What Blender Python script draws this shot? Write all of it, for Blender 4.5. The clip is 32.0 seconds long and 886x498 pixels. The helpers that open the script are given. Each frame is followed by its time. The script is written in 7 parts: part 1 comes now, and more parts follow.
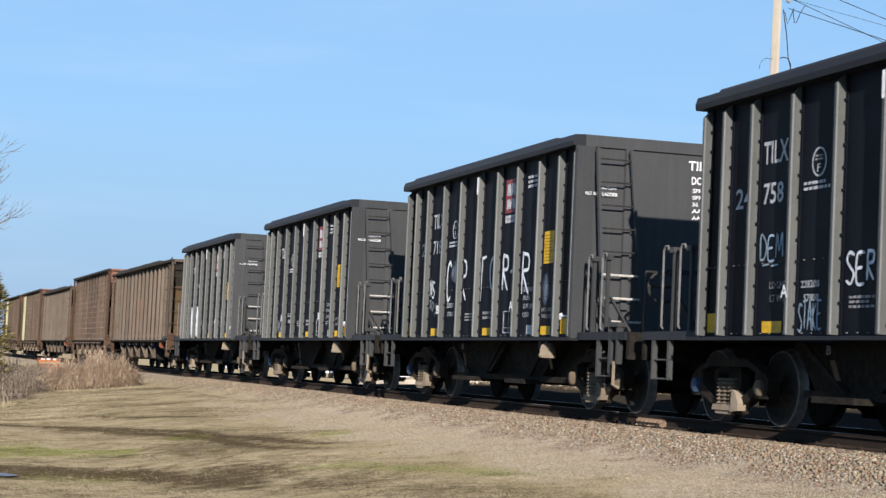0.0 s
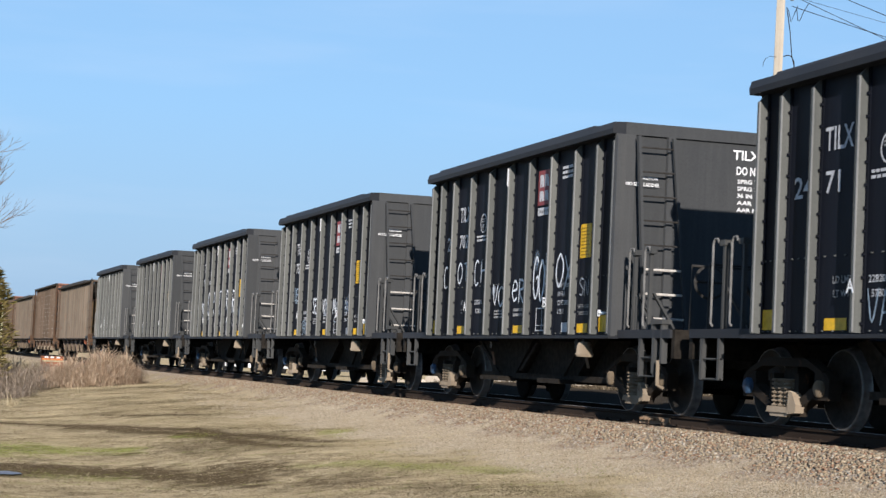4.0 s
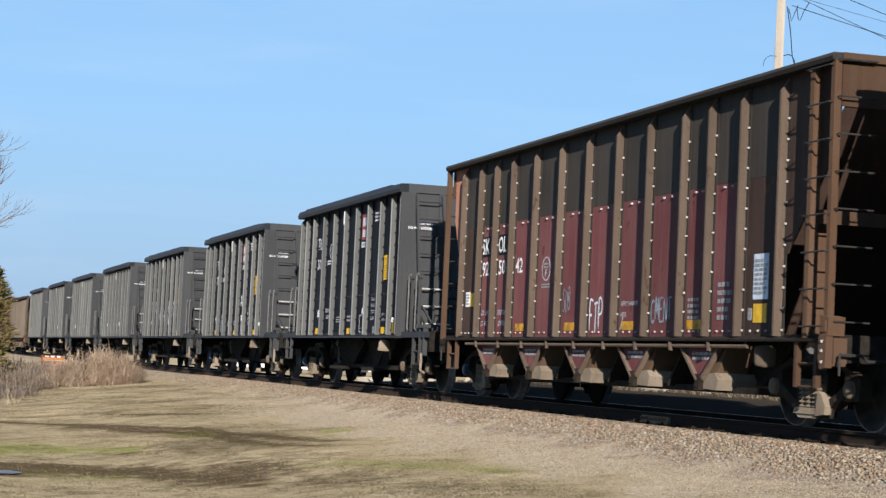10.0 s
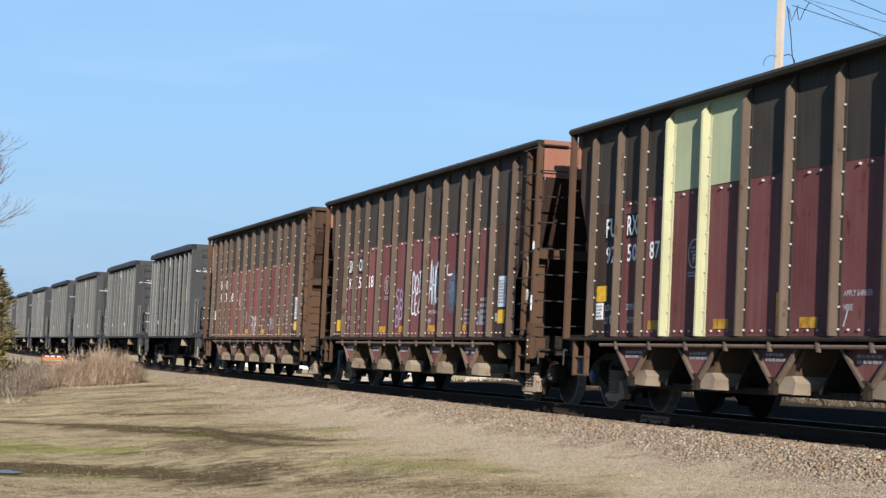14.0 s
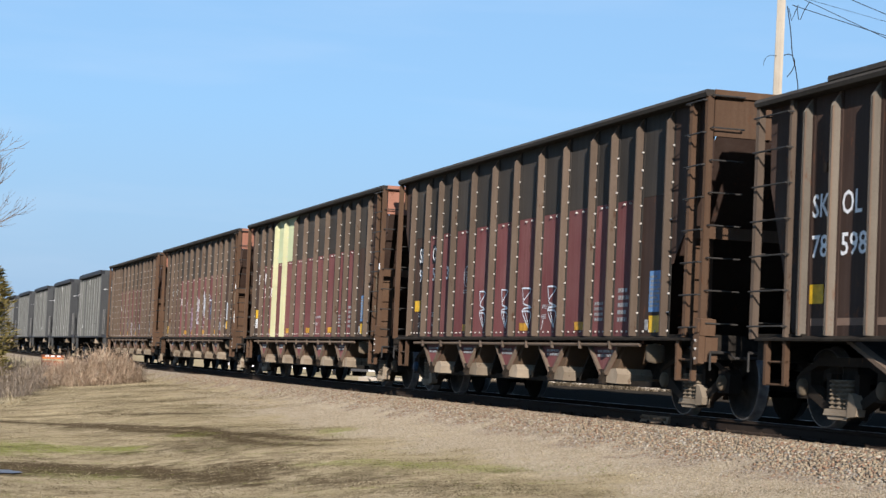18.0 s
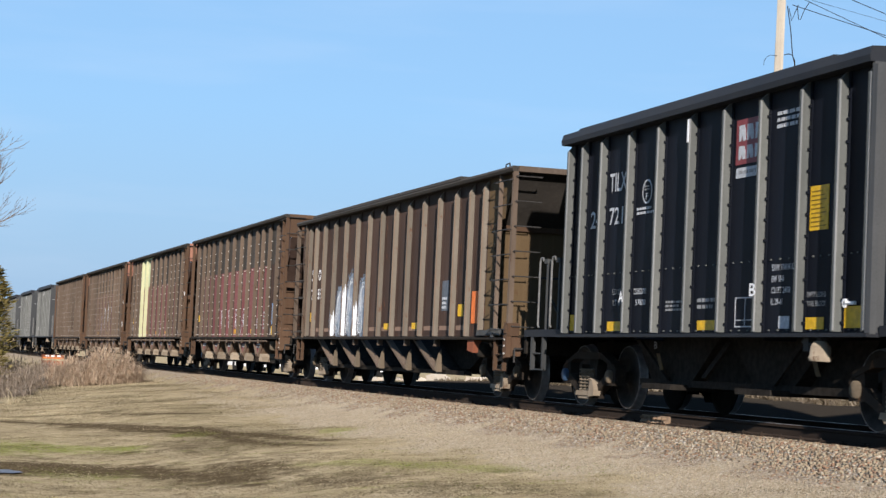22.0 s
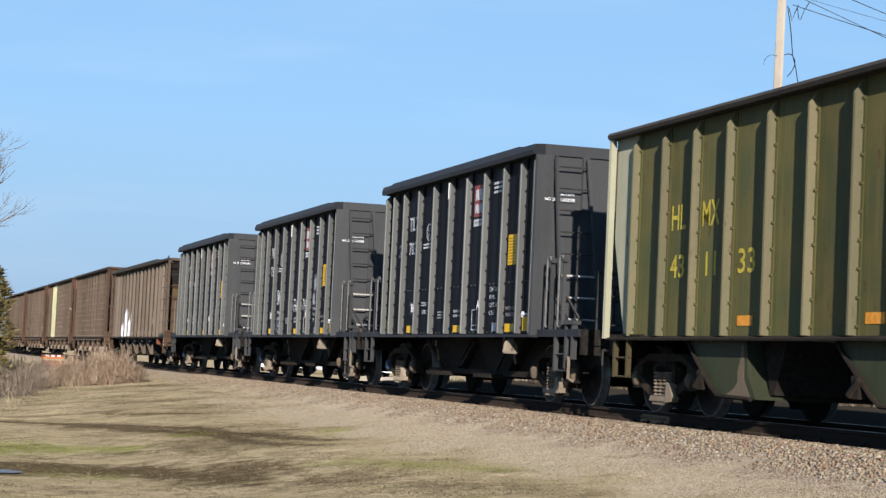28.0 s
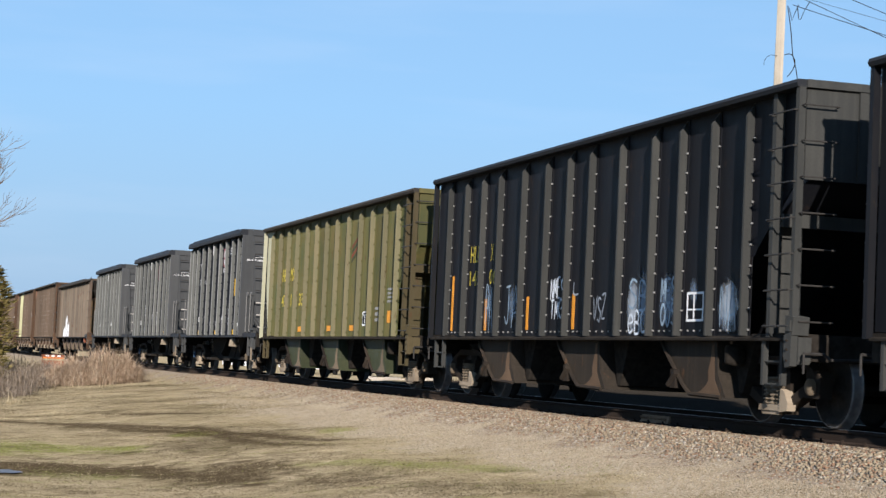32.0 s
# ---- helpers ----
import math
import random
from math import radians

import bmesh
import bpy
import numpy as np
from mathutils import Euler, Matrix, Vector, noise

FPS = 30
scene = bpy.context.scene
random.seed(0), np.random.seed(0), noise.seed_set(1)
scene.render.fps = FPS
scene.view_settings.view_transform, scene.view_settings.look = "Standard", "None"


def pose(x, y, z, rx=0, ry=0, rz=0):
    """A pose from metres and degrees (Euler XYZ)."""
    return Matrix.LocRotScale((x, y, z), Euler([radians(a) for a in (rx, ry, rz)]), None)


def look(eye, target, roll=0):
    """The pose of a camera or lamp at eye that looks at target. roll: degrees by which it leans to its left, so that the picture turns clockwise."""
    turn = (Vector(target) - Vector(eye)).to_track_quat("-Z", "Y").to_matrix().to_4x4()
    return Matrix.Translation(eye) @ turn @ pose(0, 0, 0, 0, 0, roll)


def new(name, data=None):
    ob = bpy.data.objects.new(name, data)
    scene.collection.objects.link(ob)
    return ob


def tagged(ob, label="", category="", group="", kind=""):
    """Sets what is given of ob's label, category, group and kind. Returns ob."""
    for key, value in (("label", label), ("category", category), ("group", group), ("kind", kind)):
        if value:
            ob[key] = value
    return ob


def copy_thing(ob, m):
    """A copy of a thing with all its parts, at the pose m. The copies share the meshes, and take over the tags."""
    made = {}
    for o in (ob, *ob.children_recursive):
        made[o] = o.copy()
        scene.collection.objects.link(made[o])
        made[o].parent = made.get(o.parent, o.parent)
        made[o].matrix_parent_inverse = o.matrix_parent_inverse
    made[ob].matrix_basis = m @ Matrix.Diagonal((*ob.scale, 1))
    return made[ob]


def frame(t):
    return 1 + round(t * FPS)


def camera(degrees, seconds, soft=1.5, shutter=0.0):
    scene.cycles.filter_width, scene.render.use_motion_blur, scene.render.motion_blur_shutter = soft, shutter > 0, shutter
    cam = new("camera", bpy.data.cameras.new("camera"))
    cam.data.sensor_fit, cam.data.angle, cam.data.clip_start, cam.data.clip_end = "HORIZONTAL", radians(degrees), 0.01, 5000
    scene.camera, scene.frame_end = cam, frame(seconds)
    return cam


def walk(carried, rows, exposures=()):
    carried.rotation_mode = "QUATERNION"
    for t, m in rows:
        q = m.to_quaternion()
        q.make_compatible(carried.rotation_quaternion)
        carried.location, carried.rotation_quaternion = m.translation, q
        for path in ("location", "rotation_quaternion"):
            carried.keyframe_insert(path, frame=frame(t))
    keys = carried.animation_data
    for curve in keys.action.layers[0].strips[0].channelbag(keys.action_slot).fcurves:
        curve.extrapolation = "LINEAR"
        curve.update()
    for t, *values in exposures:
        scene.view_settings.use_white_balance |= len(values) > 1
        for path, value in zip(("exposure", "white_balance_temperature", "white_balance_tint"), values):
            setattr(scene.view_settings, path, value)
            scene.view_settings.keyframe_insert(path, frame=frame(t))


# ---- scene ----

# ---------------------------------------------------------------- camera
FOCAL = 3354.0
cam = camera(math.degrees(2 * math.atan(784 / FOCAL)), 32.0, soft=1.42, shutter=0.12)


def view(dx, dy):
    """The tripod camera's pose, with its head nudged by small amounts."""
    k = math.degrees(1 / FOCAL)
    return pose(-11.248, 0, 0.531, 90 + 3.486 + k * dy, 0, -16.666 + k * dx) @ pose(0, 0, 0, 0, 0, 2.644)


NUDGES = [(0.0, -6.3, 4.5), (0.5, -6.0, 3.3), (1.0, -5.0, 2.0), (1.5, -4.3, 1.7), (2.0, -1.5, 1.7), (2.5, -1.3, 1.5),
          (3.5, -0.6, 1.1), (5.5, -0.1, 0.2), (6.0, 0.0, 0.0), (12.0, 0.3, -0.5), (17.5, 0.5, -1.2), (32.0, 1.0, -1.6)]
walk(cam, [(t, view(a, b)) for t, a, b in NUDGES], [(0.0, 0.42, 6500, 13), (32.0, 0.42, 6500, 13)])

# ---------------------------------------------------------------- light
SUN_ELEVATION, SUN_OFF = 14.5, 12.0      # degrees; the sun stands behind the camera, 12 degrees off the track's line
world = bpy.data.worlds.new("world")
scene.world = world
world.use_nodes = True
wt = world.node_tree
sky = wt.nodes.new("ShaderNodeTexSky")
sky.sky_type, sky.sun_disc = "NISHITA", False
sky.sun_elevation, sky.sun_rotation = radians(SUN_ELEVATION), radians(180 + SUN_OFF)
sky.altitude, sky.air_density, sky.dust_density, sky.ozone_density = 120, 1.0, 0.05, 4.5
tc, mp, nz, rp, mx = (wt.nodes.new(k) for k in ("ShaderNodeTexCoord", "ShaderNodeMapping", "ShaderNodeTexNoise", "ShaderNodeValToRGB", "ShaderNodeMix"))
mp.inputs["Scale"].default_value = (3.0, 3.0, 22.0)          # thin veils of high cloud
mp.inputs["Rotation"].default_value = (0.12, 0.05, 0.0)
nz.inputs["Scale"].default_value, nz.inputs["Detail"].default_value = 1.7, 6.0
rp.color_ramp.elements[0].position, rp.color_ramp.elements[1].position = 0.52, 0.78
rp.color_ramp.elements[0].color, rp.color_ramp.elements[1].color = (0, 0, 0, 1), (0.10, 0.10, 0.10, 1)
mx.data_type = "RGBA"
mx.inputs[7].default_value = (6.0, 6.4, 7.2, 1)
wt.links.new(tc.outputs["Generated"], mp.inputs["Vector"])
wt.links.new(mp.outputs[0], nz.inputs["Vector"])
wt.links.new(nz.outputs[0], rp.inputs[0])
wt.links.new(rp.outputs[0], mx.inputs[0])
# even winter haze low in the sky, thinning towards the zenith
sx, hr, hz = (wt.nodes.new(k) for k in ("ShaderNodeSeparateXYZ", "ShaderNodeValToRGB", "ShaderNodeMix"))
hr.color_ramp.elements[0].position, hr.color_ramp.elements[1].position = 0.30, 0.75
hr.color_ramp.elements[0].color, hr.color_ramp.elements[1].color = (0.75, 0.75, 0.75, 1), (0.0, 0.0, 0.0, 1)
hz.data_type = "RGBA"
hz.inputs[7].default_value = (2.16, 3.92, 6.05, 1)
wt.links.new(tc.outputs["Generated"], sx.inputs[0])
wt.links.new(sx.outputs["Z"], hr.inputs[0])
wt.links.new(hr.outputs[0], hz.inputs[0])
wt.links.new(sky.outputs[0], hz.inputs[6])
lr, lz = wt.nodes.new("ShaderNodeValToRGB"), wt.nodes.new("ShaderNodeMix")
lr.color_ramp.elements[0].position, lr.color_ramp.elements[1].position = 0.02, 0.13
lr.color_ramp.elements[0].color, lr.color_ramp.elements[1].color = (0.85, 0.85, 0.85, 1), (0.0, 0.0, 0.0, 1)
lz.data_type = "RGBA"
lz.inputs[7].default_value = (2.36, 3.56, 5.0, 1)
wt.links.new(sx.outputs["Z"], lr.inputs[0])
wt.links.new(lr.outputs[0], lz.inputs[0])
wt.links.new(hz.outputs[2], lz.inputs[6])
wt.links.new(lz.outputs[2], mx.inputs[6])
wt.links.new(mx.outputs[2], wt.nodes["Background"].inputs[0])
wt.nodes["Background"].inputs[1].default_value = 0.113
sun = new("sun", bpy.data.lights.new("sun", "SUN"))
sun.data.energy, sun.data.angle, sun.data.color = 5.0, radians(0.5), (1.0, 0.93, 0.84)
e, a = radians(SUN_ELEVATION), radians(SUN_OFF)
sun.matrix_world = look((-math.sin(a) * math.cos(e) * 50, -math.cos(a) * math.cos(e) * 50, math.sin(e) * 50), (0, 0, 0))


# ---------------------------------------------------------------- mesh building
class Shape:
    """A mesh in the making: corners and faces from boxes, bars, plates and discs."""

    def __init__(self):
        self.v, self.f = [], []

    def add(self, verts, faces):
        n = len(self.v)
        self.v += [tuple(p) for p in verts]
        self.f += [tuple(n + i for i in q) for q in faces]
        return self

    def box(self, x0, x1, y0, y1, z0, z1):
        (x0, x1), (y0, y1), (z0, z1) = sorted((x0, x1)), sorted((y0, y1)), sorted((z0, z1))
        return self.add([(x, y, z) for x in (x0, x1) for y in (y0, y1) for z in (z0, z1)],
                        [(0, 1, 3, 2), (4, 6, 7, 5), (0, 4, 5, 1), (2, 3, 7, 6), (0, 2, 6, 4), (1, 5, 7, 3)])

    def slab(self, x0, x1, outline):
        """A plate between x0 and x1 with an outline in y and z."""
        x0, x1 = sorted((x0, x1))
        area = sum(p[0] * q[1] - q[0] * p[1] for p, q in zip(outline, outline[1:] + outline[:1]))
        o = list(outline) if area > 0 else list(outline)[::-1]
        n = len(o)
        return self.add([(x0, *p) for p in o] + [(x1, *p) for p in o],
                        [tuple(range(n))[::-1], tuple(range(n, 2 * n))] + [(i, (i + 1) % n, n + (i + 1) % n, n + i) for i in range(n)])

    def run(self, y0, y1, outline):
        """A bar along y with an outline in x and z."""
        y0, y1 = sorted((y0, y1))
        area = sum(p[0] * q[1] - q[0] * p[1] for p, q in zip(outline, outline[1:] + outline[:1]))
        o = list(outline) if area > 0 else list(outline)[::-1]
        n = len(o)
        return self.add([(p[0], y0, p[1]) for p in o] + [(p[0], y1, p[1]) for p in o],
                        [tuple(range(n)), tuple(range(n, 2 * n))[::-1]] + [((i + 1) % n, i, n + i, n + (i + 1) % n) for i in range(n)])

    def sheet(self, a, b, c, d, thick=0.02):
        """A plate with four corners and a thickness."""
        a, b, c, d = (Vector(p) for p in (a, b, c, d))
        n = (b - a).cross(d - a).normalized() * thick / 2
        return self.add([p + n for p in (a, b, c, d)] + [p - n for p in (a, b, c, d)],
                        [(0, 1, 2, 3), (7, 6, 5, 4), (1, 0, 4, 5), (2, 1, 5, 6), (3, 2, 6, 7), (0, 3, 7, 4)])

    def bar(self, p, q, r, n=6, r2=None):
        p, q = Vector(p), Vector(q)
        r2 = r if r2 is None else r2
        m = (q - p).to_track_quat("Z", "Y").to_matrix()
        ring = [m @ Vector((math.cos(6.2832 * i / n), math.sin(6.2832 * i / n), 0)) for i in range(n)]
        return self.add([p + w * r for w in ring] + [q + w * r2 for w in ring],
                        [tuple(range(n))[::-1], tuple(range(n, 2 * n))] + [(i, (i + 1) % n, n + (i + 1) % n, n + i) for i in range(n)])

    def rod(self, points, r, n=6):
        """One bent round bar through the points."""
        pts = [Vector(p) for p in points]
        vs, k = [], len(pts)
        ref = None
        for i, p in enumerate(pts):
            d = (pts[min(i + 1, k - 1)] - pts[max(i - 1, 0)]).normalized()
            if ref is None:
                ref = d.orthogonal().normalized()
            ref = (ref - d * ref.dot(d)).normalized()
            o = d.cross(ref)
            vs += [p + (ref * math.cos(6.2832 * j / n) + o * math.sin(6.2832 * j / n)) * r for j in range(n)]
        fs = [(i * n + j, i * n + (j + 1) % n, (i + 1) * n + (j + 1) % n, (i + 1) * n + j) for i in range(k - 1) for j in range(n)]
        return self.add(vs, fs + [tuple(range(n))[::-1], tuple(range((k - 1) * n, k * n))])

    def lathe(self, profile, n=24, axis="x", centre=(0, 0, 0)):
        """Turns a profile of (along, radius) about an axis."""
        k = len(profile)
        vs = []
        for i in range(n):
            c, s = math.cos(6.2832 * i / n), math.sin(6.2832 * i / n)
            for h, r in profile:
                p = (h, r * c, r * s) if axis == "x" else (r * c, r * s, h)
                vs.append((p[0] + centre[0], p[1] + centre[1], p[2] + centre[2]))
        return self.add(vs, [(i * k + j, i * k + j + 1, (i + 1) % n * k + j + 1, (i + 1) % n * k + j) for i in range(n) for j in range(k - 1)])

    def mesh(self, name, material, smooth=False):
        me = bpy.data.meshes.new(name)
        me.from_pydata(self.v, [], self.f)
        me.materials.append(material)
        if smooth:
            me.polygons.foreach_set("use_smooth", [True] * len(me.polygons))
        me.validate()
        bm = bmesh.new()
        bm.from_mesh(me)
        bmesh.ops.recalc_face_normals(bm, faces=bm.faces)
        bm.to_mesh(me)
        bm.free()
        return me


def part(name, shape, material, parent, label="", place=None, smooth=False):
    me = shape if isinstance(shape, bpy.types.Mesh) else shape.mesh(name, material, smooth)
    ob = new(name, me)
    ob.parent = parent
    if place:
        ob.location = place
    return tagged(ob, label)


# ---------------------------------------------------------------- materials
def tree_of(name):
    m = bpy.data.materials.new(name)
    m.use_nodes = True
    nt = m.node_tree
    return m, nt, nt.nodes["Principled BSDF"]


def ramp(nt, fac, stops):
    r = nt.nodes.new("ShaderNodeValToRGB")
    while len(r.color_ramp.elements) < len(stops):
        r.color_ramp.elements.new(0.5)
    for el, (p, c) in zip(r.color_ramp.elements, stops):
        el.position, el.color = p, (*c, 1) if len(c) == 3 else c
    nt.links.new(fac, r.inputs[0])
    return r.outputs[0]


def mix(nt, fac, a, b, how="MIX"):
    m = nt.nodes.new("ShaderNodeMix")
    m.data_type, m.blend_type = "RGBA", how
    for sock, val in ((m.inputs[0], fac), (m.inputs[6], a), (m.inputs[7], b)):
        if isinstance(val, (int, float)):
            sock.default_value = val
        elif isinstance(val, tuple):
            sock.default_value = (*val, 1)
        else:
            nt.links.new(val, sock)
    return m.outputs[2]


def coords(nt, scale=(1, 1, 1), shift=True):
    tc, mp = nt.nodes.new("ShaderNodeTexCoord"), nt.nodes.new("ShaderNodeMapping")
    mp.inputs["Scale"].default_value = scale
    src = tc.outputs["Object"]
    if shift:
        oi, ad = nt.nodes.new("ShaderNodeObjectInfo"), nt.nodes.new("ShaderNodeVectorMath")
        sc = nt.nodes.new("ShaderNodeMath")
        sc.operation = "MULTIPLY"
        sc.inputs[1].default_value = 37.0
        nt.links.new(oi.outputs["Random"], sc.inputs[0])
        nt.links.new(src, ad.inputs[0])
        nt.links.new(sc.outputs[0], ad.inputs[1])
        src = ad.outputs[0]
    nt.links.new(src, mp.inputs["Vector"])
    return mp.outputs[0]


def noise_of(nt, vec, scale, detail=5.0, rough=0.55):
    n = nt.nodes.new("ShaderNodeTexNoise")
    n.inputs["Scale"].default_value, n.inputs["Detail"].default_value, n.inputs["Roughness"].default_value = scale, detail, rough
    nt.links.new(vec, n.inputs["Vector"])
    return n.outputs[0]


def bump(nt, bsdf, height, strength, distance=0.01):
    b = nt.nodes.new("ShaderNodeBump")
    b.inputs["Strength"].default_value, b.inputs["Distance"].default_value = strength, distance
    nt.links.new(height, b.inputs["Height"])
    nt.links.new(b.outputs[0], bsdf.inputs["Normal"])


def paint(name, base, grime, rough=0.5, amount=0.5, streaks=True, metal=0.0, rust=None, matte=0.9):
    """Weathered paint on steel: cloudy fading, streaks that run down, small chips of rust."""
    m, nt, b = tree_of(name)
    cloud = noise_of(nt, coords(nt), 1.3, 6)
    col = mix(nt, ramp(nt, cloud, [(0.35, (0, 0, 0)), (0.72, (amount, amount, amount))]), base, grime)
    if streaks:
        streak = noise_of(nt, coords(nt, (9, 9, 0.35)), 1.6, 4, 0.6)
        col = mix(nt, ramp(nt, streak, [(0.48, (0, 0, 0)), (0.75, (amount, amount, amount))]), col, grime)
    grain = noise_of(nt, coords(nt), 45, 3)
    col = mix(nt, ramp(nt, grain, [(0.45, (0, 0, 0)), (0.8, (0.35, 0.35, 0.35))]), col, tuple(0.6 * c for c in base))
    if rust:
        chips = noise_of(nt, coords(nt, (3, 3, 1.2)), 2.2, 9, 0.7)
        col = mix(nt, ramp(nt, chips, [(0.60, (0, 0, 0)), (0.66, (0.85, 0.85, 0.85))]), col, rust)
    oi = nt.nodes.new("ShaderNodeObjectInfo")
    tone = ramp(nt, oi.outputs["Random"], [(0, (0.80, 0.80, 0.80)), (1, (1.12, 1.10, 1.08))])
    col = mix(nt, 1.0, col, tone, "MULTIPLY")
    nt.links.new(col, b.inputs["Base Color"])
    b.inputs["Metallic"].default_value = metal
    b.inputs["Diffuse Roughness"].default_value = matte
    b.inputs["Specular IOR Level"].default_value = 0.08
    rr = nt.nodes.new("ShaderNodeMapRange")
    rr.inputs[3].default_value, rr.inputs[4].default_value = rough - 0.1, rough + 0.2
    nt.links.new(cloud, rr.inputs[0])
    nt.links.new(rr.outputs[0], b.inputs["Roughness"])
    bump(nt, b, noise_of(nt, coords(nt), 9, 5), 0.25, 0.006)
    return m


def plain(name, col, rough=0.5, metal=0.0, vary=0.25, scale=12):
    m, nt, b = tree_of(name)
    n = noise_of(nt, coords(nt), scale, 4)
    lo, hi = tuple(c * (1 - vary) for c in col), tuple(min(1, c * (1 + vary)) for c in col)
    nt.links.new(ramp(nt, n, [(0.3, lo), (0.7, hi)]), b.inputs["Base Color"])
    b.inputs["Roughness"].default_value, b.inputs["Metallic"].default_value = rough, metal
    b.inputs["Specular IOR Level"].default_value = 0.2
    b.inputs["Diffuse Roughness"].default_value = 0.7
    bump(nt, b, noise_of(nt, coords(nt), scale * 4, 3), 0.2, 0.004)
    return m


def soft_spray(name, col, hold=0.95, full=0.40, second=None):
    """Overspray: paint that thins out from the middle of its patch in a grainy rim."""
    m, nt, b = tree_of(name)
    tc, sep = nt.nodes.new("ShaderNodeTexCoord"), nt.nodes.new("ShaderNodeSeparateXYZ")
    off = nt.nodes.new("ShaderNodeVectorMath")
    off.operation = "SUBTRACT"
    off.inputs[1].default_value = (0.5, 0.5, 0.5)
    nt.links.new(tc.outputs["Generated"], off.inputs[0])
    flat, ln = nt.nodes.new("ShaderNodeVectorMath"), nt.nodes.new("ShaderNodeVectorMath")
    flat.operation, ln.operation = "MULTIPLY", "LENGTH"
    flat.inputs[1].default_value = (0, 2, 2)
    nt.links.new(off.outputs[0], flat.inputs[0])
    nt.links.new(flat.outputs[0], ln.inputs[0])
    cloud = noise_of(nt, coords(nt), 7, 6, 0.65)
    ad, half = nt.nodes.new("ShaderNodeMath"), nt.nodes.new("ShaderNodeMath")
    ad.operation, ad.inputs[1].default_value = "MULTIPLY_ADD", 1.1
    half.operation, half.inputs[1].default_value = "MULTIPLY", 0.5
    nt.links.new(cloud, ad.inputs[0])
    nt.links.new(ln.outputs["Value"], ad.inputs[2])
    nt.links.new(ad.outputs[0], half.inputs[0])
    nt.links.new(ramp(nt, half.outputs[0], [(full, (hold, hold, hold)), (full + 0.18, (hold * 0.5, hold * 0.5, hold * 0.5)), (full + 0.34, (0, 0, 0))]), b.inputs["Alpha"])
    tone = ramp(nt, cloud, [(0.3, tuple(0.75 * c for c in col)), (0.7, col)])
    if second:
        tone = mix(nt, ramp(nt, noise_of(nt, coords(nt, (1, 3.2, 1)), 2.6, 7, 0.7), [(0.44, (0, 0, 0)), (0.56, (1, 1, 1))]), tone, second)
    nt.links.new(tone, b.inputs["Base Color"])
    b.inputs["Roughness"].default_value, b.inputs["Specular IOR Level"].default_value = 0.7, 0.1
    return m


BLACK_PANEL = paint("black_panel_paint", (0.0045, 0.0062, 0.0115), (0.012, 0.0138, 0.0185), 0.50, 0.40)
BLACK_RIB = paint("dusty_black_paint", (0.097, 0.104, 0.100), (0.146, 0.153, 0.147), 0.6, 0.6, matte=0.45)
CHORD = paint("dark_chord_paint", (0.020, 0.023, 0.029), (0.040, 0.043, 0.048), 0.55, 0.5, False)
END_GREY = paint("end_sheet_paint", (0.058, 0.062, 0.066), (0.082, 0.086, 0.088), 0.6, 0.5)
RED_PANEL = paint("faded_red_paint", (0.128, 0.042, 0.044), (0.190, 0.100, 0.094), 0.6, 0.5, rust=(0.070, 0.030, 0.019))
RED_TOP = paint("sooty_upper_paint", (0.032, 0.029, 0.026), (0.066, 0.059, 0.052), 0.6, 0.5)
BROWN_RIB = paint("brown_rib_paint", (0.108, 0.080, 0.060), (0.165, 0.128, 0.100), 0.7, 0.6, rust=(0.065, 0.032, 0.018))
ORANGE_END = paint("rusty_orange_end_paint", (0.32, 0.145, 0.098), (0.36, 0.20, 0.145), 0.7, 0.5, rust=(0.09, 0.042, 0.024))
BROWN_PANEL = paint("brown_panel_paint", (0.041, 0.026, 0.021), (0.074, 0.052, 0.043), 0.6, 0.6, rust=(0.105, 0.047, 0.028))
PALE_RIB = paint("pale_dusty_rib_paint", (0.150, 0.130, 0.106), (0.215, 0.188, 0.156), 0.75, 0.7, rust=(0.150, 0.078, 0.050))
OLIVE = paint("olive_paint", (0.066, 0.076, 0.032), (0.142, 0.114, 0.046), 0.55, 0.75, rust=(0.075, 0.044, 0.017))
OLIVE_RIB = paint("olive_rib_paint", (0.150, 0.145, 0.085), (0.21, 0.175, 0.108), 0.65, 0.6, rust=(0.095, 0.060, 0.028))
GREEN_DARK = paint("dark_green_paint", (0.030, 0.038, 0.022), (0.062, 0.064, 0.036), 0.5, 0.5)
NIGHT_PANEL = paint("blue_black_paint", (0.0075, 0.0085, 0.012), (0.018, 0.018, 0.018), 0.5, 0.45, rust=(0.026, 0.018, 0.015))
NIGHT_RIB = paint("dusty_charcoal_paint", (0.040, 0.042, 0.041), (0.066, 0.067, 0.063), 0.6, 0.6)
PALE_OLIVE = paint("sun_bleached_olive", (0.40, 0.40, 0.30), (0.30, 0.30, 0.20), 0.6, 0.5)
NIGHT_SHEET = paint("sooty_hopper_sheet", (0.026, 0.022, 0.018), (0.052, 0.042, 0.032), 0.7, 0.6, rust=(0.075, 0.042, 0.024))
UNDER = plain("grimy_underframe", (0.022, 0.0190, 0.0160), 0.8, vary=0.4)
FRAME_IRON = paint("grimy_cast_iron", (0.021, 0.0175, 0.015), (0.048, 0.038, 0.029), 0.8, 0.8, False, rust=(0.09, 0.05, 0.028))
DUST = paint("pale_mineral_dust", (0.30, 0.252, 0.192), (0.125, 0.096, 0.068), 0.9, 0.9, False, rust=(0.105, 0.062, 0.038))
UNDER.node_tree.nodes["Principled BSDF"].inputs["Specular IOR Level"].default_value = 0.05
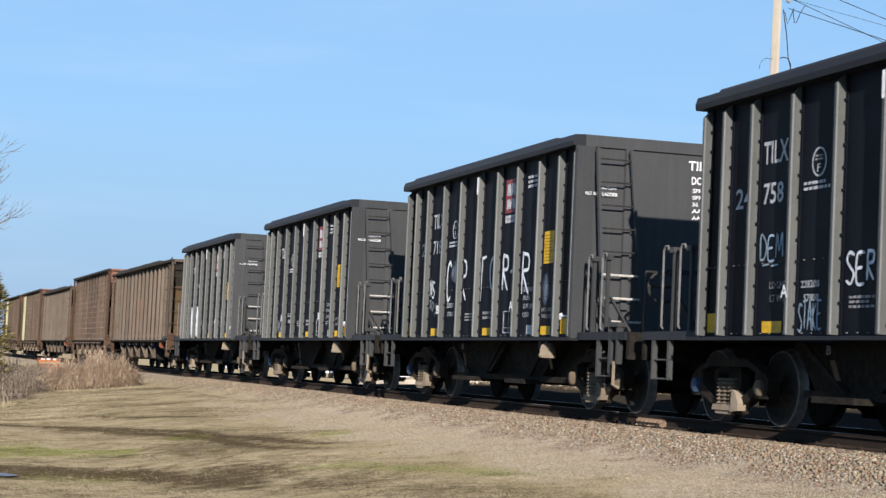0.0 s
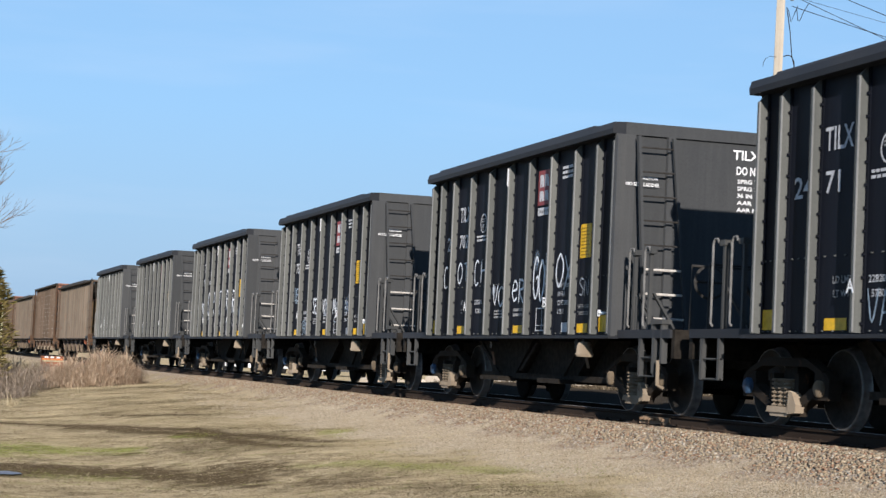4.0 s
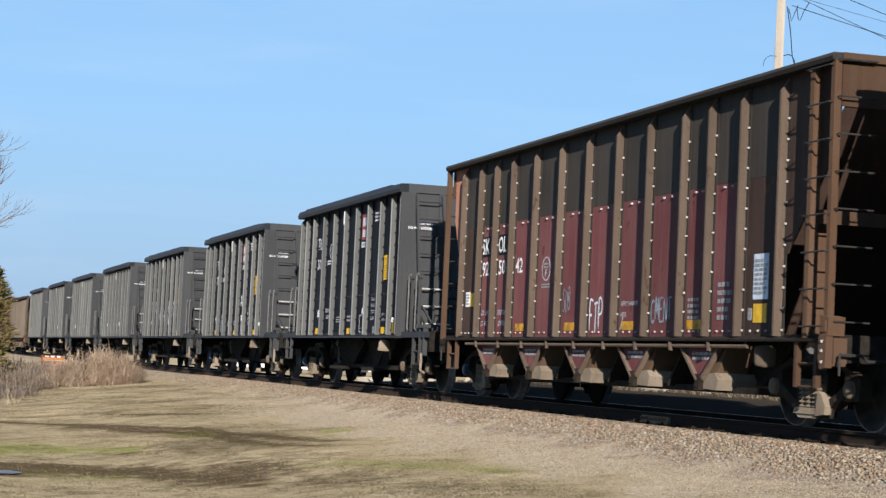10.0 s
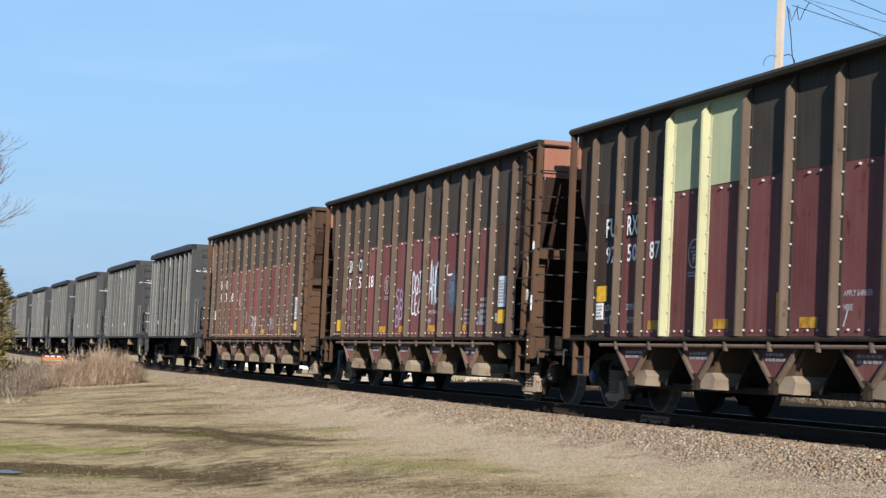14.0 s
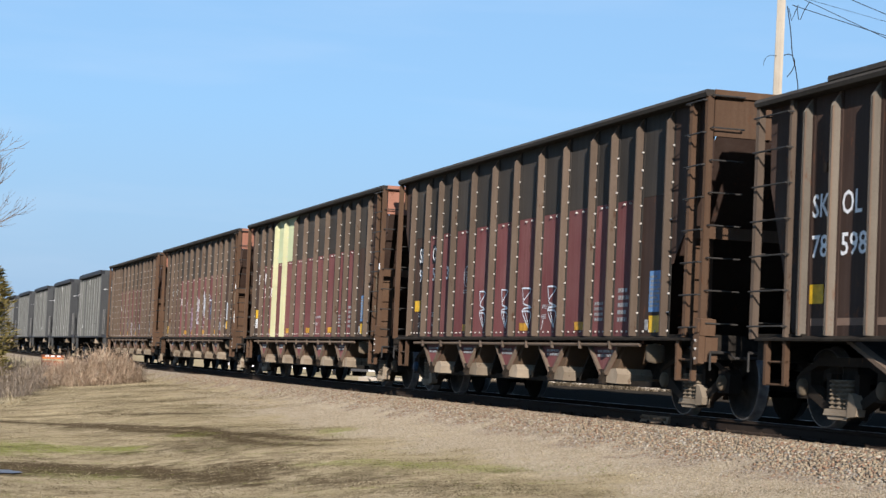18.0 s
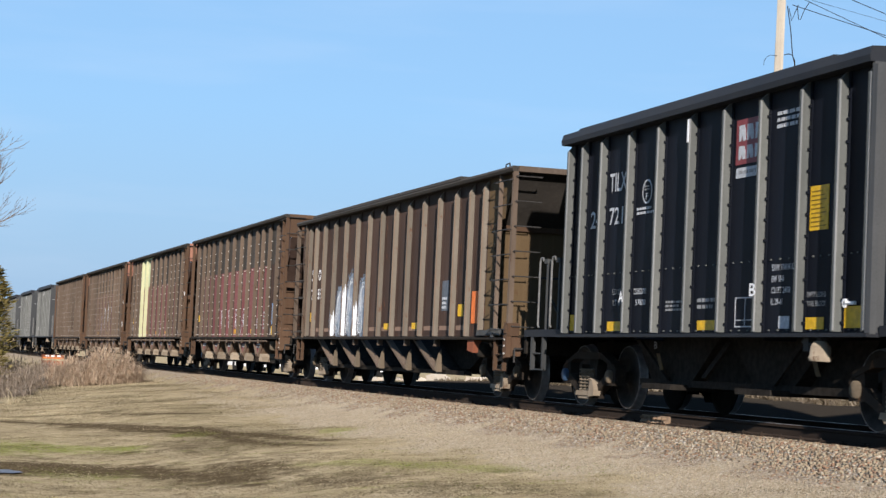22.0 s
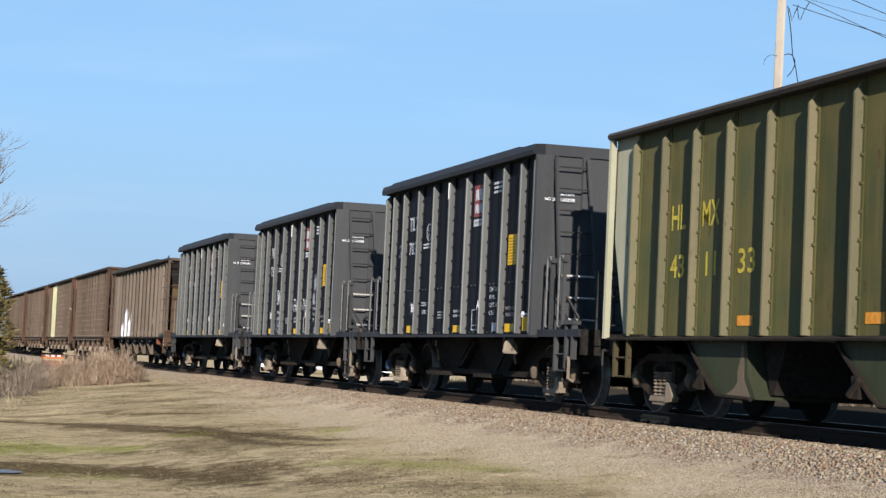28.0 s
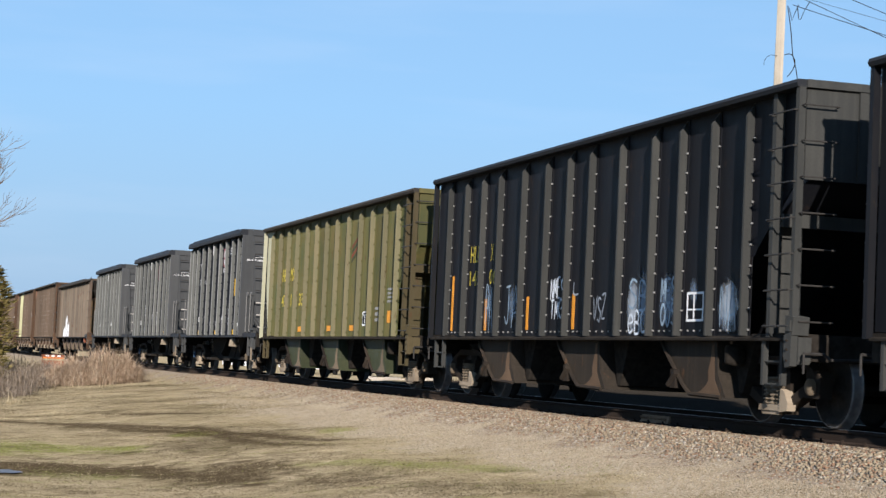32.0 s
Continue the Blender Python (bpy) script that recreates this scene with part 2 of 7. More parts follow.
POST = paint("grimy_post_paint", (0.046, 0.049, 0.051), (0.080, 0.082, 0.080), 0.6, 0.6)
CAP_DUST = paint("dusty_cap_iron", (0.125, 0.100, 0.072), (0.18, 0.145, 0.105), 0.8, 0.7, False)
# outer rib edges: the sun's bright line is put into these two colours
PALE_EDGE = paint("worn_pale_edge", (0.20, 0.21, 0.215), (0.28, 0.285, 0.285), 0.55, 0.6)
BROWN_EDGE = paint("worn_brown_edge", (0.16, 0.115, 0.085), (0.22, 0.165, 0.125), 0.6, 0.6)
WHEEL_STEEL = plain("wheel_steel", (0.022, 0.020, 0.018), 0.75, 0.0, 0.4)
TREAD = plain("polished_tread", (0.38, 0.38, 0.39), 0.35, 0.5, 0.2)
WHEEL_TREAD = plain("worn_wheel_tread", (0.17, 0.165, 0.16), 0.45, 0.3, 0.3)
OLIVE_POST = paint("grimy_olive_post_paint", (0.072, 0.060, 0.030), (0.090, 0.070, 0.045), 0.7, 0.6, rust=(0.085, 0.048, 0.025))
FADED_RED = paint("worn_sign_red", (0.115, 0.060, 0.040), (0.085, 0.075, 0.030), 0.6, 0.8)
SIGN_RED = paint("faded_sign_red", (0.170, 0.045, 0.034), (0.105, 0.060, 0.036), 0.6, 0.7)
RUST_PATCH = paint("bare_bright_rust", (0.24, 0.085, 0.048), (0.15, 0.060, 0.036), 0.85, 0.7)
# pink sill ledge, its colour lightened for the sun that falls on it
LEDGE = paint("dusty_pink_ledge", (0.20, 0.135, 0.105), (0.15, 0.11, 0.085), 0.8, 0.6, False)
GRAB = plain("grab_iron_paint", (0.030, 0.028, 0.026), 0.6, 0, 0.3)
RAIL_PALE = plain("worn_handrail", (0.135, 0.135, 0.132), 0.5, 0, 0.3)
BOLT = plain("worn_bolt_head", (0.42, 0.40, 0.37), 0.5, 0, 0.3, 30)
WHITE = plain("white_stencil_paint", (0.74, 0.75, 0.76), 0.6, 0, 0.15, 30)
GREY_TEXT = plain("faded_stencil_paint", (0.42, 0.435, 0.46), 0.6, 0, 0.25, 30)
DIM_TEXT = plain("grimy_stencil_paint", (0.24, 0.245, 0.25), 0.6, 0, 0.4, 30)
SPRAY = plain("spray_white", (0.58, 0.62, 0.67), 0.6, 0, 0.35, 9)
SPRAY_DIM = plain("spray_faded", (0.22, 0.25, 0.29), 0.6, 0, 0.4, 7)
SPRAY_BLUE = plain("spray_pale_blue", (0.24, 0.32, 0.40), 0.6, 0, 0.4, 7)
YELLOW = plain("yellow_reflector", (0.60, 0.36, 0.02), 0.45, 0, 0.2, 14)
ORANGE_STRIP = plain("orange_reflector", (0.62, 0.26, 0.03), 0.5, 0, 0.2, 14)
YELLOW_WORN = plain("worn_yellow_reflector", (0.42, 0.22, 0.025), 0.6, 0, 0.5, 9)
YELLOW_TEXT = plain("yellow_stencil_paint", (0.45, 0.36, 0.05), 0.6, 0, 0.25, 20)
YELLOW_DIM = plain("faded_yellow_stencil", (0.36, 0.29, 0.042), 0.6, 0, 0.5, 16)
PALE_YELLOW = paint("pale_yellow_paint", (0.52, 0.53, 0.34), (0.38, 0.38, 0.24), 0.6, 0.7)
# the repaint on panels between ribs, with their shade mixed into the colour
PALE_YELLOW_SHADE = paint("pale_green_grey_paint", (0.42, 0.48, 0.31), (0.33, 0.37, 0.23), 0.6, 0.7)
PALE_LABEL = plain("pale_label", (0.48, 0.55, 0.62), 0.5, 0, 0.2)
CHUTE_RUST = paint("rust_stained_chute", (0.115, 0.078, 0.052), (0.058, 0.041, 0.030), 0.8, 0.7, False)
GOLD_BROWN = paint("golden_brown_end_paint", (0.100, 0.068, 0.036), (0.140, 0.098, 0.058), 0.7, 0.6, rust=(0.085, 0.042, 0.022))
BROWN_POST = paint("dark_brown_post_paint", (0.086, 0.050, 0.031), (0.120, 0.078, 0.052), 0.7, 0.6, rust=(0.105, 0.050, 0.026))
LOGO_RED = plain("logo_red", (0.20, 0.045, 0.050), 0.5, 0, 0.2)
ORANGE_TAG = plain("orange_patch", (0.62, 0.16, 0.045), 0.6, 0, 0.2)
BLUE_TAG = plain("blue_label", (0.10, 0.22, 0.42), 0.5, 0, 0.3)
PALE_TAG = plain("pale_blue_label", (0.085, 0.10, 0.12), 0.5, 0, 0.3)
BLUE_CAP = plain("blue_bearing_cap", (0.030, 0.062, 0.115), 0.5, 0, 0.4)
RUST_STEEL = paint("rusty_rail_side", (0.030, 0.022, 0.018), (0.050, 0.038, 0.029), 0.85, 0.6, False)


# ---------------------------------------------------------------- lettering and tags
LETTERS = {}
SIDE_TURN = Matrix(((0, 0, -1), (-1, 0, 0), (0, 1, 0))).to_quaternion()    # reads along the near side
END_TURN = Matrix(((1, 0, 0), (0, 0, -1), (0, 1, 0))).to_quaternion()      # reads across the rear end


def letter_mesh(text, width, height, material):
    key = (text, round(width, 3), round(height, 3), material.name)
    if key not in LETTERS:
        c = bpy.data.curves.new("lettering", "FONT")
        c.body, c.resolution_u, c.offset = text, 2, 0.012
        ob = bpy.data.objects.new("lettering", c)
        scene.collection.objects.link(ob)
        bpy.context.view_layer.update()
        me = bpy.data.meshes.new_from_object(ob.evaluated_get(bpy.context.evaluated_depsgraph_get()))
        bpy.data.objects.remove(ob)
        n = len(me.vertices)
        co = np.empty(n * 3)
        me.vertices.foreach_get("co", co)
        co = co.reshape(-1, 3)
        lo, hi = co.min(0), co.max(0)
        co = (co - lo) / np.maximum(hi - lo, 1e-6) * np.array((width, height, 0))
        me.vertices.foreach_set("co", co.ravel())
        me.materials.clear()
        me.materials.append(material)
        me.name = "lettering"
        LETTERS[key] = me
    return LETTERS[key]


def side_text(car, text, off, z, width, height, x, material, name="lettering"):
    ob = new(name, letter_mesh(text, width, height, material))
    ob.parent, ob.location = car, (x - 0.006, -off, z)
    ob.rotation_mode, ob.rotation_quaternion = "QUATERNION", SIDE_TURN
    return ob


def end_text(car, text, x, z, width, height, y, material):
    ob = new("lettering", letter_mesh(text, width, height, material))
    ob.parent, ob.location = car, (x, y - 0.006, z)
    ob.rotation_mode, ob.rotation_quaternion = "QUATERNION", END_TURN
    return ob


def plate(car, name, off0, off1, z0, z1, x, material, label=""):
    """A thin painted or fixed patch on the near side."""
    return part(name, Shape().box(x - 0.007, x - 0.001, -off0, -off1, z0, z1), material, car, label)


def lines(car, off0, off1, z0, z1, x, material, rows, seed=0):
    """Small writing that cannot be read: rows of short bars."""
    rnd, s = random.Random(seed), Shape()
    h = (z1 - z0) / rows
    for i in range(rows):
        o = off0
        stop = off1 - rnd.random() * 0.3 * (off1 - off0)
        while o < stop:
            w = min(rnd.uniform(0.04, 0.13), stop - o)
            s.box(x - 0.006, x - 0.002, -o, -o - w, z0 + i * h + 0.22 * h, z0 + (i + 1) * h - 0.22 * h)
            o += w + 0.03
    return tagged(part("small_lettering", s, material, car), kind="stuff")


def ribbon(shape, pts, w, x):
    """A flat stroke of spray paint through points of (off, z)."""
    pts = [Vector(p) for p in pts]
    fine = []
    for i in range(len(pts) - 1):
        a, b, c, d = pts[max(i - 1, 0)], pts[i], pts[i + 1], pts[min(i + 2, len(pts) - 1)]
        for k in range(4):
            t = k / 4
            fine.append(0.5 * ((2 * b) + (c - a) * t + (2 * a - 5 * b + 4 * c - d) * t * t + (3 * b - a - 3 * c + d) * t ** 3))
    fine.append(pts[-1])
    n = len(fine)
    vs = []
    for i, p in enumerate(fine):
        d = fine[min(i + 1, n - 1)] - fine[max(i - 1, 0)]
        if d.length < 1e-6:
            d = Vector((1, 0))
        d.normalize()
        o = Vector((-d.y, d.x)) * w * (0.5 if i not in (0, n - 1) else 0.3)
        vs += [(x, -(p + o).x, (p + o).y), (x, -(p - o).x, (p - o).y)]
    shape.add(vs, [(2 * i, 2 * i + 1, 2 * i + 3, 2 * i + 2) for i in range(n - 1)])


def fill_tag(car, off0, off1, z0, z1, seed, material, x=-1.457, dense=1.0):
    """A filled spray piece: overlapping broad strokes with a ragged top."""
    rnd, s = random.Random(seed), Shape()
    o, n = off0, 0
    while o < off1:
        h = z1 - rnd.uniform(0, 0.45 / dense) * (z1 - z0)
        ribbon(s, [(o, z0 + rnd.uniform(0, 0.1)), (o + rnd.uniform(-0.1, 0.1), (z0 + h) / 2), (o + rnd.uniform(-0.15, 0.15), h)], rnd.uniform(0.05, 0.12) * dense, x - 0.002 - 0.0004 * (n % 9))
        o += rnd.uniform(0.03, 0.10) / dense
        n += 1
    for i in range(int((off1 - off0) * 3)):
        a, z = rnd.uniform(off0, off1), rnd.uniform(z0 + 0.1, z1 - 0.3)
        ribbon(s, [(a, z), (a + 0.2, z + 0.3), (a + 0.35, z), (a + 0.2, z - 0.2)], 0.05, x - 0.007 - 0.0004 * (i % 5))
    return part("spray_piece", s, material, car, "broad filled spray-paint piece")


# ---------------------------------------------------------------- running gear
R_WHEEL = 0.457
NOTICE_ROWS = plain("notice_print", (0.22, 0.14, 0.015), 0.6, 0, 0.2, 14)
w = Shape().lathe([(-0.82, 0.0), (-0.835, 0.07), (-0.80, 0.10), (-0.765, 0.16), (-0.755, 0.34), (-0.815, 0.385), (-0.82, 0.452)], 28).lathe([(-0.705, 0.484), (-0.690, 0.482), (-0.682, 0.40), (-0.69, 0.0)], 28)
WHEEL_FACE = w.mesh("wheel", WHEEL_STEEL, True)
w = Shape().lathe([(-0.8225, 0.438), (-0.8225, 0.452), (-0.80, 0.4585), (-0.72, 0.462), (-0.705, 0.484)], 28)
WHEEL_RIM = w.mesh("tread", WHEEL_TREAD, True)
AXLE = Shape().bar((-1.02, 0, 0), (1.02, 0, 0), 0.075, 12).mesh("axle", WHEEL_STEEL, True)
fr = Shape()
for sy in (-1, 1):
    fr.slab(-1.09, -0.93, [(sy * 0.72, 0.33), (sy * 1.06, 0.33), (sy * 1.08, 0.56), (sy * 0.98, 0.64), (sy * 0.74, 0.64)])
    fr.slab(-1.10, -0.95, [(sy * 0.76, 0.36), (sy * 0.76, 0.50), (sy * 0.24, 0.26), (sy * 0.24, 0.16)])
    fr.slab(-1.09, -0.96, [(sy * 0.26, 0.18), (sy * 0.36, 0.20), (sy * 0.36, 0.62), (sy * 0.26, 0.62)])
fr.slab(-1.11, -0.94, [(-0.30, 0.13), (0.30, 0.13), (0.34, 0.22), (-0.34, 0.22)])
fr.slab(-1.10, -0.94, [(-1.0, 0.57), (-0.55, 0.70), (0.55, 0.70), (1.0, 0.57), (0.9, 0.66), (0.5, 0.80), (-0.5, 0.80), (-0.9, 0.66)])
SIDE_FRAME = fr.mesh("side_frame", FRAME_IRON)
SPRING_DUST = paint("dusty_spring_steel", (0.19, 0.155, 0.115), (0.11, 0.088, 0.064), 0.8, 0.7, False)
sp = [(0.235, 0.0)]
for i in range(7):
    z = 0.235 + i * 0.048
    sp += [(z, 0.05), (z + 0.008, 0.074), (z + 0.024, 0.074), (z + 0.034, 0.05)]
SPRING = Shape().lathe(sp, 10, "z").mesh("spring", SPRING_DUST)
SPRING_SEAT = Shape().slab(-1.165, -1.10, [(-0.29, 0.165), (0.29, 0.165), (0.26, 0.235), (-0.26, 0.235)]).slab(-1.15, -1.10, [(-0.20, 0.12), (0.20, 0.12), (0.24, 0.165), (-0.24, 0.165)]).slab(-1.17, -1.06, [(-0.24, 0.15), (-0.44, 0.17), (-0.46, 0.26), (-0.36, 0.40), (-0.27, 0.42), (-0.25, 0.26)]).mesh("spring_seat", DUST)
CAP = Shape().lathe([(-1.02, 0.098), (-1.13, 0.098), (-1.15, 0.076), (-1.155, 0.0)], 14).mesh("bearing_cap", CAP_DUST, True)
CAP_BLUE = CAP.copy()
CAP_BLUE.materials[0] = BLUE_CAP
BOLSTER = Shape().box(-1.0, 1.0, -0.16, 0.16, 0.52, 0.78).box(-0.3, 0.3, -0.25, 0.25, 0.74, 0.90).mesh("bolster", UNDER)
BRAKE_BEAM = Shape().box(-0.80, 0.80, -0.05, 0.05, 0.30, 0.40).box(-0.84, -0.60, -0.10, 0.02, 0.24, 0.52).box(0.60, 0.84, -0.10, 0.02, 0.24, 0.52).mesh("brake_beam", UNDER)


def truck(car, off, blue=False):
    """A two-axle freight truck: bolster, two side frames with springs and caps, and two wheelsets that turn."""
    tr = new("truck", None)
    tr.parent, tr.location = car, (0, -off, 0)
    part("bolster", BOLSTER, None, tr)
    for side in (1, -1):
        ob = part("side_frame", SIDE_FRAME, None, tr, "grimy cast side frame")
        if side < 0:
            ob.rotation_euler = (0, 0, math.pi)
        seat = part("spring_seat", SPRING_SEAT, None, tr, "dust-caked spring seat")
        if side < 0:
            seat.rotation_euler = (0, 0, math.pi)
        for cy in (-0.155, 0.0, 0.155):
            part("spring", SPRING, None, tr, "dust-coated coil spring", (-1.085 * side, cy, 0))
        for sy in (-1, 1):
            ob = part("bearing_cap", CAP_BLUE if blue and sy > 0 else CAP, None, tr, "blue bearing cap" if blue and sy > 0 else "")
            ob.location = (0, sy * 0.889, R_WHEEL)
            if side < 0:
                ob.rotation_euler = (0, 0, math.pi)
    for sy in (-1, 1):
        part("brake_beam", BRAKE_BEAM, None, tr, "", (0, sy * 0.38, 0))
        ws = new("wheelset", AXLE)
        ws.parent, ws.location = car, (0, -off + sy * 0.889, R_WHEEL)
        for side in (1, -1):
            for me in (WHEEL_FACE, WHEEL_RIM):
                ob = part(me.name.split(".")[0], me, None, ws, "worn bright tread" if me is WHEEL_RIM else "")
                if side < 0:
                    ob.rotation_euler = (0, 0, math.pi)


def coupler(car, y, sign):
    s = Shape().box(-0.12, 0.12, y - sign * 0.9, y - sign * 0.12, 0.74, 0.98).box(-0.2, 0.2, y - sign * 0.95, y - sign * 0.75, 0.64, 1.06)
    s.slab(-0.16, 0.10, [(y - sign * 0.22, 0.70), (y + sign * 0.05, 0.70), (y + sign * 0.05, 1.0), (y - sign * 0.22, 1.0)])
    part("coupler", s, FRAME_IRON, car, "rusty cast coupler")
    hose = [(0.35 + 0.03 * math.sin(i), y - sign * (0.5 - 0.07 * i), 0.75 - 0.34 * math.sin(i / 6 * 3.14)) for i in range(7)]
    part("brake_hose", Shape().rod(hose, 0.022), UNDER, car)


def hoop(car, off0, off1, z0, z1, x):
    """A tall handrail bent like a hairpin."""
    pts = [(x, -off0, z0), (x, -off0, z1 - 0.06), (x, -off0 - 0.05, z1), (x, -off1 + 0.03, z1), (x, -off1, z1 - 0.05)]
    part("handrail", Shape().rod([(x, -off0 - 0.05, z0 - 0.03)] + pts, 0.015, 8), RAIL_PALE, car, "worn pale handrail")


def stirrup(car, off0, off1, z0, z1, x, material=None):
    s = Shape().box(x - 0.012, x + 0.05, -off0, -off0 - 0.06, z0, z1).box(x - 0.012, x + 0.05, -off1 + 0.06, -off1, z0, z1)
    for k in (0.02, 0.5):
        z = z0 + k * (z1 - z0)
        s.bar((x + 0.015, -off0, z), (x + 0.015, -off1, z), 0.014)
    s.slab(x - 0.012, x + 0.01, [(-off0, z1), (-off0 - 0.06, z1 - 0.1), (-off0 - 0.12, z1)])
    part("sill_step", s, material or POST, car)


def rib_mesh(z0, z1, depth, width, material, taper=None, face=-1.45, rivets=0.24, edge=None, flange=None):
    """A pressed side stake with a sloping top, its flange and a line of fixings."""
    t = depth if taper is None else taper
    s = Shape().add([(face, 0, z0), (face, width, z0), (face - depth, 0.006, z0), (face - depth, width - 0.006, z0),
                     (face, 0, z1), (face, width, z1), (face - depth, 0.006, z1 - t), (face - depth, width - 0.006, z1 - t)],
                    [(0, 2, 3, 1), (4, 5, 7, 6), (2, 6, 7, 3), (0, 4, 6, 2), (1, 3, 7, 5)])
    s.box(face - 0.012, face, -0.050, 0.0, z0, z1)
    z = z0 + 0.08
    while rivets and z < z1 - 0.2:
        s.box(face - 0.036, face - 0.012, -0.042, -0.014, z, z + 0.03)
        z += rivets
    n = len(s.f)
    # a thin outer strip in a lighter colour draws the sunlit edge
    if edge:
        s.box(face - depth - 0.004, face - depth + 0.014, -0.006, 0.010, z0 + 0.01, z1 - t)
    me = s.mesh("rib", material)
    me.materials.append(flange or material)
    me.materials.append(edge or material)
    for i, p in enumerate(me.polygons):
        p.material_index = 0 if i < 5 else 1 if i < n else 2
    return me


def side_panels(car, stops, z0, z1, material, face=-1.45, name="side_panel"):
    for a, b in zip(stops, stops[1:]):
        part(name, Shape().box(face, face + 0.02, -a - 0.003, -b + 0.003, z0, z1), material, car)


def shell(car, off0, off1, z0, z1, material, low0, low1, lip):
    """The far side and the floor of the open box: slope sheets down to the outlets."""
    part("far_side_sheet", Shape().box(1.43, 1.45, -off0, -off1, z0, z1), material, car)
    for off, low in ((off0, low0), (off1, low1)):
        part("slope_sheet", Shape().sheet((-1.42, -off, lip), (1.42, -off, lip), (1.42, -low, z0 - 0.05), (-1.42, -low, z0 - 0.05)), material, car)


# ---------------------------------------------------------------- the black aggregate hopper
A_LEN, A_TOP, A_SILL = 9.05, 4.00, 1.03
A_RIBS = [0.70, 1.45, 2.46, 3.46, 4.46, 5.46, 6.45, 7.46, 8.32]


def black_hopper():
    car = new("hopper_car", None)
    stops = [0.05] + A_RIBS + [9.0]
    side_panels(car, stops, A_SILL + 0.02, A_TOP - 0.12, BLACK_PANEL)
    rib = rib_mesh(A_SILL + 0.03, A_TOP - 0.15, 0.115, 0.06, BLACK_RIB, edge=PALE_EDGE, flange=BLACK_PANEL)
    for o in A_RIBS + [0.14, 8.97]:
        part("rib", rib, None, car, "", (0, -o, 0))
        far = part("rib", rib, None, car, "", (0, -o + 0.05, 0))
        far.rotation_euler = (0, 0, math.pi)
    for sx in (-1, 1):
        o = [(sx * 1.43, A_TOP - 0.17), (sx * 1.62, A_TOP - 0.17), (sx * 1.63, A_TOP - 0.10), (sx * 1.60, A_TOP - 0.01), (sx * 1.43, A_TOP)]
        part("top_chord", Shape().run(-A_LEN, 0.02, o), CHORD, car, "dark rounded top chord")
        part("chord_lip", Shape().run(-A_LEN + 0.9, -0.55, [(sx * 1.45, A_TOP), (sx * 1.58, A_TOP - 0.005), (sx * 1.56, A_TOP + 0.03), (sx * 1.47, A_TOP + 0.035)]), CHORD, car)
        part("side_sill", Shape().run(-A_LEN - 0.05, 0.1, [(sx * 1.42, A_SILL - 0.03), (sx * 1.60, A_SILL - 0.03), (sx * 1.60, A_SILL + 0.012), (sx * 1.46, A_SILL + 0.02), (sx * 1.42, A_SILL + 0.02)]), CHORD, car)
    for y, lip in ((0.0, 1), (-A_LEN, -1)):
        part("end_chord", Shape().box(-1.43, 1.43, y, y - lip * 0.16, A_TOP - 0.17, A_TOP), END_GREY, car)
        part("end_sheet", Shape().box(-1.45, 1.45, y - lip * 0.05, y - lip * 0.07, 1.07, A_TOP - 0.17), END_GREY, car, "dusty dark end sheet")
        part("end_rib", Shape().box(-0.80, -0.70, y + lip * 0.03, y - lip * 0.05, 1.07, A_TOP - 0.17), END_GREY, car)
        cp = Shape().box(-1.57 if lip < 0 else -1.47, -1.28, y + lip * 0.01, y - lip * 0.045, A_SILL, A_TOP - 0.17)
        if lip < 0:
            cp.box(-1.57, -1.50, y + lip * 0.06, y, A_SILL, A_TOP - 0.2)
        part("corner_plate", cp, END_GREY, car)
        part("corner_plate", Shape().box(1.28, 1.57, y + lip * 0.01, y - lip * 0.045, A_SILL, A_TOP - 0.17), END_GREY, car)
        # the end ladder: two stiles, the inner one splayed, and its treads
        yy = y + lip * 0.16
        part("ladder_stile", Shape().sheet((-1.30, yy - 0.04, A_TOP - 0.2), (-1.30, yy + 0.04, A_TOP - 0.2), (-1.12, yy + 0.04, 1.15), (-1.12, yy - 0.04, 1.15), 0.04), END_GREY, car)
        part("ladder_stile", Shape().sheet((-0.78, yy - 0.03, A_TOP - 0.2), (-0.78, yy + 0.03, A_TOP - 0.2), (-0.50, yy + 0.03, 1.15), (-0.50, yy - 0.03, 1.15), 0.04), END_GREY, car)
        for i in range(8):
            z = 1.30 + i * 0.335
            k = (A_TOP - 0.2 - z) / (A_TOP - 1.35)
            part("ladder_tread", Shape().bar((-1.30 + 0.18 * k, yy, z), (-0.78 + 0.28 * k, yy, z), 0.014 if z > 2.3 else 0.018), GRAB if z > 2.3 else BOLT, car)
        part("end_platform", Shape().box(-1.42, 1.42, y + lip * 0.06, y + lip * 1.80, A_SILL, A_SILL + 0.05).box(-1.46, -1.40, y + lip * 0.06, y + lip * 1.82, A_SILL - 0.02, A_SILL + 0.09).box(1.40, 1.46, y + lip * 0.06, y + lip * 1.82, A_SILL - 0.02, A_SILL + 0.07), CHORD, car, "dark steel end platform")
        part("end_sill", Shape().box(-1.42, 1.42, y + lip * 1.80, y + lip * 1.90, A_SILL - 0.28, A_SILL + 0.09), UNDER, car)
        coupler(car, y + lip * 2.12, lip)
        for k, oo in enumerate((0.42, 0.95)):
            part("handrail_post", Shape().box(-1.42, -1.37, y + lip * oo, y + lip * (oo + 0.055), A_SILL + 0.05, 2.14).box(-1.44, -1.35, y + lip * (oo - 0.02), y + lip * (oo + 0.12), 2.13, 2.20), POST, car)
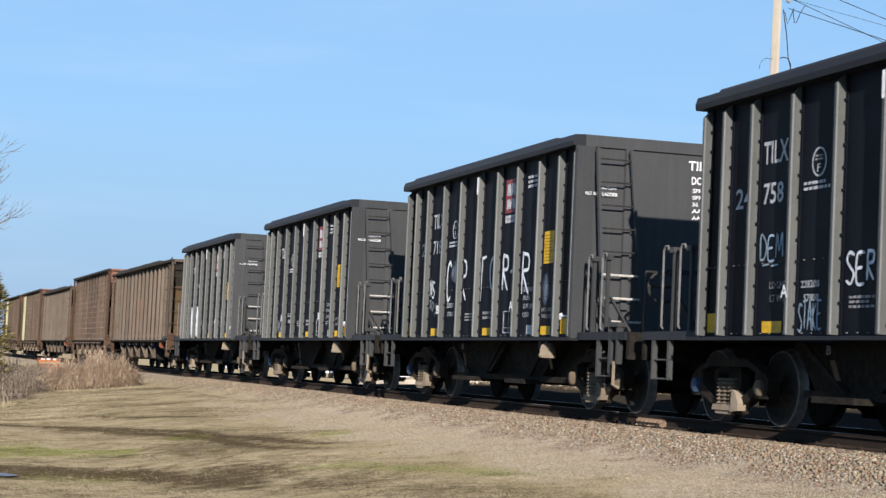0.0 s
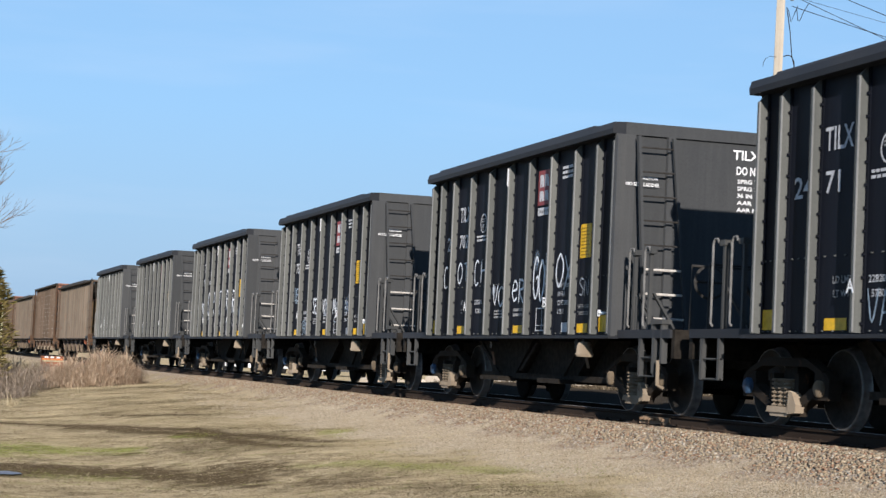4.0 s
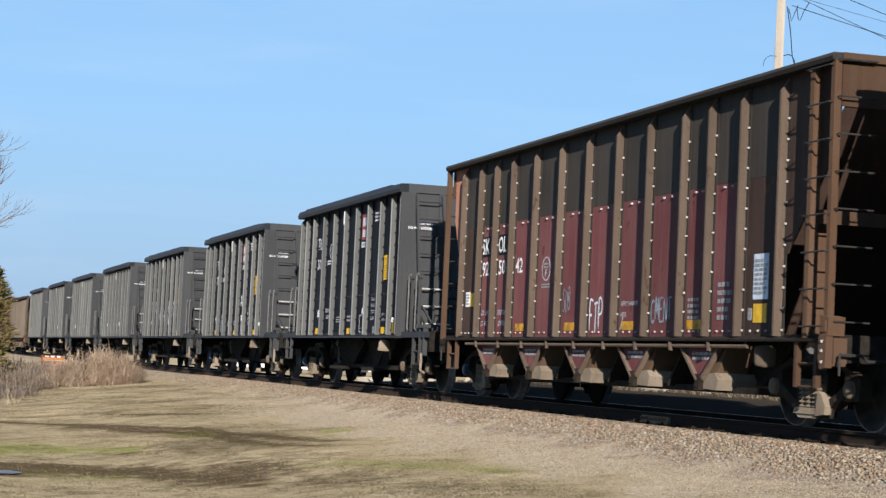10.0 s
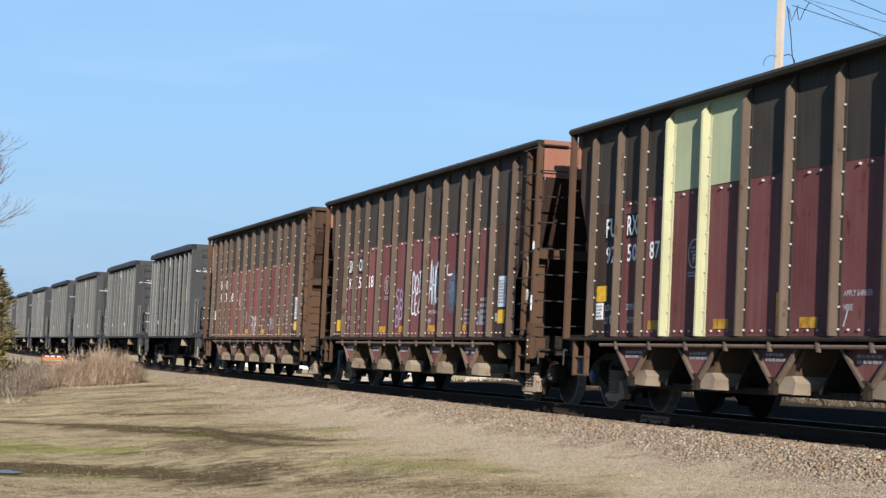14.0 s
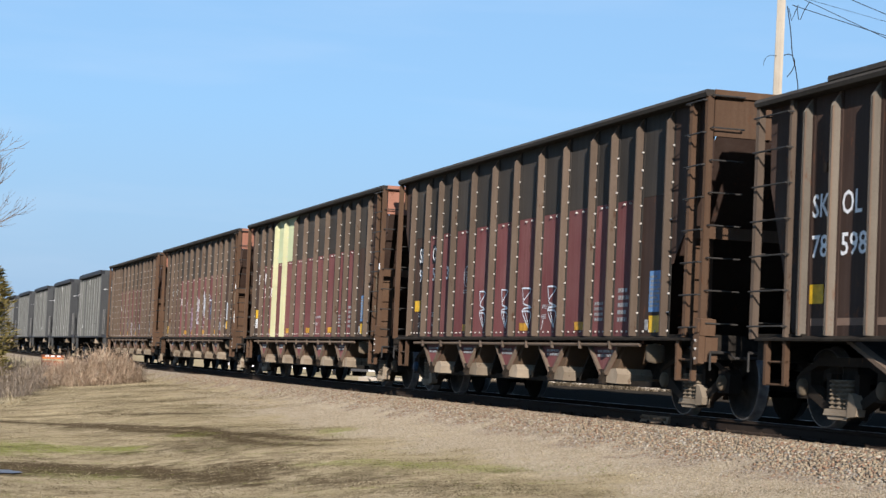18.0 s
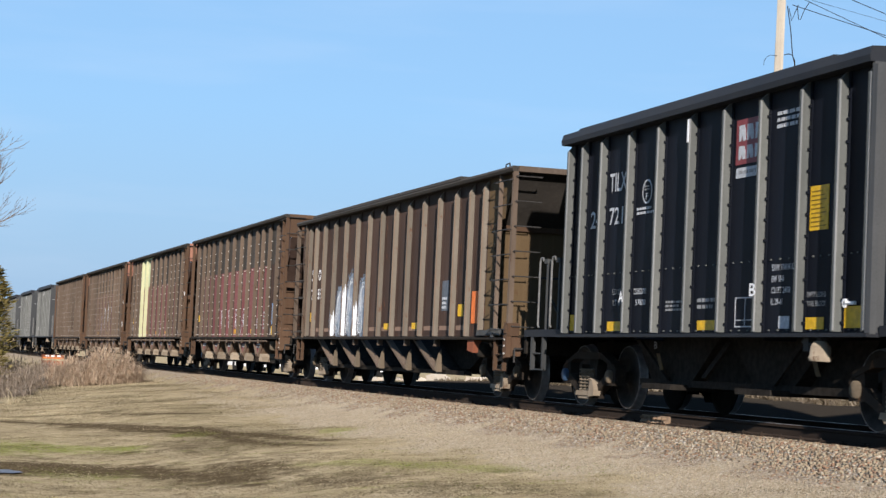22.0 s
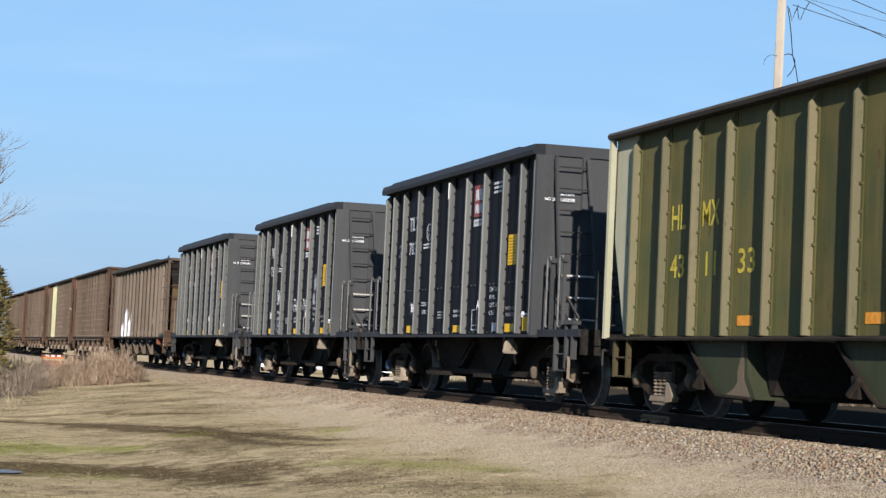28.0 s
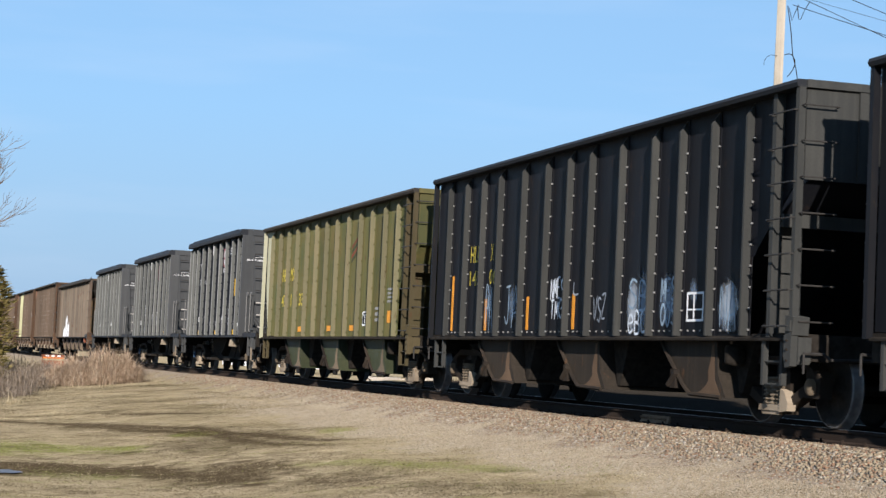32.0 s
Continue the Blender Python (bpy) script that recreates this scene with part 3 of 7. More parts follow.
            part("handrail_brace", Shape().sheet((-1.36, y + lip * (oo + 0.02), 1.62), (-1.36, y + lip * (oo + 0.08), 1.62), (-1.05, y + lip * (oo + 0.08), 1.15), (-1.05, y + lip * (oo + 0.02), 1.15), 0.03), POST, car)
            o = -(y + lip * (oo + 0.30)) if lip > 0 else -(y + lip * oo) - 0.08
            hoop(car, o, o + 0.16, A_SILL + 0.16, 2.22, -1.44)
        part("end_grab", Shape().rod([(-1.2, y + lip * 1.86, 1.1), (-1.2, y + lip * 1.86, 1.95), (1.2, y + lip * 1.86, 1.95), (1.2, y + lip * 1.86, 1.1)], 0.018), GRAB, car)
        st = 0.95 if lip > 0 else 0.78
        a, b = sorted((-(y + lip * st), -(y + lip * (st + 0.56))))
        stirrup(car, a, b, 0.50, A_SILL - 0.02, -1.44)
    # brake gear at the rear
    part("uncoupling_bracket", Shape().box(-1.46, -1.38, -10.30, -10.38, 0.55, 1.26).box(-1.46, -1.38, -10.57, -10.63, 0.68, 1.22).box(-1.48, -1.34, -10.28, -10.66, 1.19, 1.25), POST, car)
    part("release_rod", Shape().rod([(-1.47, -10.55, 0.72), (-1.47, -10.55, 0.40), (-1.40, -10.6, 0.36)], 0.022), DUST, car)
    bw = Shape().lathe([(-10.95, 0.20), (-10.93, 0.23), (-10.91, 0.20)], 16, "x")
    bw.v = [(p[1] - 0.95, p[0], p[2] + 1.75) for p in bw.v]
    part("brake_wheel", bw.rod([(-1.15, -10.93, 1.75), (-0.75, -10.93, 1.75)], 0.02).bar((-0.95, -10.93, 1.1), (-0.95, -10.93, 1.75), 0.03), GRAB, car)
    part("jib_brace", Shape().sheet((-1.38, -9.12, 1.95), (-1.38, -9.18, 1.95), (-1.38, -9.57, 1.55), (-1.38, -9.51, 1.55), 0.03).sheet((-1.38, -9.51, 1.55), (-1.38, -9.57, 1.55), (-1.38, -9.57, 1.1), (-1.38, -9.51, 1.1), 0.03), POST, car)
    # underframe and hopper bays
    part("centre_sill", Shape().box(-0.25, 0.25, -10.8, 1.75, 0.66, 0.98), UNDER, car)
    for a, b in ((1.75, 4.40), (4.62, 7.25)):
        m0, m1 = (a + b) / 2 - 0.42, (a + b) / 2 + 0.42
        part("hopper_bay", Shape().slab(-1.0, 1.0, [(-a, A_SILL), (-b, A_SILL), (-m1, 0.40), (-m0, 0.40)]), UNDER, car)
        part("outlet_door", Shape().box(-1.30, 1.30, -m0 + 0.05, -m1 - 0.05, 0.33, 0.40), UNDER, car)
    part("outlet_beam", Shape().box(-1.05, -0.93, -1.95, -8.05, 0.37, 0.46).box(0.93, 1.05, -1.95, -8.05, 0.37, 0.46), UNDER, car)
    for a, za, b, zb in ((2.0, 1.0, 2.86, 0.45), (6.9, 1.0, 5.96, 0.45), (4.2, 0.5, 4.76, 0.95)):
        part("bay_strut", Shape().sheet((-1.15, -a, za), (-1.15, -a - 0.14, za), (-1.08, -b - 0.14, zb), (-1.08, -b, zb), 0.04), UNDER, car)
    part("air_reservoir", Shape().lathe([(0.74, 0.0), (0.74, 0.12), (0.785, 0.135), (0.80, 0.118), (0.90, 0.11), (0.955, 0.075), (0.965, 0.0)], 18, "z", (-1.47, -7.90, 0)), DUST, car, "dust-pale air reservoir", None, True)
    part("reservoir_hanger", Shape().box(-1.47, -1.40, -7.5, -7.62, 0.85, 1.02).bar((-1.45, -7.80, 0.90), (-1.45, -7.45, 0.96), 0.02).box(-1.50, -1.42, -7.86, -7.94, 0.93, 1.0), POST, car)
    part("hopper_core", Shape().slab(-0.8, 0.8, [(-1.2, 1.0), (-8.0, 1.0), (-7.4, 0.42), (-1.8, 0.42)]), UNDER, car)
    shell(car, 0.07, 8.98, A_SILL, A_TOP - 0.1, BLACK_PANEL, 2.6, 6.4, 2.6)
    truck(car, 0.06, True)
    truck(car, 8.93)
    # fixed stencils and reflectors that every one of these cars carries
    f = -1.45
    for a, b, z0, z1 in ((0.16, 0.50, 1.10, 1.33), (1.66, 2.14, 1.09, 1.22), (4.66, 5.16, 1.09, 1.21), (7.50, 7.92, 1.09, 1.22), (8.36, 8.72, 1.10, 1.33)):
        plate(car, "reflector", a, b, z0, z1, f, YELLOW, "yellow reflective plate")
    s = Shape()
    for a, b in zip(stops, stops[1:]):
        for i in range(4):
            o = a + 0.16 + (b - a - 0.24) * i / 3.4
            for z in (1.075, 1.88):
                s.box(f - 0.014, f - 0.001, -o, -o - 0.028, z, z + 0.016)
    tagged(part("rivet_band", s, BLACK_RIB, car), kind="stuff")
    lp = plate(car, "lube_plate", 7.53, 7.95, 2.17, 2.66, f, YELLOW, "yellow notice plate with tiny rows")
    s = Shape()
    for i in range(9):
        s.box(f - 0.011, f - 0.0075, -7.57, -7.90 + 0.05 * ((i * 7) % 3), 2.21 + i * 0.048, 2.222 + i * 0.048)
    tagged(part("notice_rows", s, NOTICE_ROWS, lp), kind="stuff")
    lg = plate(car, "logo_panel", 5.60, 6.36, 3.06, 3.60, f, LOGO_RED, "faded red square sign with pale blocks")
    s = Shape()
    for o, zz, wd, hh in ((5.68, 3.34, 0.17, 0.19), (5.89, 3.34, 0.18, 0.19), (6.11, 3.34, 0.17, 0.19), (5.68, 3.12, 0.18, 0.16), (5.90, 3.12, 0.17, 0.16), (6.11, 3.12, 0.18, 0.16)):
        s.slab(f - 0.011, f - 0.0075, [(-o, zz), (-o - wd * 0.28, zz), (-o - wd * 0.42, zz + hh * 0.4), (-o - wd * 0.6, zz), (-o - wd, zz), (-o - wd, zz + hh * 0.55), (-o - wd * 0.8, zz + hh), (-o, zz + hh)])
    part("logo_block", s, GREY_TEXT, lg)
    plate(car, "name_strip", 5.62, 6.34, 2.90, 3.02, f, GREY_TEXT, "pale strip with worn writing")
    lines(car, 5.70, 6.25, 2.93, 3.0, f - 0.005, DIM_TEXT, 1, 5)
    lines(car, 6.66, 7.36, 3.38, 3.60, f, GREY_TEXT, 3, 2)
    ring = Shape()
    ring.lathe([(f - 0.006, 0.142), (f - 0.006, 0.164), (f - 0.002, 0.164), (f - 0.002, 0.142)], 24, "x", (0, -2.905, 2.95))
    part("stencil_ring", ring, GREY_TEXT, car)
    side_text(car, "F", 2.865, 2.84, 0.08, 0.09, f, GREY_TEXT)
    lines(car, 2.81, 3.00, 2.96, 3.04, f, DIM_TEXT, 2, 31)
    lines(car, 2.57, 3.22, 2.64, 2.76, f, GREY_TEXT, 2, 3)
    lines(car, 3.66, 4.22, 1.33, 1.48, f, DIM_TEXT, 3, 4)
    lines(car, 4.64, 5.22, 1.34, 1.50, f, DIM_TEXT, 2, 6)
    b = Shape()
    for q in ((5.72, 6.25, 1.46, 1.475), (5.72, 6.25, 1.12, 1.135), (5.72, 6.25, 1.20, 1.21)):
        b.box(f - 0.006, f - 0.002, -q[0], -q[1], q[2], q[3])
    for q in (5.72, 5.98, 6.235):
        b.box(f - 0.006, f - 0.002, -q, -q - 0.015, 1.12, 1.475)
    part("stencil_box", b, GREY_TEXT, car)
    side_text(car, "EXW 10-8 H 13-2", 6.66, 1.76, 0.62, 0.075, f, GREY_TEXT)
    side_text(car, "EW 10-8", 6.66, 1.63, 0.30, 0.075, f, GREY_TEXT)
    side_text(car, "CU FT 2400", 6.66, 1.50, 0.46, 0.075, f, GREY_TEXT)
    side_text(car, "IL 29-11", 6.66, 1.37, 0.28, 0.075, f, GREY_TEXT)
    plate(car, "data_plate", 6.86, 7.12, 1.10, 1.24, f, GREY_TEXT)
    side_text(car, "EMPTY / LOAD", 7.52, 1.44, 0.44, 0.06, f, DIM_TEXT)
    side_text(car, "TARE BLOCK", 7.52, 1.34, 0.44, 0.06, f, DIM_TEXT)
    side_text(car, "LD LMT", 1.82, 1.59, 0.42, 0.08, f, DIM_TEXT)
    side_text(car, "LT WT", 1.84, 1.44, 0.36, 0.08, f, DIM_TEXT)
    side_text(car, "228200", 2.58, 1.58, 0.42, 0.08, f, GREY_TEXT)
    side_text(car, "57800", 2.65, 1.43, 0.34, 0.08, f, GREY_TEXT)
    part("rib_marker", Shape().box(f - 0.123, f - 0.119, -4.45, -4.40, 3.45, 3.74), WHITE, car, "white strip on a rib")
    for o, ch in ((2.75, "B"), (7.10, "A")):
        side_text(car, ch, o - 0.06, 0.86, 0.10, 0.10, -1.17, DIM_TEXT)
        part("bay_decal", Shape().sheet((-1.172, -o - 0.02, 0.80), (-1.172, -o - 0.13, 0.80), (-1.172, -o - 0.27, 0.58), (-1.172, -o - 0.16, 0.58), 0.004), FADED_RED, car, "small worn red decal")
    side_text(car, "LIFT HERE", 8.90, 1.30, 0.06, 1.05, f - 0.1, DIM_TEXT)
    part("jack_bracket", Shape().bar((f - 0.02, -8.42, 1.36), (f - 0.02, -8.62, 1.36), 0.02).lathe([(f - 0.03, 0.02), (f - 0.03, 0.05), (f, 0.05)], 10, "x", (0, -8.40, 1.36)), WHITE, car)
    y = -A_LEN + 0.05
    end_text(car, "CAUTION", -1.18, 3.22, 0.26, 0.045, y - 0.01, WHITE)
    end_text(car, "NO SIDE LADDER", -1.42, 3.12, 0.50, 0.05, y - 0.08, WHITE)
    return car


def dress_black(car, number, swap, seed):
    """The number, letters and end writing that set one of these cars apart."""
    f = -1.45
    side_text(car, "TILX", 1.56, 3.03, 0.62, 0.26, f, GREY_TEXT)
    if number[2:]:
        side_text(car, number[:2], 0.87, 2.555, 0.42, 0.245, f, GREY_TEXT)
        side_text(car, number[2:], 1.59, 2.565, 0.165 * len(number[2:]), 0.245, f, GREY_TEXT)
    a, b = ("B", "A") if swap else ("A", "B")
    side_text(car, a, 2.33, 1.47, 0.16, 0.15, f - 0.118, WHITE)
    side_text(car, b, 6.33, 1.47, 0.16, 0.15, f - 0.118, WHITE)
    y = -A_LEN + 0.05
    end_text(car, "TILX " + number, 0.22, 3.60, 0.95, 0.14, y, WHITE)
    end_text(car, "DO NOT HUMP", 0.28, 3.39, 0.80, 0.12, y, WHITE)
    for i, tx in enumerate(("SPRG 7 OUT", "SPRG 2 OUT", "36 IN WHLS", "AAR M-901", "AAR NO 1B")):
        end_text(car, tx, 0.30, 3.27 - i * 0.10, 0.55, 0.06, y, WHITE)


# ---------------------------------------------------------------- cars with ladder cages at both ends
def cage_end(car, y, lip, top, rib_mat, sheet_mat, post_mat, inset, slope_to, lip_z, slotted=False, reach=1.1, front=None):
    """One end of a long hopper: corner posts, grab irons, upper end panel and the slope sheet behind them.
    lip is +1 at the front end (towards +y) and -1 at the rear end."""
    rib_mat = BROWN_POST if rib_mat in (BROWN_RIB, PALE_RIB) else OLIVE_POST if rib_mat is OLIVE_RIB else rib_mat
    for sx in (-1, 1):
        closed = front and lip > 0
        bare = closed or (lip > 0 and not slotted and rib_mat is BROWN_POST)
        part("corner_post", Shape().box(sx * 1.50, sx * 1.58, y, y - lip * 0.08, 0.98, top - 0.06), front[0] if closed else BROWN_RIB if slotted else rib_mat, car)
        if not bare:
            part("ladder_post", Shape().box(sx * (1.44 if not slotted else 1.49), sx * 1.55, y - lip * (inset - 0.06 * slotted), y - lip * (inset + (0.09 if not slotted else -0.005)), 1.0, top - 0.08), BROWN_RIB if slotted else rib_mat, car)
        for i in range(8):
            z = 1.12 + i * 0.40
            if z < top - 0.1:
                if not bare:
                    part("grab_iron", Shape().rod([(sx * 1.56, y - lip * 0.03, z), (sx * 1.62, y - lip * 0.03, z), (sx * 1.62, y - lip * (inset + 0.04), z), (sx * 1.55, y - lip * (inset + 0.04), z)], 0.0105), GRAB, car)
                part("end_rung", Shape().rod([(sx * 1.54, y + lip * 0.01, z + 0.05), (sx * 1.54, y + lip * 0.08, z + 0.05), (sx * 1.12, y + lip * 0.08, z + 0.05), (sx * 1.12, y + lip * 0.01, z + 0.05)], 0.0105), GRAB, car)
        if slotted and lip < 0:
            part("side_gusset", Shape().slab(sx * 1.42, sx * 1.44, [(y + 0.30, top - 0.05), (y + reach, top - 0.05), (y + reach, 1.12), (y + reach - 0.55, 1.12), (y + reach - 0.55, 2.90), (y + 0.82, 2.95)]), GOLD_BROWN, car, "golden-brown rusty side sheet")
            part("drain_pipe", Shape().bar((sx * 1.47, y + reach - 0.62, 1.05), (sx * 1.47, y + reach - 0.62, 2.92), 0.022), GRAB, car)
            for z in (1.66, 2.10, 2.55, 2.88):
                part("pipe_bracket", Shape().rod([(sx * 1.45, y + reach - 0.45, z), (sx * 1.52, y + reach - 0.62, z - 0.02), (sx * 1.45, y + reach - 0.50, z - 0.13)], 0.014), GRAB, car)
            part("platform_edge", Shape().box(sx * 1.46, sx * 1.56, y + 0.50, y + reach, 1.03, 1.12).box(sx * 1.46, sx * 1.57, y + 0.78, y + 0.90, 1.0, 1.15), POST, car)
            part("corner_hook", Shape().rod([(sx * 1.52, y + 0.62, top - 0.02), (sx * 1.52, y + 0.60, top + 0.07), (sx * 1.52, y + 0.42, top + 0.08), (sx * 1.52, y + 0.40, top - 0.02)], 0.012), GRAB, car)
            part("jacking_pad", Shape().slab(sx * 1.40, sx * 1.53, [(y + 1.88, 0.95), (y + 2.26, 0.95), (y + 2.24, 0.78), (y + 1.92, 0.74)]), RUST_PATCH, car, "bare rusty jacking pad")
            continue
        low = [(y - lip * reach, 1.05), (y - lip * max(reach - 0.3, 0.3), 1.05)] if slotted else [(y - lip * reach, 1.95), (y - lip * (reach - 0.08), 1.95)]
        if front and lip > 0:
            part("front_sheet", Shape().slab(sx * 1.44, sx * 1.47, [(y - 0.06, top - 0.05), (y - reach, top - 0.05), (y - reach, front[1]), (y - front[2], front[1]), (y - 0.06, front[3])]), front[0], car, front[4])
            continue
        part("side_gusset", Shape().slab(sx * 1.42, sx * 1.44, [(y - lip * 0.10, top - 0.05), (y - lip * reach, top - 0.05), *low, (y - lip * 0.14, top - 0.98)]), sheet_mat, car)
    part("end_chord", Shape().box(-1.50, 1.50, y + lip * 0.03, y - lip * 0.10, top - 0.09, top), post_mat, car)
    if slotted:
        for x in (-0.62, -0.10, 0.42, 0.94):
            part("end_stud", Shape().box(x, x + 0.11, y, y - lip * 0.08, top - 0.62, top - 0.09), rib_mat, car)
        part("slope_sheet", Shape().sheet((-1.42, y - lip * 0.14, top - 0.05), (1.42, y - lip * 0.14, top - 0.05), (1.42, y - lip * 1.5, 2.85), (-1.42, y - lip * 1.5, 2.85), 0.02), RED_TOP, car)
        part("end_sheet", Shape().box(-1.42, 1.42, y - lip * 1.5, y - lip * 1.52, 1.02, 2.85), GOLD_BROWN, car)
        part("end_beam", Shape().box(-1.45, 1.45, y - lip * 1.42, y - lip * 1.49, 2.80, 2.9), rib_mat, car)
    else:
        part("end_panel", Shape().box(-1.47, 1.47, y - lip * 0.03, y - lip * 0.055, lip_z, top - 0.09), post_mat, car, "sun-faded upper end panel")
        for x in (-0.05, 0.75, -0.78):
            part("end_stud", Shape().box(x - 0.05, x + 0.05, y + lip * 0.01, y - lip * 0.03, lip_z, top - 0.09), post_mat, car)
        part("slope_sheet", Shape().sheet((-1.42, y - lip * 0.06, lip_z), (1.42, y - lip * 0.06, lip_z), (1.42, y - lip * slope_to, 0.95), (-1.42, y - lip * slope_to, 0.95), 0.02), sheet_mat, car)
        for x in (-1.24, 1.24):
            part("slope_post", Shape().box(x - 0.17, x + 0.17, y - lip * 0.80, y - lip * 0.86, 1.04, 2.30).box(x - 0.19, x - 0.16, y - lip * 0.74, y - lip * 0.86, 1.04, 2.34), rib_mat, car)
        part("end_beam", Shape().box(-1.47, 1.47, y - lip * 0.50, y - lip * 0.56, 2.25, 2.40), rib_mat, car)
    part("end_platform", Shape().box(-1.50, 1.50, y, y - lip * 1.15, 0.97, 1.04), UNDER, car)
    part("end_sill", Shape().box(-1.45, 1.45, y + lip * 0.02, y - lip * 0.14, 0.74, 1.02), UNDER, car)
    if lip < 0:
        part("step_box", Shape().slab(-1.60, -1.40, [(y + lip * 0.05, 1.02), (y + lip * 0.07, 1.22), (y - lip * 0.12, 1.24), (y - lip * 0.12, 1.02)]).box(-1.62, -1.60, y + lip * 0.03, y - lip * 0.08, 1.06, 1.18), rib_mat, car)
        part("step_bracket", Shape().slab(-1.60, -1.52, [(y + lip * 0.03, 1.02), (y - lip * 0.14, 1.02), (y - lip * 0.15, 0.78), (y - lip * 0.10, 0.66), (y + lip * 0.02, 0.68)]).slab(-1.52, -1.36, [(y + lip * 0.05, 1.00), (y + lip * 0.02, 1.00), (y + lip * 0.02, 0.70), (y + lip * 0.05, 0.74)]), rib_mat, car)
        for q in (0.74, 0.86, 0.96):
            part("bolt", Shape().bar((-1.60, y - lip * 0.06, q), (-1.615, y - lip * 0.06, q), 0.016, 6), BOLT if rib_mat is BROWN_POST else FRAME_IRON, car)
    part("cross_lever", Shape().rod([(-1.5, y + lip * 0.15, 0.82), (-1.25, y + lip * 0.15, 0.82), (-1.2, y + lip * 0.2, 0.76), (0.2, y + lip * 0.3, 0.8)], 0.018).rod([(-1.5, y + lip * 0.15, 0.82), (-1.5, y + lip * 0.15, 0.60)], 0.014), GRAB, car)
    a, b = sorted((-(y - lip * 0.30), -(y - lip * 0.82)))
    stirrup(car, a, b, 0.46, 0.99, -1.52, rib_mat)


def long_hopper(name, length, top, ribs, face, mats, ends, bottom, trucks, slotted=False, bolt_mat=None, rivets=0.24, red=None, front=None):
    """A long open hopper built from the outside in. mats: panel, rib, post, chord."""
    panel, rib_mat, post, chord = mats
    car = new(name, None)
    stops = [ribs[0] - 0.02] + ribs[1:]
    zb = 1.02
    if red:
        split, r0, r1 = red
        side_panels(car, stops, split, top - 0.08, RED_TOP, face, "upper_side_panel")
        for a, b in zip(stops, stops[1:]):
            part("side_panel", Shape().box(face, face + 0.02, -a - 0.003, -b + 0.003, zb, split - 0.004), RED_PANEL if r0 <= a + 0.05 and b - 0.05 <= r1 else panel, car)
    else:
        side_panels(car, stops, zb, top - 0.08, panel, face)
    depth = 0.105
    rib = rib_mesh(zb, top - 0.09, depth, 0.055, rib_mat, 0.16, face, 0 if bolt_mat else rivets, BROWN_EDGE if slotted else None, RED_TOP if red else panel)
    bolt = None
    if bolt_mat:
        s = Shape()
        z = zb + 0.07
        while z < top - 0.5:
            s.bar((face - 0.012, -0.030, z), (face - 0.034, -0.030, z), 0.014, 6)
            z += rivets
        bolt = s.mesh("bolt_strip", bolt_mat)
    for o in ribs:
        r = part("rib", rib, None, car, "", (0, -o, 0))
        if bolt:
            tagged(part("bolt_strip", bolt, None, r, "bright bolt heads"), kind="stuff")
        far = part("rib", rib, None, car, "", (0, -o + 0.05, 0))
        far.rotation_euler = (0, 0, math.pi)
    if bolt_mat:
        s = Shape()
        for a, b in zip(stops, stops[1:]):
            k = 4
            for i in range(k):
                o = a + 0.12 + (b - a - 0.2) * (i + 0.5) / k
                s.bar((face - 0.001, -o, zb + 0.065), (face - 0.02, -o, zb + 0.065), 0.014, 6)
            if red and red[1] <= a + 0.05 and b - 0.05 <= red[2]:
                for q in (0.35, 0.6):
                    o = a + (b - a) * q
                    s.bar((face - 0.001, -o, red[0] - 0.05), (face - 0.03, -o, red[0] - 0.05), 0.015, 6)
        tagged(part("bolt_band", s, bolt_mat, car, "bright bolt heads"), kind="stuff")
    for sx in (-1, 1):
        o = [(sx * 1.40, top - 0.085), (sx * 1.60, top - 0.085), (sx * 1.62, top - 0.04), (sx * 1.60, top), (sx * 1.40, top)]
        part("top_chord", Shape().run(-length, 0.0, o), chord, car)
        part("side_sill", Shape().run(-length + 0.1, -0.1, [(sx * (1.38 if sx < 0 else 1.38), 0.96), (sx * 1.56, 0.96), (sx * 1.56, 0.985), (sx * 1.45, zb), (sx * 1.38, zb)]), UNDER, car)
    if slotted:
        for sx in (-1, 1):
            part("raised_chord", Shape().run(-length + 2.8, -1.75, [(sx * 1.40, top), (sx * 1.615, top), (sx * 1.61, top + 0.055), (sx * 1.42, top + 0.055)]), chord, car)
    for y, lip in ((0.0, 1), (-length, -1)):
        cage_end(car, y, lip, top, rib_mat, panel if not red else BROWN_PANEL, post, ends[0], ends[1], ends[2], slotted, ribs[0] - 0.02 if lip > 0 else length - ribs[-1], front)
        coupler(car, y + lip * 0.76, lip)
    part("far_side_sheet", Shape().box(-face - 0.02, -face, -stops[0], -stops[-1], zb, top - 0.05), panel, car)
    part("centre_sill", Shape().box(-0.25, 0.25, -length + 0.1, -0.1, 0.66, 0.98), UNDER, car)
    bottom(car)
    for o, blue in trucks:
        truck(car, o, blue)
    part("air_reservoir", Shape().lathe([(0.0, 0.0), (0.02, 0.105), (0.05, 0.125), (0.22, 0.125), (0.25, 0.105), (0.27, 0.0)], 16, "z", (-1.32, -length + 1.95, 0.66)), UNDER if not red else CAP_DUST, car, "round air reservoir tank", None, True)
    return car


B_RIBS = [0.82, 1.78, 2.60, 3.45, 4.55, 5.68, 6.80, 7.95, 9.04, 10.16, 10.96, 11.86, 12.88]
C_RIBS = [1.12, 1.75, 2.60, 3.60, 4.60, 5.62, 6.62, 7.64, 8.66, 9.65, 10.66, 11.67, 12.69, 13.55, 14.32]
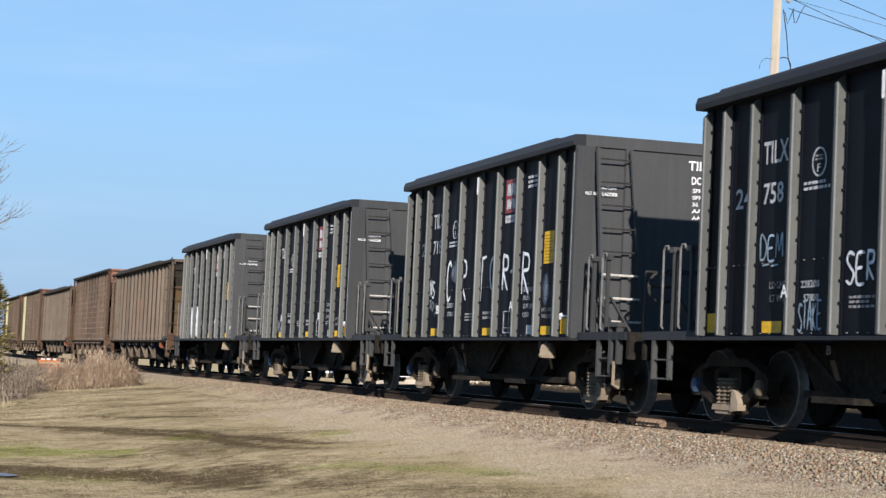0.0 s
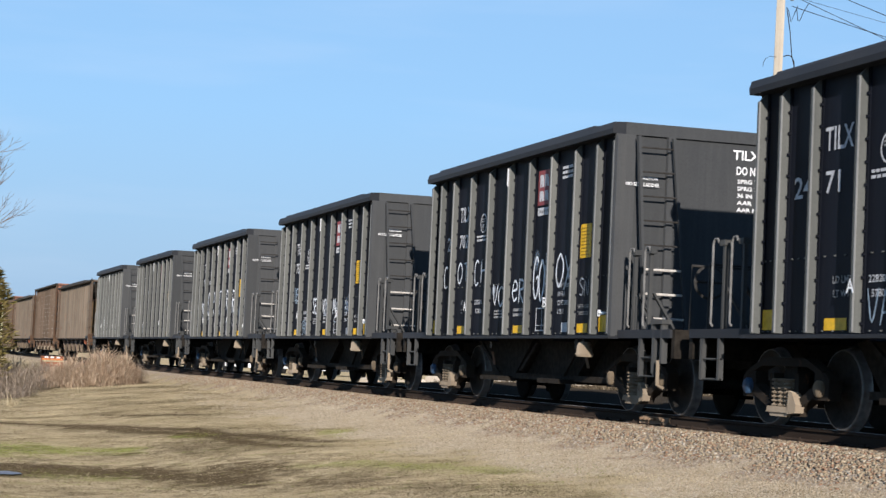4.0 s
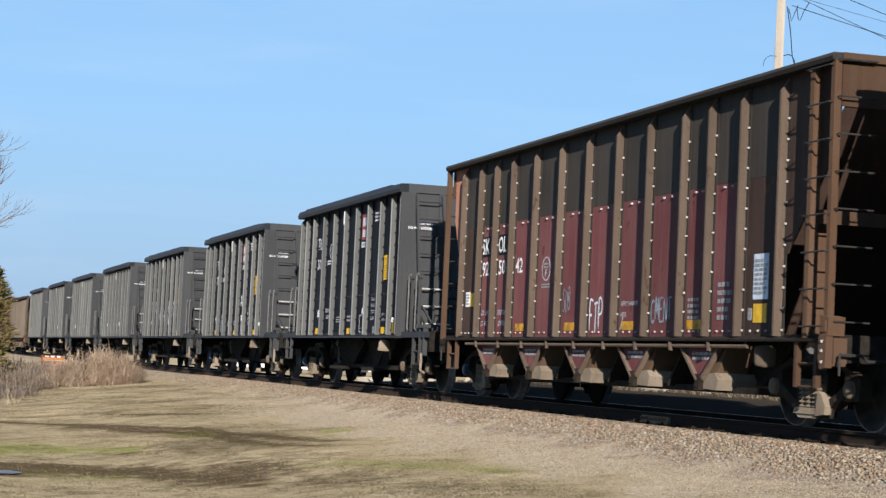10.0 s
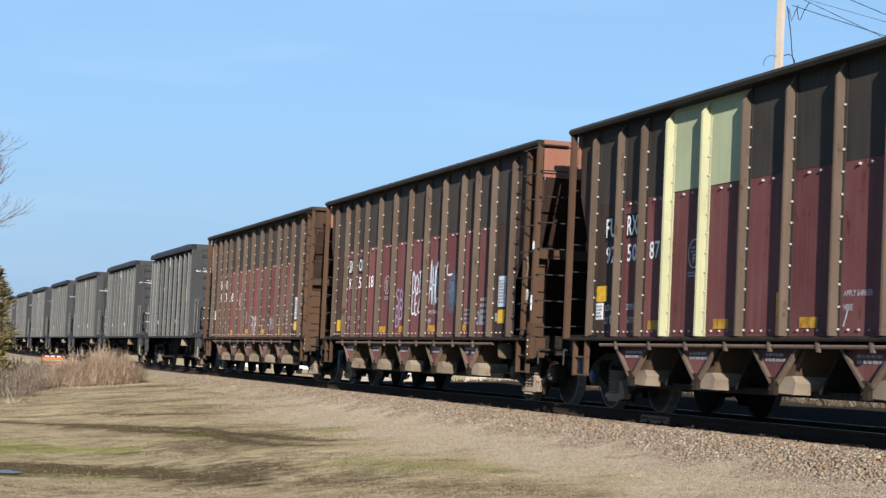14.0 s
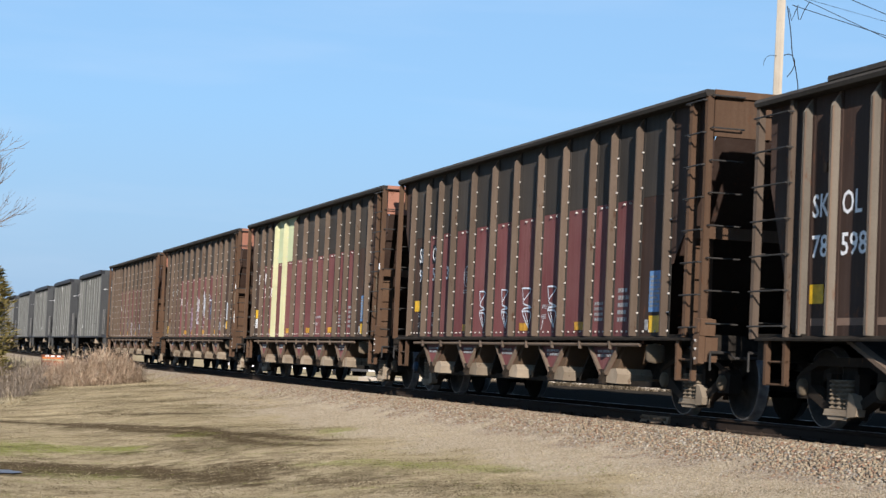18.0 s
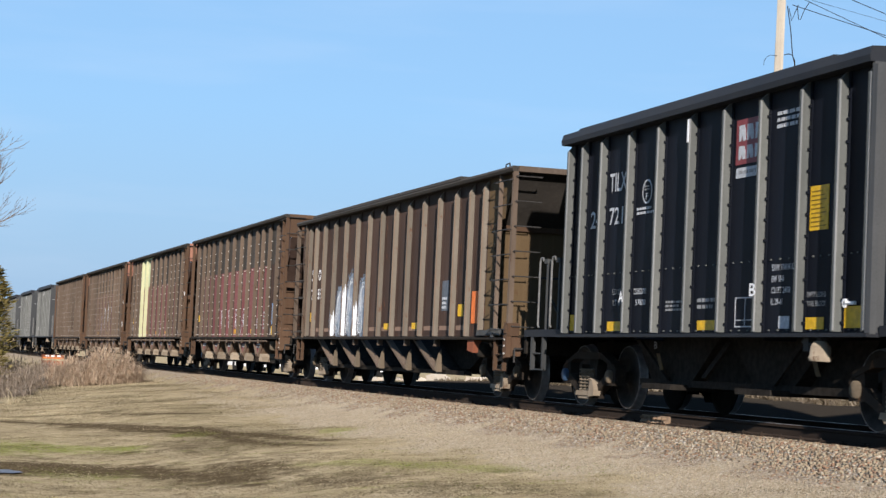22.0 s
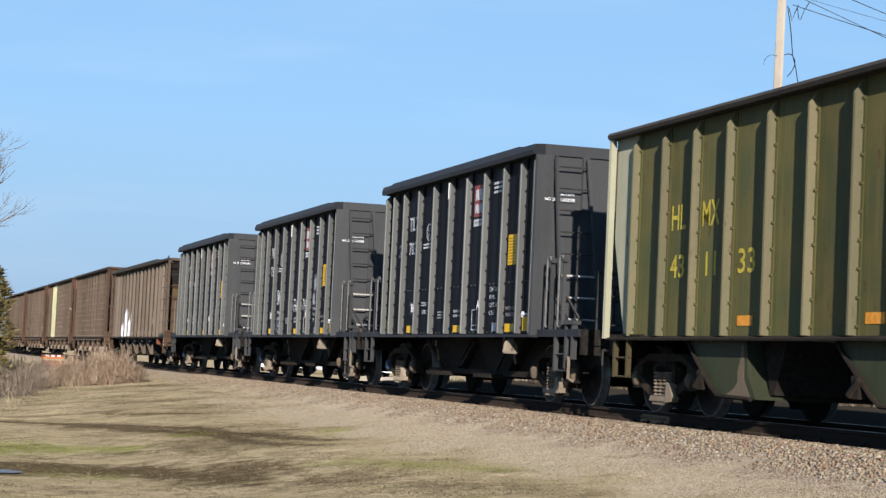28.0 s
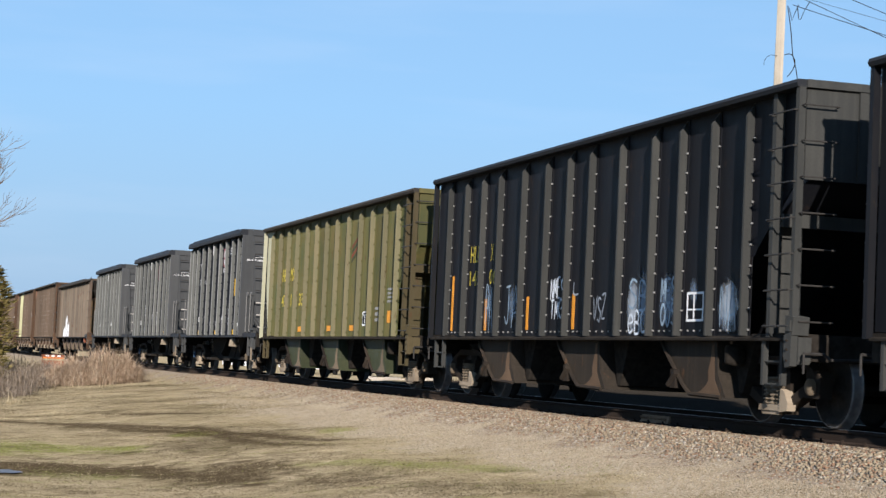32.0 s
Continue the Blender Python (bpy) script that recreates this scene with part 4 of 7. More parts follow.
D_RIBS = [0.80, 1.78, 2.75, 3.73, 4.80, 5.80, 6.81, 7.81, 8.87, 9.92, 10.90, 11.92, 12.90]
E_RIBS = [0.80, 1.80, 2.72, 3.62, 4.79, 5.88, 6.84, 7.73, 8.88, 10.00, 10.90, 11.85, 12.82]


def sawtooth_bottom(car):
    """Five cross hoppers: red pointed side plates, pale dusty chutes and a long pipe."""
    for k in range(5):
        t = 2.38 + 2.1 * k
        part("outlet_plate", Shape().slab(-1.44, -1.41, [(-t + 0.60, 0.93), (-t - 0.60, 0.93), (-t - 0.06, 0.50), (-t + 0.06, 0.50)]), RED_PANEL, car, "faded red pointed hopper plate")
        e = Shape().sheet((-1.46, -t + 0.64, 0.93), (-1.46, -t + 0.58, 0.93), (-1.46, -t + 0.02, 0.48), (-1.46, -t + 0.08, 0.48), 0.06)
        part("plate_edge", e.sheet((-1.46, -t - 0.58, 0.93), (-1.46, -t - 0.64, 0.93), (-1.46, -t - 0.08, 0.48), (-1.46, -t - 0.02, 0.48), 0.06), BROWN_RIB, car)
        part("chute", Shape().slab(-1.42, -0.7, [(-t + 0.02, 0.38), (-t - 0.38, 0.37), (-t - 0.43, 0.50), (-t - 0.35, 0.58), (-t - 0.02, 0.56)]), DUST, car, "pale dust-caked discharge chute")
        part("chute_back", Shape().slab(-1.40, -1.0, [(-t - 0.03, 0.56), (-t - 0.35, 0.58), (-t - 0.44, 0.66), (-t - 0.66, 0.92), (-t - 0.54, 0.92)]), CHUTE_RUST, car, "rust-stained upper chute")
        part("chute_latch", Shape().box(-1.48, -1.40, -t + 0.12, -t - 0.02, 0.36, 0.56).bar((-1.49, -t + 0.05, 0.42), (-1.49, -t - 0.10, 0.52), 0.03), FRAME_IRON, car)
        lines(car, t - 0.28, t + 0.32, 0.72, 0.84, -1.44, DIM_TEXT, 2, 40 + k)
        if k < 4:
            part("cross_ridge", Shape().sheet((-1.30, -t - 0.75, 0.4), (1.3, -t - 0.75, 0.4), (1.3, -t - 1.35, 1.0), (-1.30, -t - 1.35, 1.0), 0.03), UNDER, car)
    part("outlet_beam", Shape().box(-1.2, -1.05, -1.9, -11.9, 0.34, 0.42).box(1.05, 1.2, -1.9, -11.9, 0.34, 0.42), UNDER, car)
    part("hopper_core", Shape().slab(-0.9, 0.9, [(-1.7, 1.0), (-12.3, 1.0), (-11.4, 0.45), (-2.4, 0.45)]), UNDER, car)
    part("air_pipe", Shape().bar((-1.52, -1.35, 0.90), (-1.52, -12.2, 0.90), 0.025, 8), BROWN_RIB, car)
    for k in range(9):
        part("pipe_clamp", Shape().sheet((-1.53, -1.9 - 1.15 * k, 0.98), (-1.53, -1.96 - 1.15 * k, 0.98), (-1.55, -2.04 - 1.15 * k, 0.84), (-1.55, -1.98 - 1.15 * k, 0.84), 0.03), BROWN_RIB, car)


def slant_bottom(car):
    """Five slanted partition plates with dusty toes."""
    for k in range(5):
        t = 3.52 + 2.0 * k
        part("slant_plate", Shape().slab(-1.42, -1.30, [(-t + 1.60, 0.98), (-t + 1.48, 0.98), (-t - 0.01, 0.42), (-t + 0.09, 0.40)]), BROWN_RIB, car)
        part("slant_sheet", Shape().sheet((-1.3, -t + 1.55, 0.97), (1.3, -t + 1.55, 0.97), (1.3, -t, 0.42), (-1.3, -t, 0.42), 0.02), UNDER, car)
        part("chute", Shape().add([(-1.42, -t + 0.06, 0.41), (-1.32, -t + 0.06, 0.41), (-1.32, -t - 0.12, 0.38), (-1.42, -t - 0.12, 0.38), (-1.40, -t - 0.10, 0.70), (-1.34, -t - 0.10, 0.80)],
                                  [(0, 3, 4), (3, 2, 5, 4), (0, 1, 2, 3), (0, 4, 5, 1)]), CAP_DUST, car, "pale dust-caked discharge chute")
        part("sill_bracket", Shape().box(-1.50, -1.40, -t - 0.10, -t - 0.20, 0.84, 0.98), BROWN_RIB, car)
    part("outlet_beam", Shape().box(-1.2, -1.05, -2.5, -12.6, 0.34, 0.42).box(1.05, 1.2, -2.5, -12.6, 0.34, 0.42), UNDER, car)
    part("hopper_core", Shape().slab(-0.9, 0.9, [(-2.1, 1.0), (-13.3, 1.0), (-12.0, 0.45), (-3.0, 0.45)]), UNDER, car)


def saddle_bottom(sheet_mat, stain):
    def build(car):
        """Three large hoppers with curved dusty fronts."""
        for t in (2.5, 6.35, 10.25):
            out = [(-t, 0.98), (-t - 0.12, 0.86), (-t - 0.75, 0.40), (-t - 0.95, 0.30), (-t - 1.85, 0.28), (-t - 1.62, 0.55), (-t - 1.60, 0.98)]
            part("hopper_side", Shape().slab(-1.40, -1.37, out), sheet_mat, car, "stained curved hopper side")
            part("hopper_front", Shape().slab(-1.40, 1.40, [(-t - 1.60, 0.98), (-t - 1.62, 0.55), (-t - 1.85, 0.28), (-t - 1.95, 0.28), (-t - 1.72, 0.55), (-t - 1.66, 0.98)]), sheet_mat, car)
            part("dust_stain", Shape().slab(-1.4035, -1.4005, [(-t - 1.05, 0.302), (-t - 1.82, 0.285), (-t - 1.63, 0.50), (-t - 1.595, 0.93), (-t - 1.53, 0.90), (-t - 1.50, 0.72), (-t - 1.44, 0.60), (-t - 1.45, 0.47), (-t - 1.36, 0.40), (-t - 1.22, 0.34)]), stain, car, "dusty stain down the hopper's edge")
            part("hopper_flange", Shape().rod([(-1.42, a, b) for a, b in out[:5]], 0.028, 6), FRAME_IRON, car)
            part("door_latch", Shape().box(-1.46, -1.38, -t - 0.42, -t - 0.58, 0.36, 0.60).bar((-1.47, -t - 0.40, 0.40), (-1.47, -t - 0.62, 0.56), 0.04), FRAME_IRON, car)
            part("hopper_back", Shape().slab(-1.36, 1.36, [(-t, 0.98), (-t - 0.85, 0.38), (-t - 0.95, 0.38), (-t - 0.1, 0.98)]), UNDER, car)
            part("hopper_core", Shape().slab(-1.30, 1.30, [(-t - 0.1, 0.98), (-t - 1.58, 0.98), (-t - 1.6, 0.40), (-t - 0.95, 0.40)]), UNDER, car)
            part("between_sheet", Shape().slab(-1.2, 1.2, [(-t - 1.70, 0.98), (-t - 2.3, 0.98), (-t - 2.0, 0.34), (-t - 1.9, 0.34)]), UNDER, car)
    return build


def red_hopper():
    car = long_hopper("hopper_car", 14.2, 4.05, B_RIBS, -1.43, (BROWN_PANEL, BROWN_RIB, ORANGE_END, RED_TOP), (0.52, 3.1, 3.48), sawtooth_bottom, ((0.98, True), (12.99, False)), bolt_mat=BOLT, red=(2.88, 1.74, 11.92))
    f = -1.43
    part("stencil_arrow", Shape().sheet((f - 0.004, -8.14, 1.30), (f - 0.004, -8.16, 1.30), (f - 0.004, -8.07, 1.12), (f - 0.004, -8.05, 1.12), 0.004), GREY_TEXT, car)
    lines(car, 10.28, 10.68, 1.22, 1.52, f, DIM_TEXT, 4, 9)
    lines(car, 11.15, 11.55, 1.20, 1.70, f, DIM_TEXT, 5, 10)
    side_text(car, "APPLY SHAKER", 8.06, 1.44, 0.60, 0.065, f, GREY_TEXT)
    side_text(car, "HERE", 8.06, 1.29, 0.20, 0.065, f, GREY_TEXT)
    return car


def dress_red(car, mark, number, tag_mat, first, gap, plates, label_at, corner):
    """Marks, numbers, stencils and plates of one red car. first: where its mark starts; gap: to the next panel."""
    f = -1.43
    for o in (first, first + gap):
        plate(car, "mark_patch", o - 0.05, o + 0.46, 2.36, 2.70, f + 0.004, NIGHT_PANEL, "dark patch behind the car's mark")
    side_text(car, mark[:2], first, 2.40, 0.38, 0.27, f - 0.005, WHITE)
    side_text(car, mark[2:], first + gap, 2.40, 0.38, 0.27, f - 0.005, WHITE)
    for i, q in enumerate(number):
        side_text(car, q, first + 0.03 + gap * i, 2.04, 0.34, 0.24, f - 0.002, WHITE)
    r = first + 3.0 if first > 1.5 else first + 2.82
    part("stencil_ring", Shape().lathe([(f - 0.006, 0.17), (f - 0.006, 0.185), (f - 0.002, 0.185), (f - 0.002, 0.17)], 24, "x", (0, -r - 0.18, 2.06)), GREY_TEXT, car)
    side_text(car, "F", r + 0.14, 1.94, 0.08, 0.11, f, GREY_TEXT)
    lines(car, r + 0.08, r + 0.28, 2.06, 2.16, f, DIM_TEXT, 2, 81)
    lines(car, r, r + 0.40, 1.76, 1.84, f, DIM_TEXT, 2, 8)
    side_text(car, "LD LMT", first + 0.06, 1.38, 0.44, 0.085, f, GREY_TEXT)
    side_text(car, "LT WT", first + 0.06, 1.20, 0.36, 0.085, f, GREY_TEXT)
    side_text(car, "203900", first + gap + 0.06, 1.38, 0.42, 0.085, f, GREY_TEXT)
    side_text(car, "67100", first + gap + 0.1, 1.20, 0.34, 0.085, f, GREY_TEXT)
    for o in plates:
        plate(car, "reflector", o, o + 0.42, 1.11, 1.23, f, YELLOW_WORN, "worn yellow reflective plate")
    o, z0, z1 = label_at
    plate(car, "side_label", o, o + 0.38, z0, z1, f, tag_mat, "blue label plate with tiny rows")
    lines(car, o + 0.04, o + 0.36, z0 + 0.05, z1 - 0.05, f - 0.006, DIM_TEXT, 8, 12)
    plate(car, "reflector", o + 0.02, o + 0.36, z0 - 0.27, z0 - 0.05, f, YELLOW, "yellow reflective plate")
    plate(car, "data_plate", o - 0.12, o - 0.02, z0 - 0.24, z0 - 0.10, f, DIM_TEXT)
    if number[2] in ("18", "87"):
        part("brake_hose", Shape().rod([(-1.46, -13.52, 2.42), (-1.50, -13.62, 2.36), (-1.52, -13.76, 2.10), (-1.50, -13.62, 1.84), (-1.50, -13.58, 1.74), (-1.52, -13.74, 1.58), (-1.47, -13.66, 1.46)], 0.016), CAP_DUST, car, "pale dusty looped hose")
        part("corner_label", Shape().box(-1.588, -1.582, -14.125, -14.195, 2.36, 2.48), WHITE, car, "small white label on the corner post")
    if number[2] == "18":
        part("corner_disc", Shape().lathe([(-1.50, 0.0), (-1.515, 0.085), (-1.50, 0.09), (-1.48, 0.085)], 16, "x", (0, -13.72, 1.67)), BOLT, car, "pale round disc", None, True)
        part("corner_strip", Shape().box(-1.588, -1.582, -14.13, -14.19, 1.42, 1.65), WHITE, car, "white strip on the corner post")
    for kind, a, b, z0, z1 in corner:
        plate(car, "reflector" if kind == "y" else "data_plate", a, b, z0, z1, f, YELLOW if kind == "y" else WHITE, "yellow reflective plate" if kind == "y" else "white data plate")
        if kind == "w":
            lines(car, a + 0.02, b - 0.01, z0 + 0.02, z1 - 0.02, f - 0.006, DIM_TEXT, 4, 13)


# ---------------------------------------------------------------- the train
SPEED = [(0.0, -37.71), (3.0, -18.86), (6.0, 0.0), (8.0, 12.60), (9.0, 18.90), (11.0, 31.42), (13.0, 43.87), (14.5, 53.20), (18.0, 74.93),
         (19.0, 81.13), (21.0, 93.44), (23.0, 105.70), (26.0, 124.10), (30.0, 148.33), (32.0, 160.38)]
_t, _s = np.array([q[0] for q in SPEED]), np.array([q[1] for q in SPEED])
_c = np.polyfit(_t, _s, 4)


def gone(t):
    """How far the train has run at t seconds."""
    return float(np.polyval(_c, t))


TRAIN = []
LABEL_BLACK = "dusty black ribbed open-top hopper car on rails"
black = black_hopper()
red = red_hopper()
brown = long_hopper("hopper_car", 16.0, 3.74, C_RIBS, -1.43, (BROWN_PANEL, PALE_RIB, BROWN_RIB, RED_TOP), (0.84, 3.4, 3.1), slant_bottom, ((1.35, False), (14.28, False)), slotted=True, rivets=0)
olive = long_hopper("hopper_car", 14.3, 3.82, D_RIBS, -1.43, (OLIVE, OLIVE_RIB, OLIVE, RED_TOP), (0.6, 3.2, 2.75), saddle_bottom(GREEN_DARK, CAP_DUST), ((1.05, False), (13.0, False)), rivets=0.3, front=(PALE_OLIVE, 1.05, 0.5, 2.35, "pale worn corner sheet"))
NIGHT_BOLT = plain("dull_bolt_head", (0.20, 0.20, 0.195), 0.5, 0, 0.3, 30)
night = long_hopper("hopper_car", 14.2, 3.86, E_RIBS, -1.43, (NIGHT_PANEL, NIGHT_RIB, NIGHT_RIB, CHORD), (0.6, 3.2, 2.75), saddle_bottom(NIGHT_SHEET, CHUTE_RUST), ((1.0, False), (12.9, False)), rivets=0.25, bolt_mat=NIGHT_BOLT, front=(NIGHT_PANEL, 1.05, 0.06, 1.3, ""))
MODELS = {"A": black, "B": red, "C": brown, "D": olive, "E": night}
used = set()


def hopper(kind, front, label):
    """Takes the first car of a kind as it is, and copies the later ones from it."""
    model = MODELS[kind]
    car = copy_thing(model, Matrix.Translation((0, front, 0)))
    tagged(car, label, "hopper car", "freight train")
    TRAIN.append((car, front))
    return car


# fronts of the cars, in metres along the track when the train's run is zero
C0 = hopper("C", 117.2, "brown open hopper car with pale ribs and rust blotches")
hopper("B", 132.8, "rusty red-brown ribbed hopper car with rows of bolts")
Cm2 = hopper("C", 150.2, "dark brown open hopper car with grey ribs")
Bm3 = hopper("B", 165.6, "red-brown ribbed hopper car with a pale yellow panel")
Bm4 = hopper("B", 181.4, "red-brown ribbed hopper car with one pale yellow stripe")
A = {}
for n, (front, number, swap) in enumerate(((98.94, "", True), (85.66, "24", False), (72.40, "24718", True), (59.10, "24758", False), (45.82, "24702", False), (32.52, "2471", False), (19.20, "2430", True))):
    A[n + 1] = hopper("A", front, LABEL_BLACK if n + 1 not in (1, 3, 4, 5) else "dusty black ribbed hopper car tagged with white spray paint")
    dress_black(A[n + 1], number, swap, n)
for n, front, number, swap in ((13, -73.33, "24721", False), (14, -86.50, "24734", True), (15, -99.64, "24703", True)):
    A[n] = hopper("A", front, LABEL_BLACK)
    dress_black(A[n], number, swap, n)
B8 = hopper("B", 7.10, "faded red and soot-brown ribbed coal hopper car")
dress_red(B8, "SKOL", ("92", "50", "42"), PALE_LABEL, 1.80, 0.86, (3.64, 5.86, 8.11, 10.27), (12.12, 1.45, 1.98), (("w", 0.96, 1.18, 1.54, 1.79), ("y", 1.21, 1.56, 1.54, 1.77)))
B9 = hopper("B", -8.50, "faded red and soot-brown ribbed coal hopper car with white tags")
dress_red(B9, "SKOL", ("92", "51", "18"), PALE_LABEL, 1.87, 0.86, (4.60, 6.06, 8.09, 9.98), (12.10, 1.51, 2.01), (("y", 0.95, 1.30, 1.15, 1.39),))
B10 = hopper("B", -24.10, "faded red hopper car with two pale yellow panels")
dress_red(B10, "FURX", ("92", "50", "87"), BLUE_TAG, 1.20, 0.77, (2.79, 4.83, 7.07, 9.31), (12.24, 1.34, 1.88), (("y", 0.92, 1.30, 1.51, 1.73), ("w", 0.92, 1.18, 1.26, 1.49), ("w", 1.46, 1.60, 1.20, 1.32)))
B11 = hopper("B", -39.50, "faded red hopper car with white outlined tags and blue label")
dress_red(B11, "SKOL", ("92", "50", "32"), BLUE_TAG, 1.18, 0.86, (4.03, 7.04, 9.50), (12.24, 1.34, 1.88), (("y", 0.97, 1.34, 1.49, 1.69),))
C12 = hopper("C", -55.05, "brown open hopper car with pale ribs and white spray piece")
D16 = hopper("D", -111.75, "olive green ribbed three-bay hopper car, sun-faded")
E17 = hopper("E", -127.35, "blue-black ribbed hopper car with pale tags and yellow strips")
hopper("E", -143.10, "dark ribbed three-bay hopper car coupled behind another")
for model in MODELS.values():
    for ob in (*model.children_recursive, model):
        bpy.data.objects.remove(ob)

# the first red car's front corner sheets are orange
for ob in B8.children:
    if ob.name.startswith("side_gusset") and ob.bound_box[0][1] > -2.0:
        ob.material_slots[0].link = "OBJECT"
        ob.material_slots[0].material = ORANGE_END
# two of the red cars have sooty ends
for car in (B8, B11):
    for ob in car.children:
        if ob.name.startswith(("end_panel", "end_stud", "end_chord")):
            ob.material_slots[0].link = "OBJECT"
            ob.material_slots[0].material = BROWN_POST
# tags sprayed along single cars
SPRAY_SOFT = soft_spray("spray_white_haze", (0.66, 0.70, 0.74), 0.9)
SPRAY_FULL = soft_spray("filled_spray_piece", (0.74, 0.77, 0.80), 0.98, 0.58, (0.36, 0.42, 0.50))
SPRAY_MIST = soft_spray("spray_blue_mist", (0.30, 0.38, 0.48), 0.55)
SPRAY_LILAC = plain("spray_lilac", (0.30, 0.24, 0.33), 0.6, 0, 0.4, 7)
STROKES = {
    "A": [[(0, 0), (.4, .98), (.6, 1), (1, 0)], [(.15, .36), (.9, .40)]],
    "B": [[(.1, 0), (.12, 1), (.75, .9), (.7, .58), (.15, .52)], [(.15, .52), (.9, .4), (.8, .04), (.1, 0)]],
    "C": [[(1, .85), (.6, 1), (.1, .8), (0, .4), (.3, 0), (1, .1)]],
    "D": [[(.1, 0), (.1, 1), (.7, .9), (.98, .5), (.7, .1), (.1, 0)]],
    "E": [[(.95, 1), (.1, .95), (.08, .05), (1, 0)], [(.1, .5), (.75, .55)]],
    "F": [[(.1, 0), (.1, .98), (.95, 1)], [(.1, .52), (.75, .56)]],
    "G": [[(.95, .85), (.5, 1), (.05, .7), (.05, .25), (.5, 0), (.95, .2), (.92, .5), (.5, .48)]],
    "H": [[(.1, 1), (.05, 0)], [(.95, 1), (.9, 0)], [(.08, .5), (.92, .52)]],
    "I": [[(.5, 1), (.45, 0)]],
    "J": [[(.15, .95), (.9, 1)], [(.6, 1), (.6, .2), (.35, 0), (.05, .2)]],
    "K": [[(.1, 1), (.08, 0)], [(.95, 1), (.12, .5), (1, 0)]],
    "L": [[(.1, 1), (.05, .05), (.95, 0)]],
    "M": [[(0, 0), (.15, 1), (.5, .3), (.85, 1), (1, 0)]],
    "N": [[(.05, 0), (.1, 1), (.85, .05), (.95, 1)]],
    "O": [[(.5, 1), (.05, .7), (0, .3), (.4, 0), (.9, .3), (.95, .7), (.5, 1)]],
    "P": [[(.1, 0), (.12, 1), (.85, .92), (.85, .55), (.12, .48)]],
    "R": [[(.1, 0), (.15, 1)], [(.1, .95), (.8, .9), (.8, .6), (.2, .5), (.9, .0)]],
    "S": [[(.95, .9), (.4, 1), (.08, .75), (.5, .52), (.92, .3), (.6, 0), (.02, .08)]],
    "T": [[(0, .95), (1, 1)], [(.5, .97), (.45, 0)]],
    "V": [[(0, 1), (.45, 0), (1, 1)]],
    "X": [[(0, 1), (1, 0)], [(1, 1), (0, 0)]],
    "Y": [[(0, 1), (.5, .5)], [(1, 1), (.5, .5), (.3, 0)]],
    "Z": [[(0, .95), (1, 1), (.05, .05), (1, 0)]],
    "e": [[(.1, .4), (.9, .5), (.7, .8), (.3, .75), (.05, .35), (.4, 0), (.95, .15)]],
    "-": [[(0, .45), (1, .55)]],
    "z": [[(0, 1), (.9, .95), (.15, .62), (.95, .5), (.1, .42), (.8, .0), (.35, .40)], [(.05, .98), (.2, .66)], [(.1, .40), (.95, .36), (.75, .02)]],
}


def sprayed(car, text, off0, off1, z0, z1, material=SPRAY, width=0.03, x=-1.457, bounce=0.06, name="spray_tag"):
    """Hand-sprayed letters between two places along a car's side."""
    s, n = Shape(), len(text)
    step = (off1 - off0) / n
    for i, ch in enumerate(text):
        a, h = off0 + i * step, z1 - z0
        lift = bounce * h * math.sin(2.3 * i + len(text))
        for j, stroke in enumerate(STROKES.get(ch, ())):
            ribbon(s, [(a + step * (0.06 + 0.84 * u), z0 + lift + h * v + 0.02 * h * math.sin(7 * u + i)) for u, v in stroke], width, x - 0.002 * (j + 1))
    return part(name, s, material, car, "hand-sprayed letters in white paint" if material is SPRAY else "hand-sprayed letters in faded paint")


def haze(car, off0, off1, z0, z1, material=SPRAY_SOFT, x=-1.4515, label="hazy patch of overspray"):
    return part("overspray", Shape().box(x - 0.002, x - 0.001, -off0, -off1, z0, z1), material, car, label)


fill_tag(A[1], 1.6, 3.4, 1.1, 2.1, 1, SPRAY, -1.457, 1.3)
sprayed(A[2], "NS", 1.5, 1.9, 1.2, 1.5, SPRAY_DIM, 0.03)
for text, a, b, z0, z1 in (("C", 2.54, 2.80, 1.66, 2.36), ("R", 3.25, 3.77, 1.65, 2.39), ("T", 4.26, 4.81, 1.63, 2.35), ("C", 4.93, 5.42, 1.81, 2.38), ("R", 5.56, 5.95, 1.78, 2.37), ("-", 5.95, 6.34, 1.95, 2.25), ("R", 6.50, 6.98, 1.69, 2.36)):
    sprayed(A[3], text, a, b, z0, z1, SPRAY, 0.055)
haze(A[3], 2.75, 3.40, 1.95, 2.45)
haze(A[3], 4.10, 4.62, 1.95, 2.45)
haze(A[3], 7.49, 7.85, 1.50, 2.05, SPRAY_MIST)
sprayed(A[3], "NS", 1.50, 1.80, 1.79, 2.08, SPRAY, 0.035)
sprayed(A[3], "TO", 1.50, 1.78, 1.55, 1.72, SPRAY_DIM, 0.025)
sprayed(A[4], "DEM", 1.54, 2.14, 1.92, 2.20, SPRAY_BLUE, 0.030)
sprayed(A[4], "--", 1.60, 2.05, 1.80, 1.92, SPRAY_BLUE, 0.022)
sprayed(A[4], "STAKE", 2.54, 3.08, 1.12, 1.42, SPRAY_BLUE, 0.024)
sprayed(A[4], "SER", 3.57, 4.20, 1.60, 1.92, SPRAY, 0.036)
sprayed(A[4], "VOYER", 4.54, 5.36, 1.60, 1.90, SPRAY, 0.032)
sprayed(A[4], "S", 4.60, 5.10, 1.52, 1.58, SPRAY_DIM, 0.024)
sprayed(A[4], "MeR", 5.56, 6.34, 1.54, 1.88, SPRAY, 0.036)
